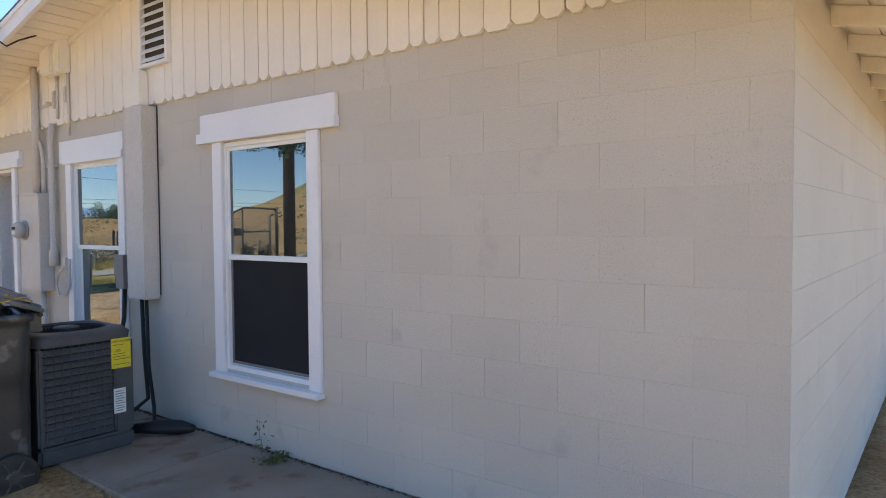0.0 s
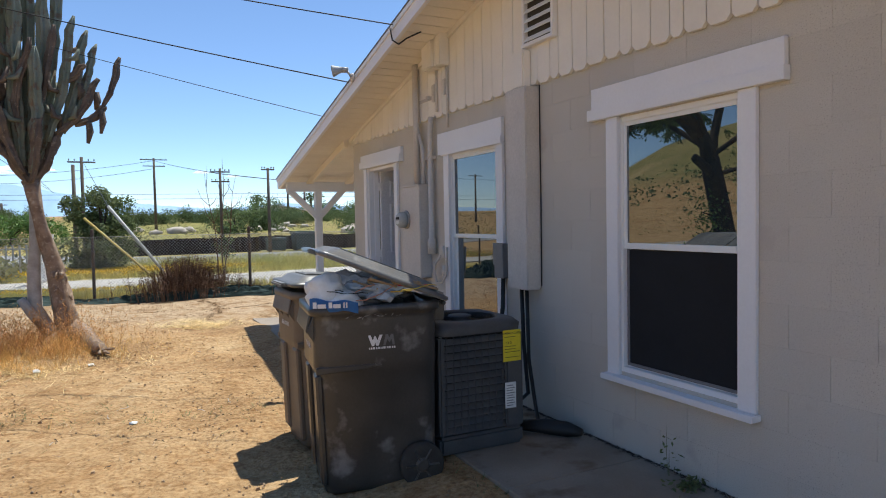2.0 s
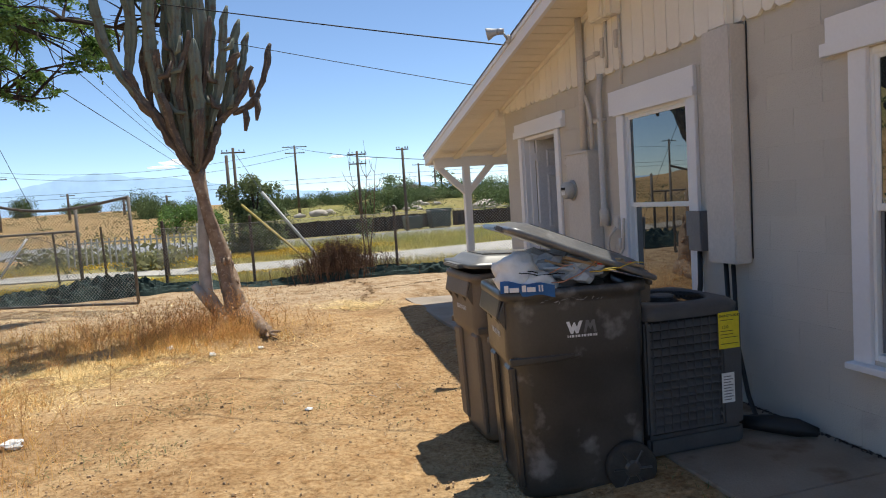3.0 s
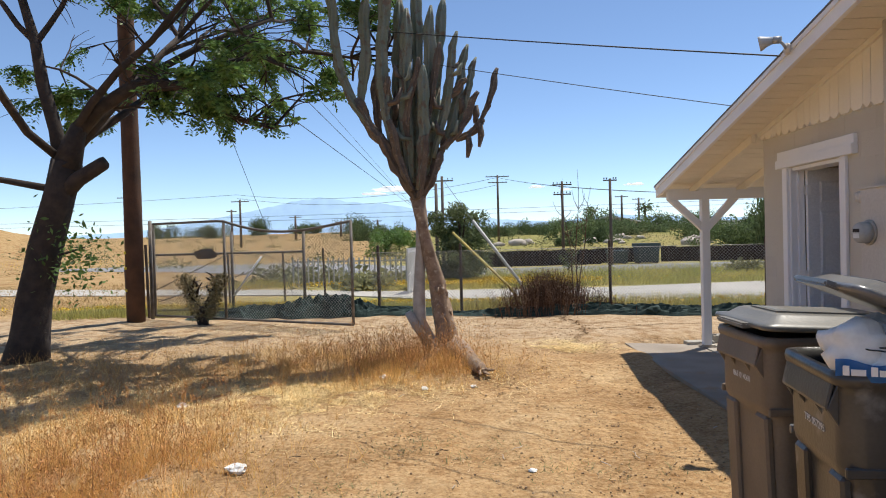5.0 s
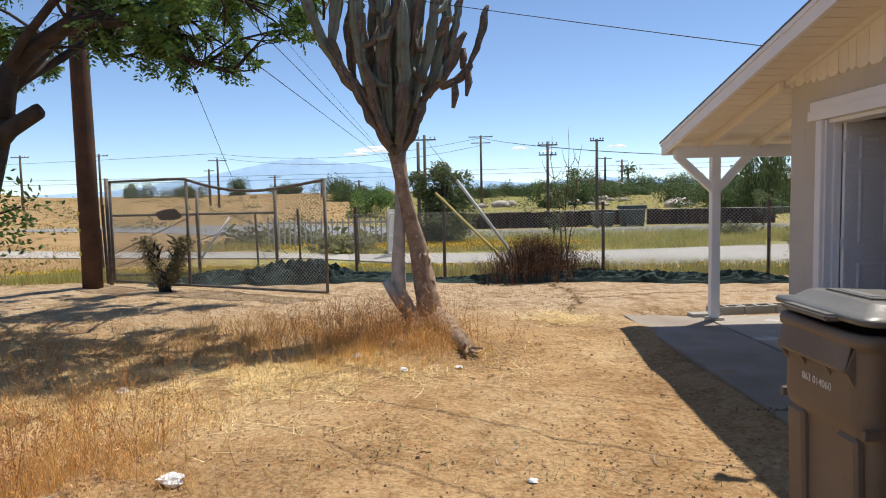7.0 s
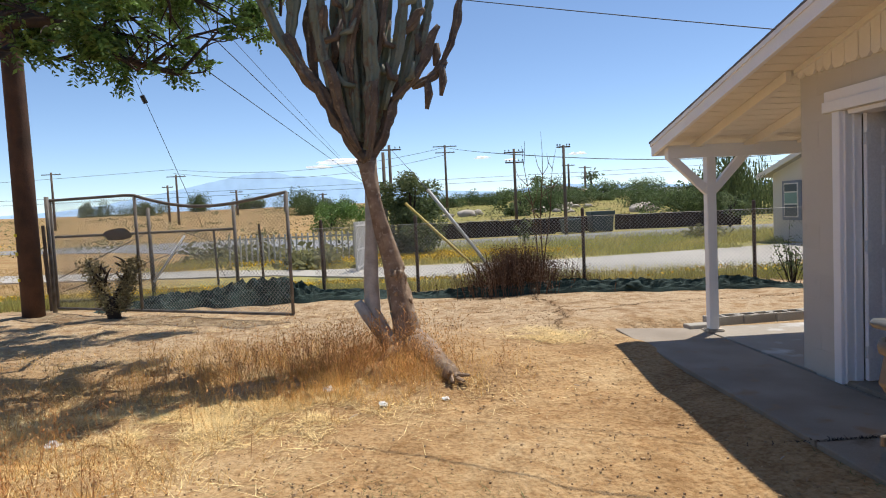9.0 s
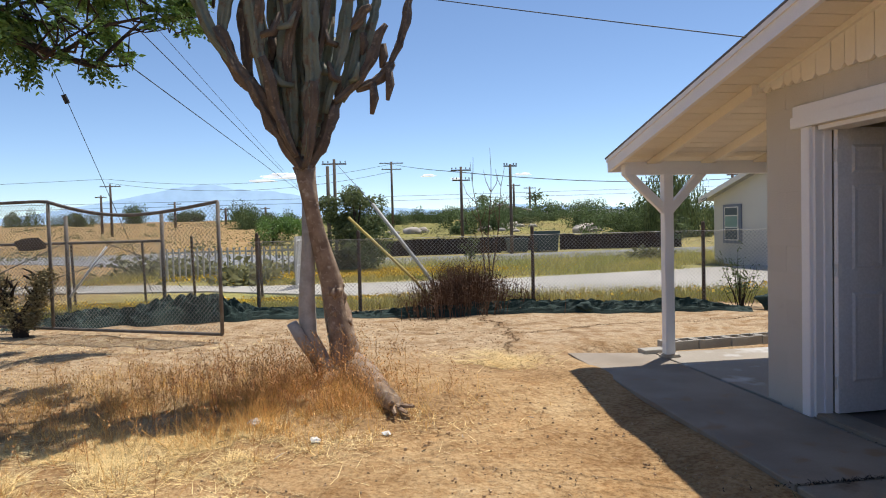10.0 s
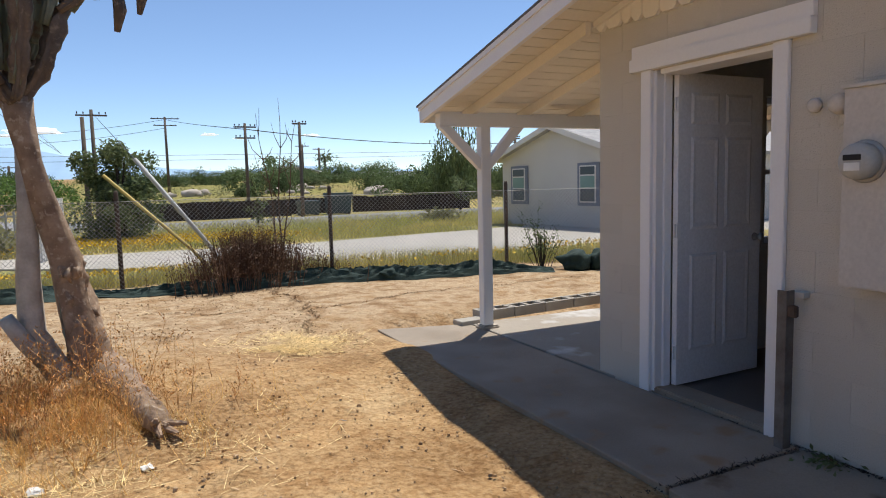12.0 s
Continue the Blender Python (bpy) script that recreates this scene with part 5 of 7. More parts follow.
        part("side_lobe", tube([(x, y, z), (x + dx, y - 0.04, z + 0.02), (x + dx * 1.5, y - 0.05, z + r.uniform(0.05, 0.28))], [w * 0.7, w, w * 0.4], 10, ribs=5, rib=0.25, wob=0.4), M["cork2" if k % 2 else "cactus"], t, "", True)


M["cork2"] = material("dry_arm_bark", (0.17, 0.13, 0.10), (0.10, 0.075, 0.06), 8, 0.95, bump=0.8, fine=40, spots=(0.26, 0.20, 0.15), spot_amount=0.4)
cactus_tree()


# ---- broadleaf trees near by ----
def yard_tree():
    t = thing("shade_tree", "large shade tree with dark bark and feathery green leaves", "tree", (-9.05, 10.45, 0.0))
    part("trunk", tube([(0, 0, -0.15), (0.06, 0, 0.3), (0.14, 0, 0.8), (0.30, 0, 1.5), (0.50, 0, 2.1), (0.66, 0, 2.65)], [0.30, 0.24, 0.21, 0.20, 0.21, 0.20], 14, wob=0.3), M["bark"], t, "", True)
    part("stub", tube([(0.52, -0.02, 2.15), (0.85, -0.1, 2.40), (1.22, -0.15, 2.60), (1.25, -0.15, 2.615)], [0.12, 0.095, 0.09, 0.08], 12, wob=0.15), M["bark"], t, "sawn-off stub", True)
    r = random.Random(3)
    segs = []

    def floor_of(x):
        """The lowest height that the crown hangs to, along x."""
        return float(np.interp(x, (-1.5, -0.5, 0.3, 1.0, 1.6, 2.4, 2.9, 3.3, 3.7, 4.0, 4.4, 4.7, 5.1, 5.6), (2.2, 2.25, 2.6, 3.0, 3.1, 3.0, 2.85, 2.72, 2.9, 3.3, 3.4, 3.6, 3.9, 4.6)))

    def allowed(p):
        return p.z > floor_of(p.x) + 0.4 * max(0.0, -p.y - 0.3) + 0.5 * max(0.0, p.y - 0.3) and p.y > -1.7

    def limb(p, d, length, rad, depth):
        pts, rads = [p.copy()], [rad]
        n = 5
        for i in range(n):
            d = (d + Vector((r.uniform(-.2, .2), r.uniform(-.2, .2), r.uniform(-.16, .14) - (0.05 if depth > 1 else 0)))).normalized()
            q = p + d * length / n
            if q.x > 5.2 or q.z < floor_of(q.x) + (0.18 if depth < 3 else 0.05):
                d = Vector((-abs(d.x) * 0.3 if q.x > 5.2 else d.x, d.y, abs(d.z) * 0.5 + 0.1)).normalized()
                q = p + d * length / n
            p = q
            pts.append(p.copy())
            rads.append(rad * (1 - 0.55 * (i + 1) / n))
        segs.append((pts, rads, depth))
        if depth < 3:
            for k in range(4 if depth else 5):
                q = pts[r.randint(2, n)]
                nd = (d + Vector((r.uniform(-.9, .9), r.uniform(-.9, .9), r.uniform(-.45, .5)))).normalized()
                limb(q.copy(), nd, length * r.uniform(0.45, 0.7), rad * 0.45, depth + 1)

    main = [Vector(p) for p in ((0.80, 0, 3.05), (1.1, 0, 3.35), (1.6, -0.05, 3.62), (2.24, -0.1, 3.61), (2.56, -0.1, 3.47), (2.8, -0.15, 3.25), (3.17, -0.2, 3.08), (3.5, -0.2, 2.98))]
    segs.append((main, [0.115, 0.10, 0.085, 0.068, 0.055, 0.042, 0.03, 0.015], 0))
    upper = [Vector(p) for p in ((2.2, -0.1, 3.6), (2.7, -0.1, 3.85), (3.3, 0.0, 3.98), (3.9, 0.1, 4.05), (4.5, 0.1, 3.95), (4.95, 0.15, 3.98))]
    segs.append((upper, [0.05, 0.045, 0.036, 0.028, 0.02, 0.01], 0))
    for line, first, each in ((main, 1, 4), (upper, 1, 4)):
        for k in range(first, len(line)):
            for _ in range(each):
                limb(line[k].copy(), Vector((r.uniform(-.2, .9), r.uniform(-1, 1), r.uniform(-.45, .4))).normalized(), r.uniform(0.6, 1.2), 0.024, 2)
    for d, ln, rad, start in (((0.6, 0.2, 0.9), 3.0, 0.09, (0.68, 0, 2.75)), ((-0.18, 0.1, 1.0), 3.0, 0.10, (0.58, 0, 2.5)), ((-1, 0.0, 0.25), 2.4, 0.05, (0.4, 0, 2.3)), ((0.8, -0.55, 0.75), 3.0, 0.06, (0.7, 0, 2.95)), ((0.5, 0.8, 0.6), 2.8, 0.07, (0.65, 0, 2.8)), ((-0.4, -0.9, 0.6), 2.8, 0.06, (0.55, 0, 2.7)), ((0.9, 0.35, 0.85), 3.4, 0.07, (0.75, 0, 3.0))):
        limb(Vector(start), Vector(d).normalized(), ln, rad, 0)
    part("fork", tube([(0.64, 0, 2.58), (0.72, 0, 2.85), (0.85, -0.02, 3.12)], [0.19, 0.14, 0.11], 12, wob=0.2), M["bark"], t, "", True)
    big = [s for s in segs if s[2] < 2]
    bm = bmesh.new()
    for pts, rads, depth in segs:
        if depth >= 2 and allowed(pts[-1]) and allowed(pts[2]):
            tube(pts, rads, 4, bm, caps=False)
    part("fine_twig", bm, M["bark"], t)["kind"] = "stuff"
    for pts, rads, depth in big:
        if depth == 0:
            part("limb", tube(pts, rads, 10, wob=0.2), M["bark"], t, "", True)
    bm = bmesh.new()
    for pts, rads, depth in big:
        if depth == 1 and allowed(pts[-1]):
            tube(pts, rads, 7, bm, caps=False)
    part("branch_mass", bm, M["bark"], t, "", True)["kind"] = "stuff"
    # feathery leaves: paired leaflets along drooping stalks
    base, way = [], []
    for pts, rads, depth in segs:
        if depth < 2:
            continue
        gap = noise.noise(pts[-1] * 0.9 + Vector((3.3, 1.1, 0.2)))
        for i in range(2, len(pts)):
            for _ in range(7 if depth == 3 else 4):
                q = pts[i - 1].lerp(pts[i], r.random())
                d = (pts[i] - pts[i - 1]).normalized() + Vector((r.uniform(-1.1, 1.1), r.uniform(-1.1, 1.1), r.uniform(-.7, .35)))
                d.normalize()
                e = q + d * 0.2
                if gap < -0.1 or noise.noise(q * 1.7 + Vector((5, 2, 8))) < -0.08 or e.x > 5.2 or not allowed(e):
                    continue
                base.append(q)
                way.append(d)
    rnd = np.random.default_rng(2)
    p, d = np.array(base), np.array(way)
    side = np.cross(d, (0, 0, 1.0)) + rnd.normal(0, 0.25, d.shape)
    side /= np.linalg.norm(side, axis=1)[:, None]
    L = rnd.uniform(0.13, 0.24, (len(p), 1))
    quads = []
    for k in range(1, 7):
        f = k / 6
        c = p + d * L * f - np.array((0, 0, 1.0)) * 0.06 * f * f
        for sgn in (-1, 1):
            a = d * 0.45 + side * sgn + rnd.normal(0, 0.18, d.shape) - np.array((0, 0, 0.25))
            a /= np.linalg.norm(a, axis=1)[:, None]
            w = np.cross(a, rnd.normal(0, 0.9, d.shape) + np.array((0, 0, 0.8)))
            w /= np.linalg.norm(w, axis=1)[:, None]
            ln = 0.075 * rnd.uniform(0.7, 1.2, (len(p), 1))
            quads.append(np.stack([c, c + a * ln * 0.45 + w * ln * 0.22, c + a * ln, c + a * ln * 0.45 - w * ln * 0.22], 1))
    v = np.concatenate(quads).reshape(-1, 3)
    tagged(part("crown", from_arrays("crown", v, np.arange(len(v)).reshape(-1, 4)), M["leaf"], t), kind="stuff")
    low = [(-0.35 + r.gauss(0, .25) + 1.0, r.gauss(0, .2), 1.35 + r.gauss(0, .24)) for _ in range(420)]
    v, f = leaves(low, 0.09, np.random.default_rng(4))
    tagged(part("low_shoot", from_arrays("low_shoot", v, f), M["leaf"], t), kind="stuff")
    part("shoot", tube([(0.2, 0, 1.2), (0.5, 0, 1.4), (0.85, 0, 1.5)], [0.03, 0.02, 0.01], 6), M["bark"], t)


yard_tree()

# ---- utility poles and wires ----
t = thing("utility_pole", "thick round brown wooden utility pole beside the gate", "utility pole", (-9.53, 14.5, 0.0))
part("shaft", tube([(0, 0, -0.2), (0, 0, 2.5), (-0.02, 0, 6), (-0.04, 0, 10.5)], [0.172, 0.165, 0.15, 0.125], 20, wob=0.04), M["pole"], t, "", True)
part("cross_arm", box((-1.2, -0.05, 9.6), (1.1, 0.05, 9.72), 0.01), M["greypole"], t)
for z in (1.05, 1.35, 0.62):
    part("tag", box((-0.12, -0.178, z), (-0.08, -0.158, z + 0.05), 0.004), M["yellow"], t)


def far_pole(x, y, top, arms, lean=0.0):
    zb = float(ground_z(x, y))
    t = thing("utility_pole", "distant wooden power pole with crossarms", "utility pole", (x, y, zb), 0, "distant power poles")
    h = top - zb
    k = max(0.085, y * 0.0017)
    part("shaft", tube([(0, 0, -0.1), (lean, 0, h)], [k * 1.15, k * 0.8], 8), M["greypole"], t, "", True)
    for dz, w in arms:
        part("cross_arm", box((lean - w, -0.06, h - dz - 0.01 - 0.0004 * y), (lean + w, 0.06, h - dz + 0.03 + 0.0003 * y), 0.01), M["greypole"], t)
        for s in (-0.9, -0.5, 0.5, 0.9):
            part("insulator", box((lean + w * s - 0.025, -0.05, h - dz + 0.071), (lean + w * s + 0.025, 0.05, h - dz + 0.16), 0.01), M["greypole"], t)
    return t


POLES = [(2.2, 92, 9.9, [(0.2, 1.6), (1.0, 1.3)]), (2.8, 40, 4.6, [(0.2, 0.55), (0.75, 0.5)]), (4.9, 37.2, 4.45, [(0.1, 0.35)]), (-4.0, 37, 4.8, [(0.25, 0.6)]), (-4.2, 33, 4.1, []), (17.0, 37, 4.2, [(0.5, 0.3)]), (-62.3, 97, 8.9, [(0.3, 1.3)]), (-51.2, 97, 8.9, [(0.3, 1.3)]), (-39.3, 107, 7.0, [(0.3, 0.8)]), (-34.6, 97, 7.9, [(0.3, 1.3)]), (-32.8, 122, 6.4, [(0.3, 1.1)]), (-26.3, 132, 5.6, [(0.3, 1.0)]), (-20.3, 142, 5.9, [(0.3, 0.9)]), (26.1, 122, 8.5, [(0.3, 1.2)]), (31.8, 132, 8.5, [(0.3, 1.2)])]
for p in POLES:
    far_pole(*p)


def wire(label, pts, r=0.006, name="wire"):
    ob = part(name, tube(pts, r, 6, caps=False), M["black"], smooth=True)
    return tagged(ob, label, "wire", "overhead wires")


def sag(a, b, drop, n=14):
    a, b = Vector(a), Vector(b)
    return [a.lerp(b, i / n) - Vector((0, 0, drop * 4 * (i / n) * (1 - i / n))) for i in range(n + 1)]


wire("thick black service wire to the house roof", sag((-9.5, 14.45, 6.18), (-0.572, 6.98, 2.868), 0.08), 0.0065)
wire("thin black service wire running to the roof", sag((-9.5, 14.45, 6.08), (-0.572, 7.92, 2.658), 0.08), 0.004)
wire("black overhead wire running to the roof", sag((-9.5, 14.4, 6.7), (-0.58, 5.75, 3.12), 0.1), 0.0055)
wire("thin dangling wire with a small insulator", sag((-9.0, 15.2, 7.0), (-7.2, 17.6, 0.2), 0.0), 0.006)
tagged(part("insulator", tube([(-8.19, 16.28, 3.90), (-8.15, 16.34, 3.76)], 0.045, 8), M["black"]), "dark strain insulator on a dangling wire", "insulator")
for z, r in ((6.3, 0.016), (7.8, 0.015), (8.6, 0.009)):
    wire("black wire running to distant poles", [(-9.45, 14.5, z), (-8.2, 82, 5.1)], r)
for a, b, d in (((-200, 110, 11.0), (-35, 97, 8.6), 2.0), ((-35, 97, 8.6), (2.2, 92, 9.6), 1.5), ((2.2, 92, 9.6), (2.8, 40, 4.3), 0.1), ((2.8, 40, 4.3), (34, 52, 5.2), 0.8), ((-35, 97, 8.1), (2.2, 92, 8.6), 1.7), ((-120, 100, 5.6), (60, 100, 6.4), 0.5), ((-120, 101, 5.0), (60, 101, 5.8), 0.5)):
    wire("thin distant power line between poles", sag(a, b, d, 24), 0.022)


tagged(part("leaning_pipe", tube([(-3.30, 15.7, 1.62), (-2.15, 15.5, 0.46), (-1.75, 15.4, -0.1)], 0.025, 8), M["yellowpipe"], smooth=True), "leaning faded yellow pipe behind the fence", "pipe")
tagged(part("guy_guard", tube([(-2.86, 16.1, 1.87), (-1.94, 15.9, 0.6), (-1.5, 15.8, -0.1)], 0.033, 8), M["galvpale"], smooth=True), "leaning grey guy-wire guard behind the fence", "guard")
wire("steel guy wire up to a distant pole", sag((-4.0, 37, 4.7), (-2.86, 16.1, 1.87), 0.0), 0.008)


# ---- chain link fence and gate ----
def chain_link(x0, z0, x1, z1, pitch=0.062, r=0.0018, top=None):
    """Crossing diagonal wires in the x-z plane, clipped to a rectangle, the top height a function of x."""
    bm_v, bm_f = [], []

    def seg(ax, az, bx, bz, dy):
        n = len(bm_v)
        for x, z in ((ax, az), (bx, bz)):
            for ox, oz, oy in ((r, r, 0), (-r, -r, 0), (0, 0, 1.8 * r)):
                bm_v.append((x + ox, dy + oy, z + oz * (-1 if dy > 0 else 1)))
        for a, b in ((0, 1), (1, 2), (2, 0)):
            bm_f.append((n + a, n + b, n + b + 3, n + a + 3))

    H = z1 - z0
    k = x0 - H
    while k < x1:
        for s in (1, -1):
            # a line z = z0 + s*(x-k) over the height
            xa, xb = (k, k + H)
            za, zb = (z0, z1) if s > 0 else (z1, z0)
            cx0, cx1 = max(xa, x0), min(xb, x1)
            if cx1 > cx0 + 0.005:
                f = lambda x: za + (zb - za) * (x - xa) / (xb - xa)
                n = max(1, int((cx1 - cx0) / 0.05)) if top and max(f(cx0), f(cx1)) > 1.5 else 1
                for i in range(n):
                    a, b = cx0 + (cx1 - cx0) * i / n, cx0 + (cx1 - cx0) * (i + 1) / n
                    if top and max(f(a), f(b)) > top((a + b) / 2):
                        continue
                    seg(a, f(a), b, f(b), 0.0015 * s)
        k += pitch
    return from_arrays("mesh", bm_v, bm_f)


def back_fence():
    # runs from the gate to the right, past the porch
    A, B, C = (-4.95, 15.0), (-0.27, 14.5), (9.0, 12.3)
    for (xa, ya), (xb, yb), posts in ((A, B, [0.03, 0.385, 1.0]), (B, C, [0.29, 0.6, 1.0])):
        L = math.hypot(xb - xa, yb - ya)
        ang = math.degrees(math.atan2(yb - ya, xb - xa))
        t = thing("chain_link_fence", "low grey chain-link fence along the yard", "fence", (xa, ya, 0), ang)
        z0 = 0.05
        tagged(part("wire_mesh", chain_link(0, z0, L, z0 + 1.18), M["galv"], t), kind="stuff")
        part("top_wire", tube([(0, 0, z0 + 1.19), (L, 0, z0 + 1.19)], 0.004, 6), M["galv"], t)
        for p in posts:
            part("post", tube([(L * p, 0.03, -0.2), (L * p, 0.03, 1.36), (L * p, 0.03, 1.39)], [0.030, 0.030, 0.02], 10), M["rust"], t, "", True)


back_fence()


def gate():
    A, B = (-9.28, 14.8), (-4.95, 12.6)
    L = math.hypot(B[0] - A[0], B[1] - A[1])
    ang = math.degrees(math.atan2(B[1] - A[1], B[0] - A[0]))
    t = thing("chain_link_gate", "open tubular chain-link gate with a sagging top rail", "gate", (*A, 0), ang)
    zt = lambda x: 1.93 - 0.0 * x if x < 1.9 else 1.93 - 0.22 * math.sin((x - 1.9) / (L - 1.9) * math.pi) * (1 - 0.3 * (x - 1.9) / (L - 1.9)) - 0.11 * (x - 1.9) / (L - 1.9)
    tops = [(x, 0, zt(x)) for x in np.linspace(0, L, 26)]
    part("top_rail", tube(tops, 0.024, 10), M["oldsteel"], t, "", True)
    part("bottom_rail", tube([(0, 0, 0.10), (L, 0, 0.10)], 0.022, 10), M["oldsteel"], t, "", True)
    for x in (0, 1.95, L):
        part("upright", tube([(x, 0, 0.10), (x, 0, zt(min(x, L)))], 0.024, 10), M["oldsteel"], t, "", True)
    part("hinge_post", tube([(-0.12, 0.02, -0.1), (-0.12, 0.02, 2.0)], 0.036, 10), M["oldsteel"], t, "", True)
    tagged(part("wire_mesh", chain_link(0.02, 0.1, L, 1.95, top=zt), M["galv"], t), kind="stuff")
    # the second, lower gate behind it
    t = thing("chain_link_gate", "lower grey chain-link gate behind the open gate", "gate", (-9.7, 15.6, 0), 0)
    L2 = 3.25
    for z in (0.12, 1.30):
        part("rail", tube([(0, 0, z), (L2, 0, z)], 0.024, 10), M["oldsteel"], t, "", True)
    for x in (0, 1.72, L2):
        part("upright", tube([(x, 0, 0), (x, 0, 1.75)], 0.032, 10), M["oldsteel"], t, "", True)
    for xa, za, xb, zb in ((0.05, 0.55, L2 * 0.5, 1.28), (L2 * 0.72, 1.28, L2, 0.9), (0.1, 0.3, L2 * 0.7, 0.95)):
        part("brace", tube([(xa, 0.02, za), (xb, 0.02, zb)], 0.009, 6), M["oldsteel"], t, "", True)
    part("brace", tube([(1.75, -0.04, 0.40), (2.36, -0.04, 1.22)], 0.022, 8), M["white"], t, "white painted diagonal brace", True)
    bm = crumple((0.26, 0.015, 0.11), 3.0, 0.25, 2)
    bmesh.ops.translate(bm, vec=(1.15, -0.05, 1.30), verts=bm.verts[:])
    part("plate", bm, M["rust"], t, "bent dark metal plate")
    tagged(part("wire_mesh", chain_link(0.02, 0.12, L2, 1.30), M["galv"], t), kind="stuff")
    for x, y, h in ((-9.55, 15.1, 1.5), (-11.1, 18.0, 1.1), (-13.5, 22, 1.0), (-6.6, 18.5, 1.5), (-5.2, 18.5, 1.4), (-7.9, 19.5, 1.4), (-9.4, 19.5, 1.4)):
        z = float(ground_z(x, y))
        tagged(part("steel_stake", tube([(x, y, z - 0.1), (x - 0.04, y, z + h)], 0.03, 6), M["rust"]), "rusty steel fence stake in the grass", "stake", "stakes")


gate()


# white picket gate across the drive, and its run of pickets
def pickets():
    t = thing("picket_gate", "white metal picket gate at the driveway", "gate", (-4.7, 21.2, GZ), 82)
    for z in (0.12, 0.6, 1.25):
        part("rail", box((0, -0.02, z), (2.2, 0.02, z + 0.05), 0.005), M["farwhite"], t)
    for i in range(14):
        part("picket", box((0.02 + i * 0.165, -0.03, 0.05), (0.06 + i * 0.165, 0.03, 1.38), 0.004), M["farwhite"], t)
    t = thing("picket_fence", "long pale picket fence beyond the drive", "fence", (-9.2, 25.5, GZ), -8)
    for i in range(24):
        part("picket", box((i * 0.19, -0.02, 0.02), (0.05 + i * 0.19, 0.02, 1.05), 0.004), M["galvpale"], t)
    part("rail", box((0, 0.021, 0.9), (4.6, 0.04, 0.95)), M["galvpale"], t)


pickets()


# ---- crumpled tarp at the fence foot ----
def tarp(pts, w, h, label, seed, peak=0.5, broad=0.6):
    n, m = 150, 22
    P = [Vector((*p, 0)) for p in pts]
    v = []
    for i in range(n):
        f = i / (n - 1) * (len(P) - 1)
        k = min(int(f), len(P) - 2)
        c = P[k].lerp(P[k + 1], f - k)
        d = (P[k + 1] - P[k]).normalized()
        s = Vector((-d.y, d.x, 0))
        hh = h * (0.42 + 0.75 * math.exp(-((i / n - peak) / broad) ** 2) + 0.3 * noise.noise(Vector((i * 0.045, seed, 0)))) * min(1, 6 * min(i, n - 1 - i) / n + 0.1)
        ww = w * (0.7 + 0.5 * noise.noise(Vector((i * 0.07, seed, 5))))
        for j in range(m):
            a = j / (m - 1)
            q = c + s * (a - 0.5) * 2 * ww + Vector((0, 0, 0))
            e = math.sin(math.pi * a)
            fold = abs(noise.noise(Vector((i * 0.10 + j * 0.22, j * 0.42 - i * 0.03, seed))))
            crease = abs(noise.noise(Vector((i * 0.30 - j * 0.3, j * 0.7, seed + 9))))
            z = float(ground_z(q.x, q.y)) + 0.005 + hh * e ** 0.8 * (1.15 - 0.9 * fold) + 0.11 * (0.4 - crease) * e
            v.append((q.x, q.y, z))
    f = [(i * m + j, i * m + j + 1, (i + 1) * m + j + 1, (i + 1) * m + j) for i in range(n - 1) for j in range(m - 1)]
    f.append(tuple(i * m for i in range(n)) + tuple(i * m + m - 1 for i in reversed(range(n))))
    tagged(part("tarp", from_arrays("tarp", v, f), M["tarp"]), label, "tarp", "tarps")


tarp([(-8.6, 14.95), (-7.5, 14.75), (-6.5, 14.7), (-5.5, 14.85), (-4.8, 14.7), (-3.3, 14.6)], 0.42, 0.34, "crumpled dark green tarp behind the gate", 2, 0.52, 0.19)
tarp([(-3.4, 14.55), (-2.0, 14.2), (-0.6, 13.95), (0.6, 13.8), (1.8, 13.55), (2.75, 13.1)], 0.26, 0.13, "rolled dark green tarp along the fence foot", 6)
for x, y, s in ((0.35, 13.75, 0.14), (1.75, 13.55, 0.12), (3.1, 13.0, 0.28), (3.6, 12.9, 0.3)):
    bm = crumple((s, s * 0.7, s * 0.6), x, 0.3)
    ob = part("crumpled_tarp", bm, M["tarp"], smooth=True)
    ob.location = (x, y, 0.03 + s * 0.4)
    tagged(ob, "bunched dark green tarp on the dirt", "tarp", "tarps")


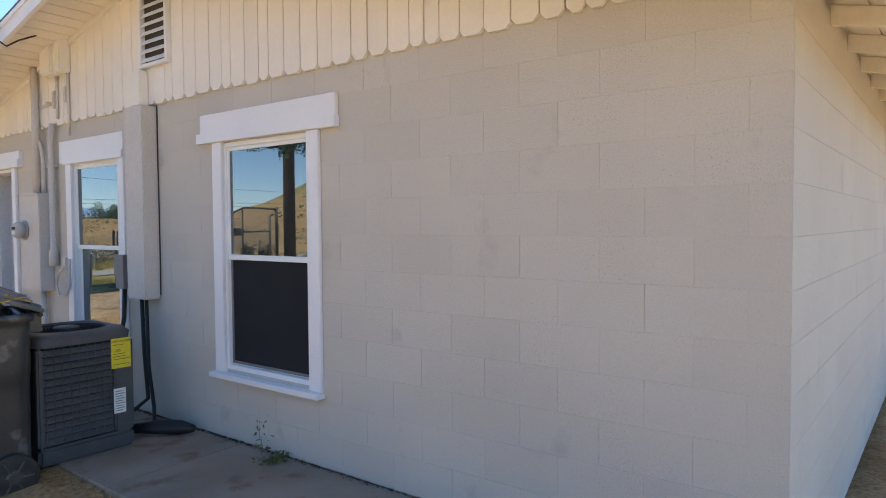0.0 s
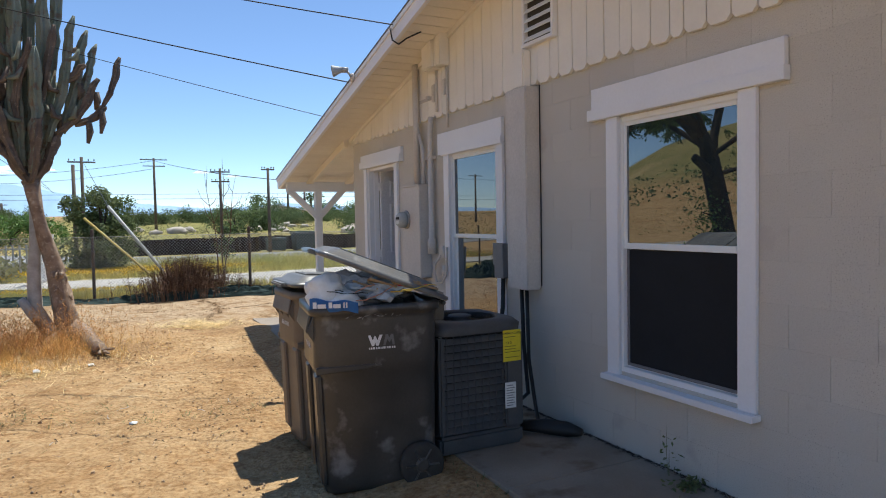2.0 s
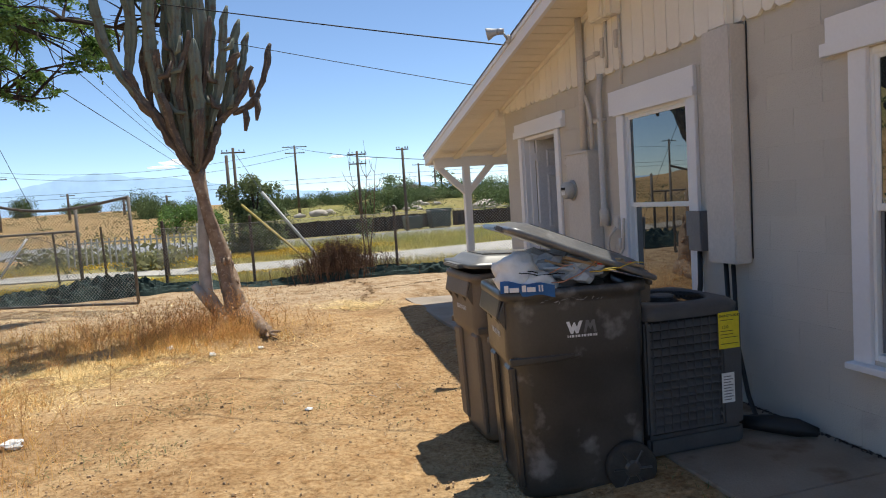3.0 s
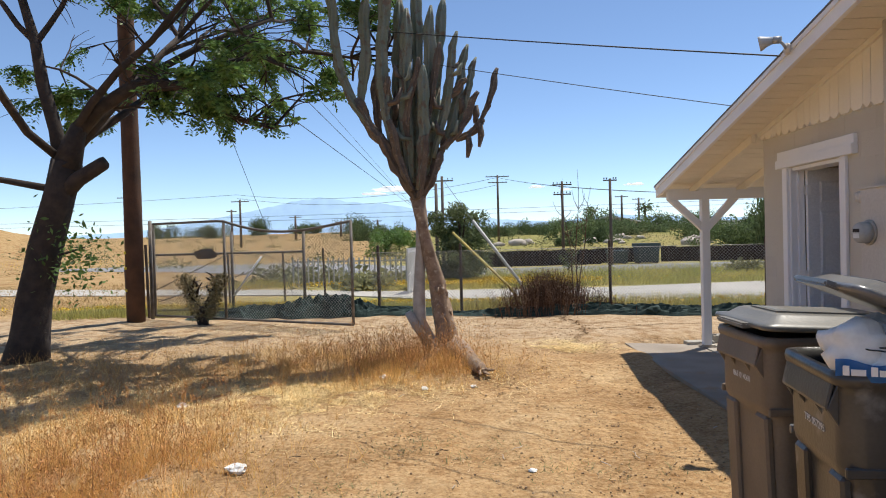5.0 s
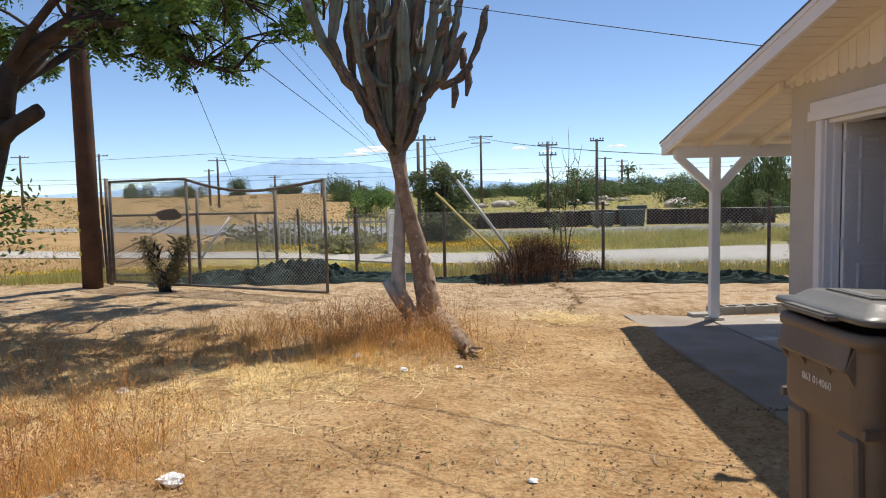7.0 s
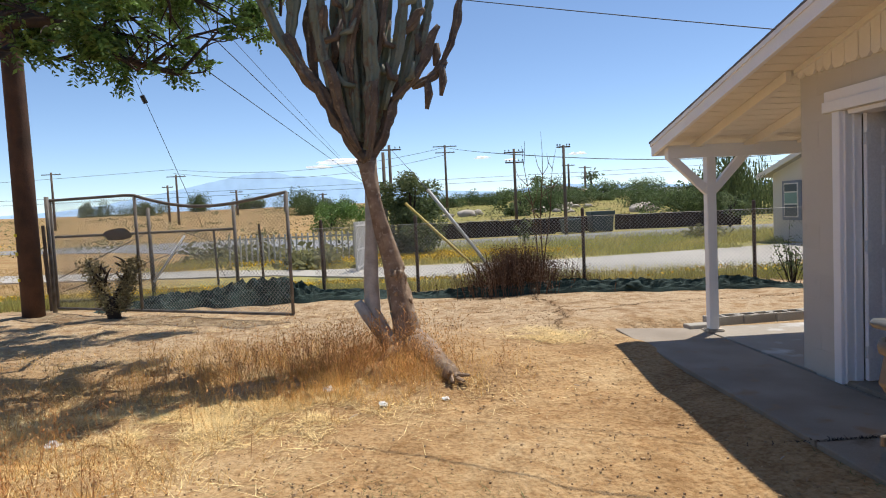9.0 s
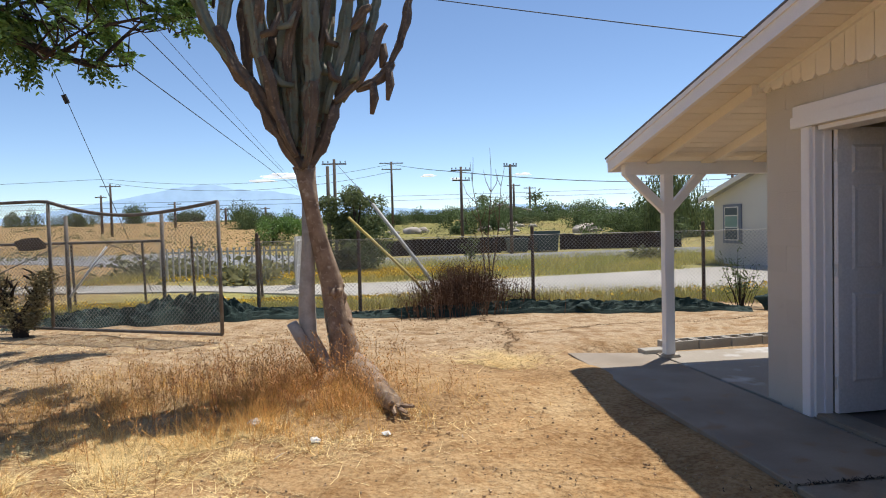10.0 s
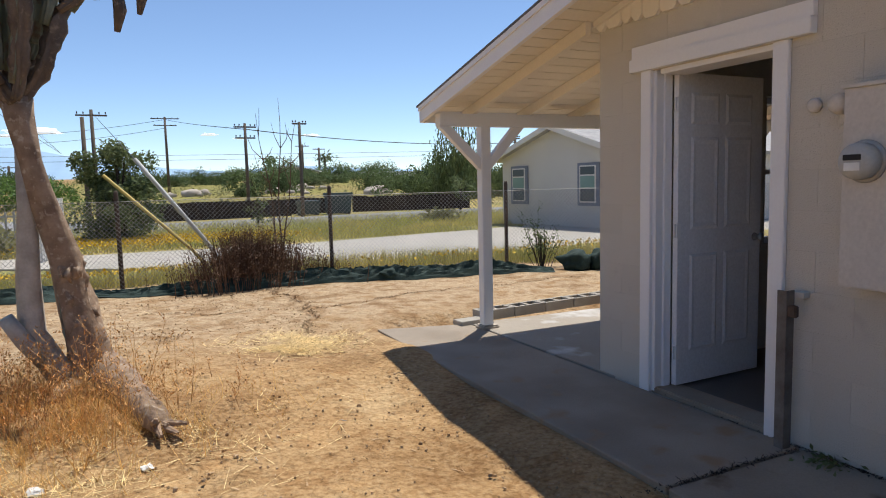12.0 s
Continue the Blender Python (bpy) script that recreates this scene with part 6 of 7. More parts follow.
# ---- shrubs, grasses ----
def stems(name, label, at, n, height, spread, mat, rnd, width=0.006, cat="shrub", lean=0.4, leafmat=None, leafn=0):
    t = thing(name, label, cat, at)
    r = rnd
    bm_v, bm_f, cs = [], [], []
    for i in range(n):
        a, d = r.uniform(0, 6.283), abs(r.gauss(0, 0.5)) * spread
        p = Vector((d * math.cos(a), d * math.sin(a) * 0.6, -0.03))
        h = height * r.uniform(0.45, 1.1) * (1 - 0.4 * min(1, d / spread))
        q = p + Vector((math.cos(a) * lean * h * r.uniform(0, 1), math.sin(a) * lean * h * r.uniform(0, 1), h))
        m = p.lerp(q, 0.5) + Vector((r.gauss(0, .03), r.gauss(0, .03), 0)) * h
        for s, e, w0, w1 in ((p, m, width, width * 0.7), (m, q, width * 0.7, width * 0.2)):
            k = len(bm_v)
            for c, w in ((s, w0), (e, w1)):
                for b in range(3):
                    bm_v.append((c.x + w * math.cos(b * 2.09 + a), c.y + w * math.sin(b * 2.09 + a), c.z))
            for b in range(3):
                bm_f.append((k + b, k + (b + 1) % 3, k + 3 + (b + 1) % 3, k + 3 + b))
        for _ in range(leafn):
            cs.append(tuple(m.lerp(q, r.random()) + Vector((r.gauss(0, .03), r.gauss(0, .03), 0))))
    tagged(part("brush", from_arrays("brush", bm_v, bm_f), mat, t), kind="stuff")
    if cs:
        v, f = leaves(cs, 0.035 if height < 1 else 0.06, np.random.default_rng(len(cs)))
        tagged(part("foliage", from_arrays("lv", v, f), leafmat, t), kind="stuff")
    return t


r9 = random.Random(9)
stems("dry_bush", "dense dark brown dead bush in front of the fence", (-1.5, 14.35, 0.0), 1500, 0.86, 0.95, M["drybush"], r9, 0.006, leafmat=M["drybush"], leafn=8)
stems("dry_bush", "thin dead weeds beside the brown bush", (-0.35, 14.4, 0.0), 130, 0.42, 0.4, M["drybush"], r9, 0.004, leafmat=M["drybush"], leafn=3)


def bare_sapling():
    t = thing("sapling", "tall bare leafless sapling behind the fence", "sapling", (-0.40, 17.5, -0.25))
    r = random.Random(19)
    for x0, dx, h in ((0.0, 0.10, 3.3), (0.05, 0.36, 2.9), (-0.04, -0.30, 3.0)):
        pts = [Vector((x0 + dx * f ** 1.4 + 0.03 * math.sin(f * 9 + dx * 9), 0.05 * f, h * f)) for f in [k / 7 for k in range(8)]]
        part("stem", tube(pts, [0.02 * (1 - 0.85 * k / 7) for k in range(8)], 6), M["drybush"], t, "", True)
        for _ in range(8):
            f = r.uniform(0.35, 0.95)
            p = pts[int(f * 7)]
            d = Vector((r.uniform(-0.3, 0.3), r.uniform(-0.2, 0.2), r.uniform(0.2, 0.55)))
            part("twig", tube([p, p + d * 0.45 + Vector((d.x * 0.25, 0, 0)), p + d], [0.009, 0.006, 0.003], 5), M["drybush"], t)


bare_sapling()
def twisted_shrub():
    t = thing("small_shrub", "small forked shrub with dry olive-brown leaves near the gate", "shrub", (-7.95, 13.9, 0.0))
    r = random.Random(14)
    part("trunk", tube([(0, 0, -0.05), (-0.05, 0, 0.18), (-0.02, 0, 0.34)], [0.10, 0.085, 0.07], 9, wob=0.4), M["bark"], t, "", True)
    for pts, w in (([(-0.03, 0, 0.26), (0.08, 0, 0.45), (0.16, 0.03, 0.62), (0.20, 0.03, 0.80)], 0.055), ([(-0.03, 0, 0.24), (-0.16, 0, 0.42), (-0.25, -0.04, 0.62), (-0.34, -0.04, 0.92)], 0.045)):
        part("limb", tube(pts, [w * 0.8, w * 0.7, w * 0.5, w * 0.25], 8, wob=0.35), M["bark"], t, "", True)
    cs = []
    for i in range(16):
        sgn = 1 if i % 2 else -1
        a = Vector((sgn * r.uniform(0.1, 0.26), 0, r.uniform(0.42, 0.85)))
        b = a + Vector((sgn * r.uniform(-0.16, .12), r.uniform(-.2, .2), r.uniform(0.05, 0.22)))
        m = a.lerp(b, 0.5) + Vector((r.uniform(-.06, .06), 0, 0.03))
        part("branch", tube([a, m, b], [0.022, 0.015, 0.006], 6, wob=0.3), M["bark"], t, "", True)
    for _ in range(5200):
        z = r.uniform(0.12, 0.92)
        sgn = 1 if r.random() < 0.6 else -1
        x = sgn * (0.02 + 0.34 * z) + (0.02 if sgn > 0 else -0.02) + r.gauss(0, 0.055 + 0.03 * z)
        cs.append((x, r.gauss(0, 0.09), z + r.gauss(0, 0.03)))
    v, f = leaves(cs, 0.05, np.random.default_rng(6), -0.3, 2.2)
    tagged(part("crown", from_arrays("crown", v, f), M["dryleaf"], t), kind="stuff")


twisted_shrub()
stems("sapling", "small green mesquite sapling by the fence", (2.9, 13.6, 0.0), 26, 1.15, 0.12, M["bark"], r9, 0.007, lean=0.5, leafmat=M["paleleaf"], leafn=16)
stems("weed", "small green weed at the wall's foot", (-0.10, 2.95, 0.0), 26, 0.09, 0.09, M["weed"], r9, 0.002, cat="weed", lean=0.8, leafmat=M["weed"], leafn=7)
stems("weed", "thin dry weed stalk at the wall's foot", (-0.07, 3.12, 0.0), 3, 0.30, 0.02, M["weed"], r9, 0.002, cat="weed", lean=0.1, leafmat=M["weed"], leafn=8)
stems("weed", "small weed in a crack of the walk", (-0.09, 6.75, 0.0), 22, 0.08, 0.12, M["weed"], r9, 0.002, cat="weed", lean=0.9, leafmat=M["weed"], leafn=6)


def scatter(name, label, gens, h, w, mat, seed, lean=0.35, cat="grass", wall=False):
    rnd = np.random.default_rng(seed)
    xy = np.concatenate([rnd.normal((x, y), (sx, sy), (n, 2)) for x, y, sx, sy, n in gens])
    if not wall:
        xy = xy[(xy[:, 0] < -0.95) | (xy[:, 1] > 11.0)]
    if name in ("dry_grass", "straw_litter"):
        clump = np.array([noise.noise(Vector((x * 2.6, y * 2.6, 3.0))) + 0.5 * noise.noise(Vector((x * 7, y * 7, 8.0))) for x, y in xy])
        xy = xy[clump > -0.08]
    v, f = blades(xy, np.full(len(xy), -0.003) if wall else ground_z(xy[:, 0], xy[:, 1]) - 0.005, h, w, rnd, lean)
    tagged(part(name, from_arrays(name, v, f), mat), label, cat, kind="stuff")


scatter("dry_grass", "tall dry golden grass in clumps on the dirt", [(-3.95, 9.3, 0.42, 0.45, 6500), (-3.3, 9.0, 0.5, 0.3, 1500), (-5.0, 9.6, 0.7, 0.6, 5000), (-5.7, 5.9, 0.55, 0.9, 14000), (-6.6, 7.8, 0.9, 0.8, 3000), (-7.6, 9.8, 1.0, 0.7, 2500), (-6.3, 4.6, 0.8, 0.9, 6000)], 0.20, 0.0020, M["straw"], 1, lean=0.5)
scatter("straw_litter", "flattened pale straw lying on the dirt", [(-4.9, 8.3, 0.7, 0.35, 7000), (-6.1, 8.4, 0.9, 0.5, 7000), (-5.6, 7.4, 0.7, 0.5, 5000), (-7.6, 8.6, 0.9, 0.8, 4000), (-5.3, 8.35, 0.9, 0.32, 16000), (-4.3, 8.7, 0.5, 0.25, 5000), (-6.6, 7.4, 0.6, 0.5, 8000), (-1.75, 10.6, 0.28, 0.2, 3500), (-3.1, 8.7, 0.5, 0.3, 900), (-6.5, 12.4, 1.8, 0.7, 2500), (-9.5, 9.8, 1.0, 0.9, 2500)], 0.038, 0.0032, M["hay"], 2, lean=3.2)


def seed_stalks():
    """Branched dry stalks with small seed clusters, standing over the low grass."""
    rnd = random.Random(61)
    v, f = [], []

    def strand(a, b, w):
        k = len(v)
        n = Vector((rnd.uniform(-1, 1), rnd.uniform(-1, 1), 0)).normalized() * w
        v.extend([tuple(a - n), tuple(a + n), tuple(b + n * 0.4), tuple(b - n * 0.4)])
        f.append((k, k + 1, k + 2, k + 3))

    for cx, cy, sx, sy, n, hh in ((-3.9, 9.45, 0.5, 0.4, 260, 0.42), (-3.35, 9.1, 0.4, 0.3, 90, 0.25), (-4.9, 9.5, 0.6, 0.5, 160, 0.30), (-5.7, 6.2, 0.5, 0.9, 330, 0.34), (-5.9, 4.9, 0.5, 0.6, 160, 0.34), (-6.9, 8.4, 0.9, 0.7, 160, 0.3)):
        for _ in range(n):
            x, y = rnd.gauss(cx, sx), rnd.gauss(cy, sy)
            p = Vector((x, y, float(ground_z(x, y))))
            h = hh * rnd.uniform(0.5, 1.15)
            q = p + Vector((rnd.gauss(0, 0.16) * h, rnd.gauss(0, 0.16) * h, h))
            strand(p, q, 0.0022)
            for _ in range(rnd.randint(4, 9)):
                a = p.lerp(q, rnd.uniform(0.35, 1.0))
                b = a + Vector((rnd.gauss(0, 0.05), rnd.gauss(0, 0.05), rnd.uniform(0.01, 0.08)))
                strand(a, b, 0.0015)
                for _ in range(3):
                    c = a.lerp(b, rnd.uniform(0.5, 1.1))
                    strand(c, c + Vector((rnd.gauss(0, 0.008), rnd.gauss(0, 0.008), 0.011)), 0.004)
    tagged(part("seed_stalks", from_arrays("seed_stalks", v, f), M["stalk"]), "tall rusty golden seed stalks over the dry grass", "grass", kind="stuff")


M["stalk"] = material("seed_stalk", (0.62, 0.34, 0.12), (0.42, 0.20, 0.075), 1.5, 0.9, bump=0, vary=0.4, island=True)
seed_stalks()


def ground_cracks():
    """Lines of dark debris and dry bits in the cracks of the packed drive."""
    rnd = np.random.default_rng(52)
    xy = []
    for a, b, n in (((-1.5, 11.0), (-1.15, 12.6), 500), ((-1.15, 12.6), (-1.4, 13.6), 260), ((-1.3, 12.0), (0.6, 12.5), 330), ((-3.0, 12.7), (-1.2, 12.3), 200), ((0.6, 12.5), (3.0, 12.3), 200)):
        t = rnd.random(n)
        w = 0.05 * np.sin(t * 11) + 0.03 * np.sin(t * 29)
        d = np.array(b) - np.array(a)
        m = np.array((-d[1], d[0])) / np.hypot(*d)
        xy.append(np.array(a) + t[:, None] * d + w[:, None] * m + rnd.normal(0, 0.018, (n, 2)))
    xy = np.concatenate(xy)
    v, f = blades(xy, ground_z(xy[:, 0], xy[:, 1]) + 0.002, 0.018, 0.009, rnd, 2.2)
    tagged(part("crack_debris", from_arrays("crack_debris", v, f), M["pebble"]), "brown debris filling cracks of the packed drive", "debris", kind="stuff")


ground_cracks()
scatter("leaf_litter", "dark dead leaves and twigs scattered on the dirt", [(-6.0, 11.8, 2.2, 0.9, 1800), (-2.6, 8.0, 1.2, 1.8, 1500), (-4.5, 11.2, 2.5, 1.2, 2200), (-3.5, 5.2, 1.5, 1.2, 600), (-7.0, 9.0, 1.4, 0.8, 1500), (-2.2, 11.6, 1.2, 0.5, 500), (-6.0, 12.2, 1.6, 0.9, 5000)], 0.014, 0.006, M["pebble"], 17, lean=2.5, cat="debris")
scatter("low_weeds", "sparse low weeds on the dirt", [(-3.6, 6.6, 0.5, 0.25, 500), (-4.1, 5.6, 0.35, 0.2, 380), (-2.6, 6.2, 0.3, 0.15, 160), (-1.4, 5.3, 0.15, 0.5, 350), (-0.95, 3.6, 0.08, 0.7, 500), (-2.3, 5.9, 0.4, 0.2, 120), (-0.93, 6.2, 0.06, 0.5, 200)], 0.03, 0.003, M["weed"], 3, lean=1.8)

scatter("debris", "thin line of dirt and dead weeds at the wall's foot", [(-0.012, 3.5, 0.012, 1.6, 1500), (-0.012, 6.6, 0.012, 0.3, 300), (-0.5, 6.945, 0.3, 0.012, 260)], 0.012, 0.006, M["bark"], 13, lean=1.5, cat="debris", wall=True)


def field_grass():
    rnd = np.random.default_rng(21)
    n = 26000
    xy = np.c_[rnd.uniform(-12, 10, n), 15.0 + np.abs(rnd.normal(0, 0.9, n))]
    keep = (xy[:, 1] > 15.25 - 0.13 * np.maximum(xy[:, 0], 0) * 1.2) & (xy[:, 1] < np.where(xy[:, 0] > -0.3, 16.6, 21 - 0.5 * (xy[:, 0] + 7)))
    xy[:, 1] -= 0.28 * np.clip(xy[:, 0], 0, 9)
    xy = xy[keep]
    v, f = blades(xy, ground_z(xy[:, 0], xy[:, 1]), 0.26, 0.006, rnd, 0.25)
    tagged(part("verge_grass", from_arrays("verge_grass", v, f), M["greengrass"]), "green and yellow grass along the fence", "grass", kind="stuff")
    n = 62000
    xy = np.c_[rnd.uniform(-12, 26, n), 22.5 + np.abs(rnd.normal(0, 7, n))]
    keep = (xy[:, 1] < 34.3) & (xy[:, 1] > np.where(xy[:, 0] < -6, 41 - (xy[:, 0] + 7) * -0.32 - 14.5, 22.8)) & ~((xy[:, 0] > 7) & (xy[:, 1] < 25))
    xy = xy[keep]
    v, f = blades(xy, ground_z(xy[:, 0], xy[:, 1]), 0.22, 0.012, rnd, 0.45)
    tagged(part("field_grass", from_arrays("field_grass", v, f), M["greengrass"]), "green and yellow field grass", "grass", kind="stuff")
    c = []
    for x, y, sx, sy, k in ((-4.5, 25.3, 2.2, 1.0, 6500), (-1, 24.5, 1.5, 0.8, 3000), (-9, 17.2, 2.0, 0.5, 2600), (-5, 16.4, 1.8, 0.3, 1500), (4.5, 15.0, 2.0, 0.3, 500), (-30, 60, 14, 5, 3000), (20, 55, 14, 4, 2500), (-8, 50, 10, 4, 2500)):
        c.append(rnd.normal((x, y), (sx, sy), (k, 2)))
    xy = np.concatenate(c)
    v, f = leaves(np.c_[xy, ground_z(xy[:, 0], xy[:, 1]) + 0.17], 0.055, rnd, 0, 1.2)
    tagged(part("flowers", from_arrays("flowers", v, f), M["flower"]), "yellow wildflowers in the grass", "flowers", kind="stuff")
    n = 34000
    xy = np.c_[rnd.uniform(-45, -10.5, n), 17.5 + np.abs(rnd.normal(0, 11, n))]
    xy = xy[(xy[:, 1] < 30) | (xy[:, 1] > 60)]
    v, f = blades(xy, ground_z(xy[:, 0], xy[:, 1]), 0.15, 0.009, rnd, 0.8)
    tagged(part("dry_field_grass", from_arrays("dfg", v, f), M["fieldstraw"]), "dry golden grass of the near field", "grass", kind="stuff")
    n = 60000
    xy = np.c_[rnd.uniform(-120, 90, n), rnd.uniform(42, 150, n)]
    v, f = blades(xy, ground_z(xy[:, 0], xy[:, 1]), 0.11, 0.05, rnd, 1.6)
    tagged(part("far_grass", from_arrays("far_grass", v, f), M["farstraw"]), "tan and olive grass of the far field", "grass", kind="stuff")


M["fieldstraw"] = material("field_straw", (0.46, 0.32, 0.13), (0.34, 0.22, 0.085), 0.2, 0.9, bump=0, vary=0.3, island=True)
M["farstraw"] = material("far_dry_grass", (0.30, 0.25, 0.095), (0.20, 0.20, 0.07), 0.05, 0.9, bump=0, vary=0.3, island=True)
field_grass()


# ---- clods and litter on the dirt ----
def clods():
    rnd = np.random.default_rng(5)
    bm_v, bm_f = [], []
    cube = [(-1, -1, -1), (1, -1, -1), (1, 1, -1), (-1, 1, -1), (-.7, -.7, 1), (.7, -.7, 1), (.7, .7, 1), (-.7, .7, 1)]
    fc = [(0, 3, 2, 1), (4, 5, 6, 7), (0, 1, 5, 4), (1, 2, 6, 5), (2, 3, 7, 6), (3, 0, 4, 7)]
    for _ in range(11000):
        x, y = rnd.uniform(-8, -1.1), 3.2 + 10.8 * rnd.random() ** 1.3
        if noise.noise(Vector((x * 1.1, y * 1.1, 4))) < rnd.uniform(-0.5, 0.35):
            continue
        s = rnd.uniform(0.002, 0.0075) * (2.0 if rnd.random() < 0.025 else 1)
        z = float(ground_z(x, y)) + 0.006
        k = len(bm_v)
        q = rnd.normal(0, 0.25, (8, 3))
        bm_v += [(x + s * (c[0] + a[0]), y + s * (c[1] + a[1]), z + 0.7 * s * (c[2] + a[2])) for c, a in zip(cube, q)]
        bm_f += [tuple(k + i for i in f) for f in fc]
    tagged(part("dirt_clods", from_arrays("clods", bm_v, bm_f), M["pebble"]), "small clods and pebbles on the dirt", "pebbles", kind="stuff")


clods()
for x, y, s, lab in ((-4.72, 6.12, 0.075, "crumpled white plastic scrap on the dirt"), (-4.02, 8.8, 0.05, "crumpled white litter on the straw"), (-3.55, 8.42, 0.042, "crumpled white litter on the straw"), (-3.05, 8.45, 0.036, "crumpled white litter on the straw"), (-2.7, 6.1, 0.03, "small flat white scrap on the dirt"), (-5.9, 8.0, 0.06, "crumpled pale litter on the straw")):
    bm = crumple((s, s * 0.8, s * 0.45), x * 3, 0.45, 2)
    ob = part("litter", bm, M["paper"])
    ob.location = (x, y, float(ground_z(x, y)) + s * 0.3)
    tagged(ob, lab, "litter", "litter")


def twig(x, y, length, turn, mat, label):
    """A bent dry stick lying on the ground."""
    z = float(ground_z(x, y)) + 0.012
    a = radians(turn)
    d, n = Vector((math.cos(a), math.sin(a), 0)), Vector((-math.sin(a), math.cos(a), 0))
    p = Vector((x, y, z))
    pts = [p, p + d * length * 0.35 + n * length * 0.05, p + d * length * 0.7 - n * length * 0.03 + Vector((0, 0, 0.006)), p + d * length]
    ob = part("stick", tube(pts, [0.0035, 0.003, 0.0025, 0.0015], 5, wob=0.3), mat)
    tagged(ob, label, "stick", "sticks on the dirt")


rt = random.Random(44)
for _ in range(34):
    twig(rt.uniform(-5.6, -1.2), rt.uniform(4.2, 11.5), rt.uniform(0.04, 0.15), rt.uniform(0, 360), M["deadwood"] if rt.random() < 0.6 else M["bark"], "dry bent stick lying on the dirt")


# ---- the neighbour's house ----
def neighbour():
    t = thing("house", "pale stucco neighbouring house with a grey shingle roof", "house", (9.45, 25.75, GZ), -85)
    # local x runs along the gable face, local y away from us into the house
    W, Dp, ze, zr = 5.9, 14.0, 2.3, 3.2
    ob = part("wall", prism([(0, -0.1), (W, -0.1), (W, ze), (W / 2, zr), (0, ze)], "y", 0, Dp), M["stucco"], t)
    for s in (0, 1):
        xa = -0.35 if s == 0 else W + 0.35
        za = ze - 0.12
        rf = part("roof", prism([(xa, za), (W / 2, zr + 0.01), (W / 2, zr + 0.13), (xa, za + 0.12)], "y", -0.35, Dp + 0.3), M["greyroof"], t)
        part("rake_board", prism([(xa, za - 0.07), (W / 2, zr - 0.05), (W / 2, zr + 0.12), (xa, za + 0.11)], "y", -0.39, -0.351), M["farwhite"], t)
    for x in (1.03, 4.49):
        w = new("window")
        w.parent = t
        w.location = (x, 0, 0.2)
        part("frame", box((-0.48, -0.05, 0.50), (0.48, -0.001, 1.82), 0.01), M["bluetrim"], w)
        part("sash", box((-0.36, -0.075, 0.60), (0.36, -0.051, 1.74), 0.01), M["farwhite"], w)
        part("pane", box((-0.31, -0.082, 1.46), (0.31, -0.076, 1.70)), M["farpane"], w)
        part("pane", box((-0.31, -0.082, 1.06), (0.31, -0.076, 1.42)), M["paleglass"], w)
        part("pane", box((-0.31, -0.082, 0.64), (0.31, -0.076, 1.02)), M["farpane"], w)
    part("house_number", text_mesh("27255", 0.16, (-0.02, -0.40, 2.22), (90, -16, 0)), M["ink"], t)
    part("vent_cap", tube([(3.4, 2.0, 3.0), (3.4, 2.0, 3.35)], 0.12, 10), M["galv"], t)


M["paleglass"] = material("curtained_pane", (0.22, 0.34, 0.30), (0.18, 0.28, 0.25), 2, 0.5, bump=0)
M["farpane"] = material("dark_pane", (0.09, 0.11, 0.12), (0.06, 0.08, 0.09), 2, 0.45, bump=0)
neighbour()


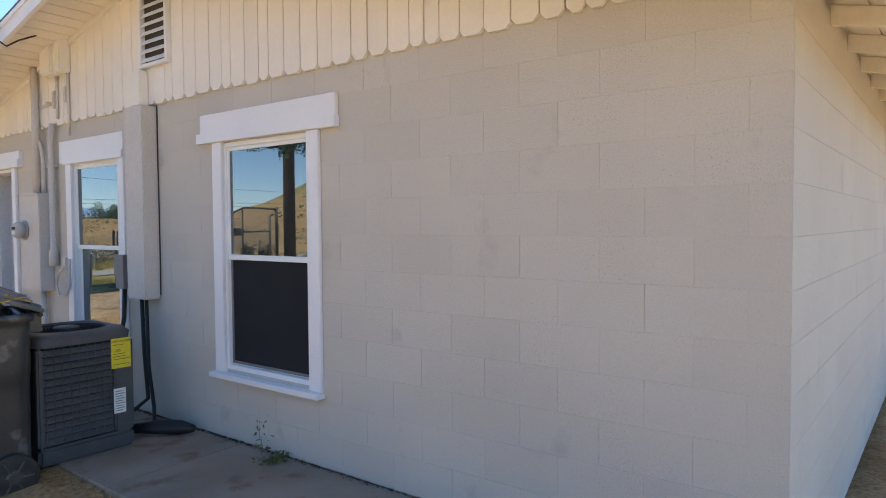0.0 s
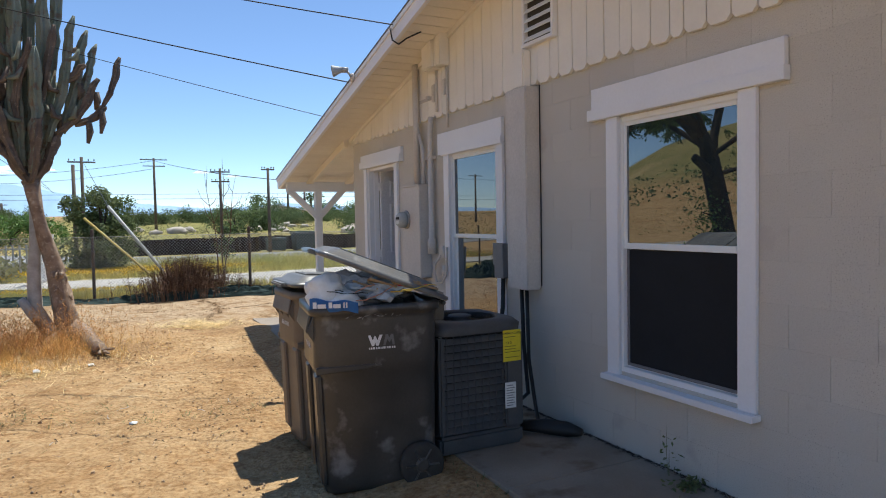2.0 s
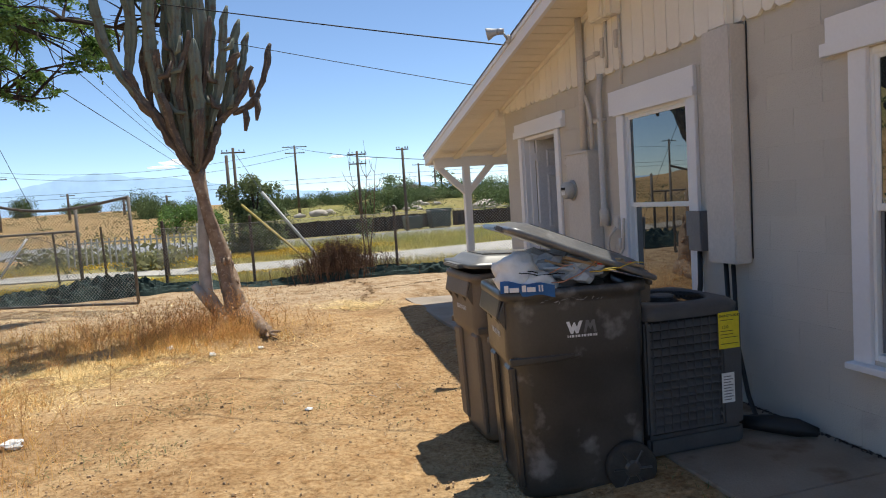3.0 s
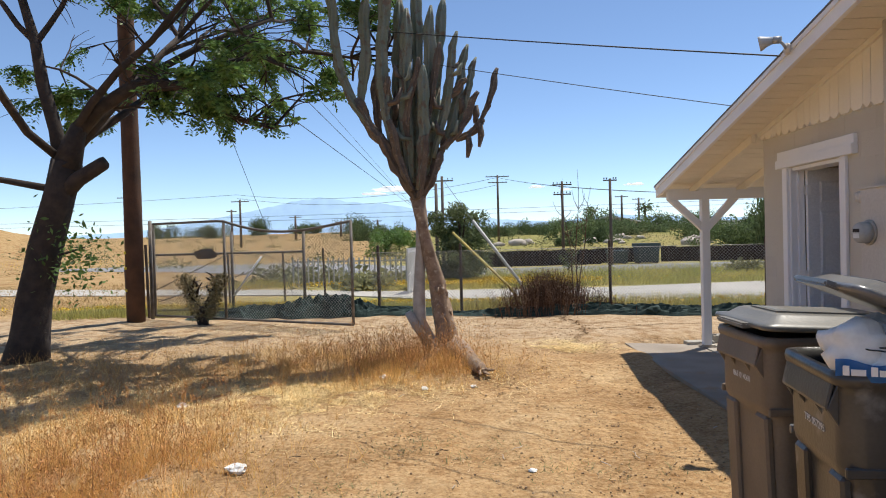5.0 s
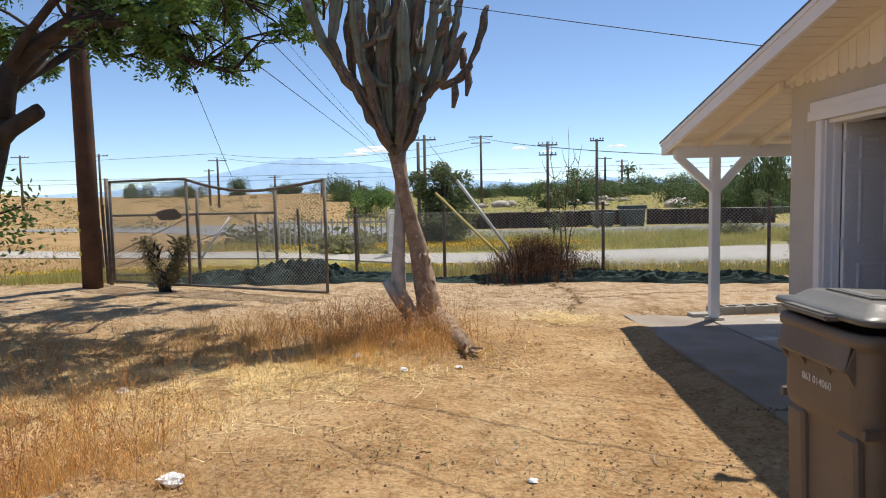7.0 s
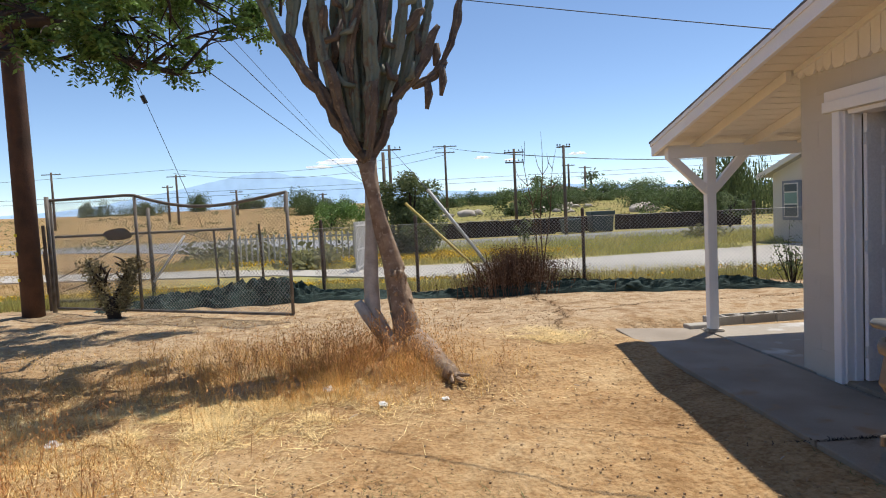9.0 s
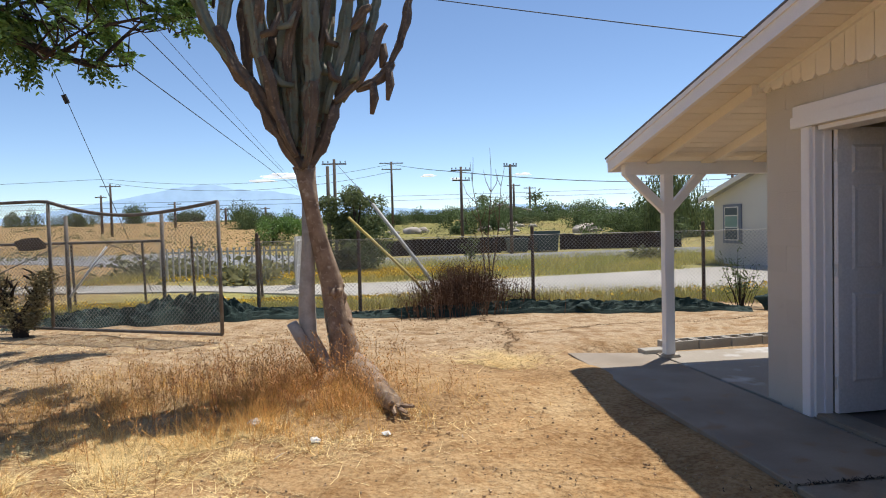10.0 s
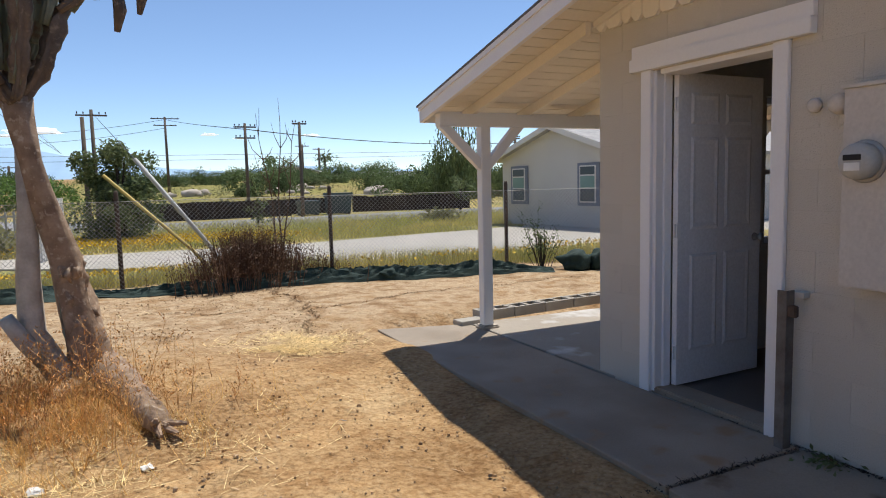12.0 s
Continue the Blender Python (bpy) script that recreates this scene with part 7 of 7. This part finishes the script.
# ---- dark cloth fence, bins and far house ----
def dark_fence():
    t = thing("screen_fence", "long low fence hung with dark brown cloth beyond the road", "fence", (0, 0, GZ))
    r = random.Random(12)
    for (xa, ya), (xb, yb), n in (((-2.9, 38.3), (4.7, 38.8), 10), ((5.0, 40.6), (8.4, 40.6), 4), ((8.4, 40.2), (15.0, 38.8), 8)):
        for i in range(n):
            f0, f1 = i / n, (i + 1) / n
            p, q = Vector((xa + (xb - xa) * f0, ya + (yb - ya) * f0, 0)), Vector((xa + (xb - xa) * f1, ya + (yb - ya) * f1, 0))
            h0, h1 = 0.84 + r.uniform(-.03, .04), 0.84 + r.uniform(-.03, .04)
            bm = bmesh.new()
            for k in range(11):
                a, b = p.lerp(q, k / 10), p.lerp(q, (k + 1) / 10)
                d = 0.05 * math.sin(k * math.pi / 2.5)
                row = [bm.verts.new(v) for v in ((a.x, a.y + d, 0.0), (a.x, a.y + d, h0 + (h1 - h0) * k / 10))]
                if k:
                    bm.faces.new((last[0], row[0], row[1], last[1]))
                last = row
            bmesh.ops.solidify(bm, geom=bm.faces[:], thickness=0.02)
            part("panel", bm, M["darkfence"], t)
    for x, y, w, h, m, lab in ((5.6, 38.9, 1.0, 0.75, "dumpster", "dark green dumpster beyond the road"), (7.2, 38.9, 1.2, 1.1, "dumpster", "tall dark green dumpster beyond the road")):
        d = thing("dumpster", lab, "dumpster", (x, y, GZ))
        part("body", loft([(w * 0.45, 0.5, 0.05, 0), (w * 0.5, 0.55, h * 0.8, 0), (w * 0.54, 0.6, h * 0.82, 0), (w * 0.54, 0.6, h, 0)], 0.06, cap_top=True), M[m], d)
        for s in (-1, 1):
            part("leg", box((s * w * 0.4 - 0.04, -0.45, -0.02), (s * w * 0.4 + 0.04, 0.45, 0.05)), M["rust"], d)
    f = thing("house", "low pale house among far trees", "house", (20, 125, float(ground_z(20, 125))), -20)
    part("wall", prism([(0, -0.2), (9, -0.2), (9, 1.6), (4.5, 2.5), (0, 1.6)], "y", 0, 14), M["stuccofar"], f)
    part("roof", prism([(-0.5, 1.5), (4.5, 2.52), (9.5, 1.5), (9.5, 1.7), (4.5, 2.75), (-0.5, 1.7)], "y", -0.6, 14.5), M["farwhite"], f)
    for x in (1.5, 6):
        part("window", box((x, -0.06, 0.5), (x + 1.2, -0.001, 1.3)), M["dark"], f)
    w = thing("garden_wall", "low white wall by the far house", "wall", (34, 128, float(ground_z(34, 128))))
    part("panel", box((0, 0, -0.2), (24, 0.2, 1.3)), M["farwhite"], w)


M["dumpster"] = material("dumpster_green", (0.045, 0.07, 0.07), (0.06, 0.085, 0.08), 2, 0.6)
M["stuccofar"] = material("far_stucco", (0.55, 0.46, 0.38), None, 1, 0.9)
dark_fence()


# ---- rocks, far trees ----
def rock(x, y, s, seed):
    bm = crumple((s, s * 0.8, s * 0.55), seed, 0.3, 2)
    ob = part("boulder", bm, M["rock"], smooth=True)
    ob.location = (x, y, float(ground_z(x, y)) + s * 0.2)
    tagged(ob, "pale weathered boulder in the field", "boulder", "boulders")


rr = random.Random(31)
for cx, cy, n in ((3.5, 82, 5), (13, 85, 6), (18, 92, 5), (-2, 88, 2), (27, 80, 5), (36, 84, 4), (22, 75, 3)):
    for _ in range(n):
        rock(cx + rr.gauss(0, 1.8), cy + rr.gauss(0, 2.0), rr.uniform(0.4, 1.1), rr.uniform(0, 90))


def far_tree(x, y, h, w, mat, seed, label, zbase=0.25, n=1300, leaf=None, lumps=13):
    r = random.Random(seed)
    zb = float(ground_z(x, y))
    t = thing("tree", label, "tree", (x, y, zb), 0, "far trees")
    part("trunk", tube([(0, 0, -0.2), (0.04 * h, 0, h * 0.35), (0.02 * h, 0, h * 0.7)], [0.035 * h, 0.025 * h, 0.01 * h], 7), M["bark"], t)
    for _ in range(3):
        a = r.uniform(0, 6.28)
        part("limb", tube([(0.03 * h, 0, h * 0.3), (w * 0.3 * math.cos(a), w * 0.3 * math.sin(a), h * 0.7)], [0.018 * h, 0.006 * h], 5), M["bark"], t)
    cs = []
    blobs = [(r.gauss(0, w * 0.30), r.gauss(0, w * 0.26), h * r.uniform(zbase + 0.12, 0.86), r.uniform(0.14, 0.28) * w) for _ in range(lumps)]
    for k in range(n):
        bx, by, bz, br = blobs[k % len(blobs)]
        v = Vector((r.gauss(0, 1), r.gauss(0, 1), r.gauss(0, 0.8))).normalized() * br * r.uniform(0.55, 1.1)
        cs.append((bx + v.x, by + v.y, max(bz + v.z * 0.85, zbase * h * 0.4)))
    v, f = leaves(cs, leaf or h * 0.075, np.random.default_rng(seed), 0.2, 1.7)
    tagged(part("crown", from_arrays("crown", v, f), M[mat], t), kind="stuff")
    return t


far_tree(-3.2, 26.5, 3.3, 1.5, "paleleaf", 1, "bushy willow-like green tree beside a power pole", -0.1, 15000, 0.10, 34)
far_tree(-3.1, 26.2, 1.9, 2.0, "paleleaf", 21, "low bushy green growth at the foot of the willow-like tree", -0.2, 8000, 0.10, 26)
far_tree(-10.2, 64, 2.4, 4.4, "leaf", 2, "round dense green shrub in the field", 0.0, 6500, 0.2)
far_tree(9.5, 78, 2.6, 3.8, "farleaf", 3, "round dense green shrub among boulders", 0.0, 2600, 0.28)
far_tree(13.2, 36.5, 2.2, 1.4, "paleleaf", 8, "small pale green tree by the road", 0.1, 900, 0.12)
far_tree(1.5, 30.5, 1.3, 0.8, "paleleaf", 9, "thin young tree in the field", 0.1, 300, 0.1)


def tree_line():
    r = random.Random(77)
    spots = []
    for _ in range(34):
        x = r.uniform(14, 95)
        spots.append((x, r.uniform(82, 135), r.uniform(1.5, 3.0), r.uniform(4.5, 8)))
    spots += [(x, 112 + r.uniform(-4, 6), r.uniform(1.6, 2.6), r.uniform(3, 5)) for x in (-19, -17, -15, -13.5, -5, -2, 1, 4, 8, 11)]
    spots += [(-60, 150, 3, 6), (-70, 150, 3, 5), (-40, 160, 3, 8), (-48, 155, 4, 5), (-26, 150, 3.2, 7), (-55, 140, 2.6, 3)]
    spots += [(22, 62, 3.0, 4.5), (24.5, 60, 3.2, 4), (27, 64, 3.6, 5), (30, 60, 3.8, 5), (23, 56, 6.0, 4.0), (33, 60, 4.5, 6)]
    protos = {}
    for i, (x, y, h, w) in enumerate(spots):
        h *= 0.62
        key = i % 9
        lab = "dark green tree in the far line of trees"
        if key not in protos or i < 9:
            protos[key] = (far_tree(x, y, h, w, "farleaf" if key % 4 else "paleleaf", 100 + i, lab, 0.05, 6500, 0.24), h, w)
        else:
            t0, h0, w0 = protos[key]
            c = copy_thing(t0, pose(x, y, float(ground_z(x, y)), 0, 0, r.uniform(0, 360)))
            c.scale = (w / w0, w / w0, h / h0)
    for x, y, h in ((38, 150, 4.2), (26, 150, 3.8)):
        t = thing("palm_tree", "distant thin palm tree", "tree", (x, y, float(ground_z(x, y))))
        part("trunk", tube([(0, 0, 0), (0, 0, h)], [0.25, 0.18], 6), M["bark"], t)
        r2 = random.Random(int(x))
        cs = [(r2.gauss(0, .9), r2.gauss(0, .9), h + r2.gauss(0, .5)) for _ in range(160)]
        v, f = leaves(cs, 1.0, np.random.default_rng(1), 0.3, 4)
        tagged(part("fronds", from_arrays("fr", v, f), M["farleaf"], t), kind="stuff")


tree_line()


# low scrub dotted over the field
def scrub():
    rnd = np.random.default_rng(8)
    cs = []
    for _ in range(260):
        x, y = rnd.uniform(-80, 70), rnd.uniform(46, 140)
        s = rnd.uniform(0.4, 1.3)
        z = float(ground_z(x, y))
        q = rnd.normal(0, 1, (60, 3)) * (s, s, s * 0.45)
        q[:, 2] = np.abs(q[:, 2])
        cs.append(q + (x, y, z))
    for x, y, s in ((-6.3, 23.8, 0.7), (-8.5, 27, 0.9), (-5.8, 26.5, 0.6), (-11, 30, 0.9), (8.5, 29, 0.5)):
        q = rnd.normal(0, 1, (500, 3)) * (s, s, s * 0.5)
        q[:, 2] = np.abs(q[:, 2])
        cs.append(q * 0.7 + (x, y, GZ))
    c = np.concatenate(cs)
    v, f = leaves(c, 0.24, rnd, 0, 1.8)
    tagged(part("scrub", from_arrays("scrub", v, f), M["scrubleaf"]), "low pale green scrub dotted over the field", "shrubs", kind="stuff")
    # hillside bushes seen in the window glass
    x = rnd.uniform(-260, -60, 700)
    y = rnd.uniform(-120, 90, 700)
    c = np.concatenate([rnd.normal(0, 1.2, (30, 3)) * (1, 1, 0.5) + (a, b, float(ground_z(a, b)) + 0.6) for a, b in zip(x, y)])
    v, f = leaves(c, 0.6, rnd, 0, 1.6)
    tagged(part("hill_scrub", from_arrays("hill_scrub", v, f), M["farleaf"]), "dark scrub on the hillside", "shrubs", kind="stuff")


scrub()


# ---- mountain and clouds ----
def ridge(name, label, dist, pts, mat, depth=300):
    """A ridge of haze-coloured mountains: heights at bearings, with a rough slope."""
    bm = bmesh.new()
    rows = []
    N = 160
    b0, b1 = pts[0][0], pts[-1][0]
    for i in range(N + 1):
        b = b0 + (b1 - b0) * i / N
        h = np.interp(b, [p[0] for p in pts], [p[1] for p in pts])
        h = h * dist / 1000 * (1 + 0.05 * noise.noise(Vector((b * 1.3, 0, 0))) + 0.025 * noise.noise(Vector((b * 6, 3, 0))))
        a = radians(b)
        rows.append([bm.verts.new(((dist - depth * (1 - k)) * math.sin(a), (dist - depth * (1 - k)) * math.cos(a), -20 + (h + 20) * k ** 1.3)) for k in (0, 0.35, 0.7, 1.0)])
    for a, b in zip(rows, rows[1:]):
        for k in range(3):
            bm.faces.new((a[k], b[k], b[k + 1], a[k + 1]))
    tagged(part(name, bm, mat, smooth=True), label, kind="structure")


ridge("backdrop", "blue mountain on the horizon, haze painted into its glowing colour", 3200, [(-40, 14), (-32, 16), (-27, 20), (-24, 26), (-21.5, 34), (-19, 42), (-16, 53), (-13.5, 62), (-11.5, 66), (-9, 58), (-6, 54), (-3, 44), (0, 34), (4, 27), (8, 22), (13, 30), (16, 26), (22, 20), (35, 15)], M["mountain"])


def cloud(b, e, w, h, seed):
    d = 2600
    bm = crumple((w, 30, h), seed, 0.45, 3)
    for v in bm.verts:
        if v.co.z < -h * 0.25:
            v.co.z = -h * 0.25
    ob = part("cloud", bm, M["cloud"], smooth=True)
    ob.location = (d * math.sin(radians(b)), d * math.cos(radians(b)), d * math.tan(radians(e)))
    ob.rotation_euler = (0, 0, radians(-b))
    tagged(ob, "small pale cloud low over the horizon", "cloud", "clouds")


for c in ((-5.6, 4.3, 85, 14, 3), (-7.2, 4.0, 40, 6, 13), (6.6, 4.2, 26, 6, 8), (14.6, 4.1, 30, 6, 5), (9.0, 3.9, 18, 4, 7)):
    cloud(*c)


# ---- siding boards of the gable ----
def siding():
    g = tagged(new("gable_siding"), "white vertical board siding with clipped lower corners", kind="structure")
    gap = 0.007
    rb = random.Random(23)
    y = Y0 - 0.02
    while y < Y1:
        w = rb.choice((0.152, 0.152, 0.165, 0.128, 0.145, 0.10))
        ye = min(y + w, Y1 + 0.01)
        gw = gap * rb.uniform(0.3, 1.25)
        z0 = 2.405
        drop = rb.uniform(-0.006, 0.006)
        c = 0.026 + rb.uniform(-0.004, 0.008)
        if ye - y < 0.07:
            y = ye
            continue
        o = [(y, z0 + c + drop), (y + c, z0 + drop), (ye - gw - c, z0 + drop), (ye - gw, z0 + c + drop), (ye - gw, deck_z(ye - gw) - 0.014), (y, deck_z(y) - 0.014)]
        if (y < RIDGE_Y < ye):
            o.insert(5, (RIDGE_Y, deck_z(RIDGE_Y) - 0.014))
        part("siding_board", prism(o, "x", -0.029 - rb.uniform(0, 0.0015), -0.002, bevel=0.002), M["siding"], g)
        y = ye


siding()


# ---- block courses of the painted walls ----
def courses():
    L, H, jt = 0.4064, 0.2032, 0.0014
    cache = {}

    def block_mesh(a, b, z0, z1):
        key = (round(b - a, 3), round(z1 - z0, 3))
        if key not in cache:
            w, h, c = key[0], key[1], 0.002
            v = [(0.006, 0, 0), (0.006, w, 0), (0.006, w, h), (0.006, 0, h), (0.0008, 0, 0), (0.0008, w, 0), (0.0008, w, h), (0.0008, 0, h), (0, c, c), (0, w - c, c), (0, w - c, h - c), (0, c, h - c)]
            f = [(8, 11, 10, 9), (4, 8, 9, 5), (5, 9, 10, 6), (6, 10, 11, 7), (7, 11, 8, 4), (0, 4, 5, 1), (1, 5, 6, 2), (2, 6, 7, 3), (3, 7, 4, 0)]
            me = from_arrays("block", v, f)
            me.materials.append(M["block"])
            cache[key] = me
        return cache[key]

    r = random.Random(4)
    cuts = list(OPENINGS.values())
    for k in range(12):
        z0, z1 = k * H + jt / 2, (k + 1) * H - jt / 2
        if k == 11:
            z1 = WALL_TOP + 0.06
        y = (0.2032 if k % 2 == 1 else 0.0) + 0.0
        edges = [Y0] + [y + L * i for i in range(1 if k % 2 == 0 else 0, 24) if Y0 + 0.05 < y + L * i < Y1 - 0.05] + [Y1]
        for a, b in zip(edges, edges[1:]):
            pieces = [(a + jt / 2, b - jt / 2, z0, z1)]
            for c0, c1, lo, hi in cuts:
                nxt = []
                for pa, pb, za, zb in pieces:
                    if pb <= c0 or pa >= c1 or zb <= lo or za >= hi:
                        nxt.append((pa, pb, za, zb))
                        continue
                    if pa < c0 - 0.02:
                        nxt.append((pa, c0, za, zb))
                    if pb > c1 + 0.02:
                        nxt.append((c1, pb, za, zb))
                    if za < lo - 0.02:
                        nxt.append((max(pa, c0), min(pb, c1), za, lo))
                    if zb > hi + 0.02:
                        nxt.append((max(pa, c0), min(pb, c1), hi, zb))
                pieces = nxt
            for pa, pb, za, zb in pieces:
                ob = new("block", block_mesh(pa, pb, za, zb))
                ob.parent = wall_side
                ob.location = (r.uniform(-0.0004, 0.0), pa, za)
    south = tagged(new("wall_south_face"), "painted beige concrete block side wall", kind="structure")
    for k in range(12):
        z0, z1 = k * H + jt / 2, (k + 1) * H - jt / 2
        x = 0.2032 if k % 2 == 0 else 0.4064
        edges = [0.0] + [x + L * i for i in range(0, 10)]
        for a, b in zip(edges, edges[1:]):
            if a == 0.0:
                a = 0.003
            ob = new("block", block_mesh(a + jt / 2, b - jt / 2, z0, z1))
            ob.parent = south
            ob.location, ob.rotation_euler = (b - jt / 2, Y0 - 0.004, z0), (0, 0, radians(90))


courses()
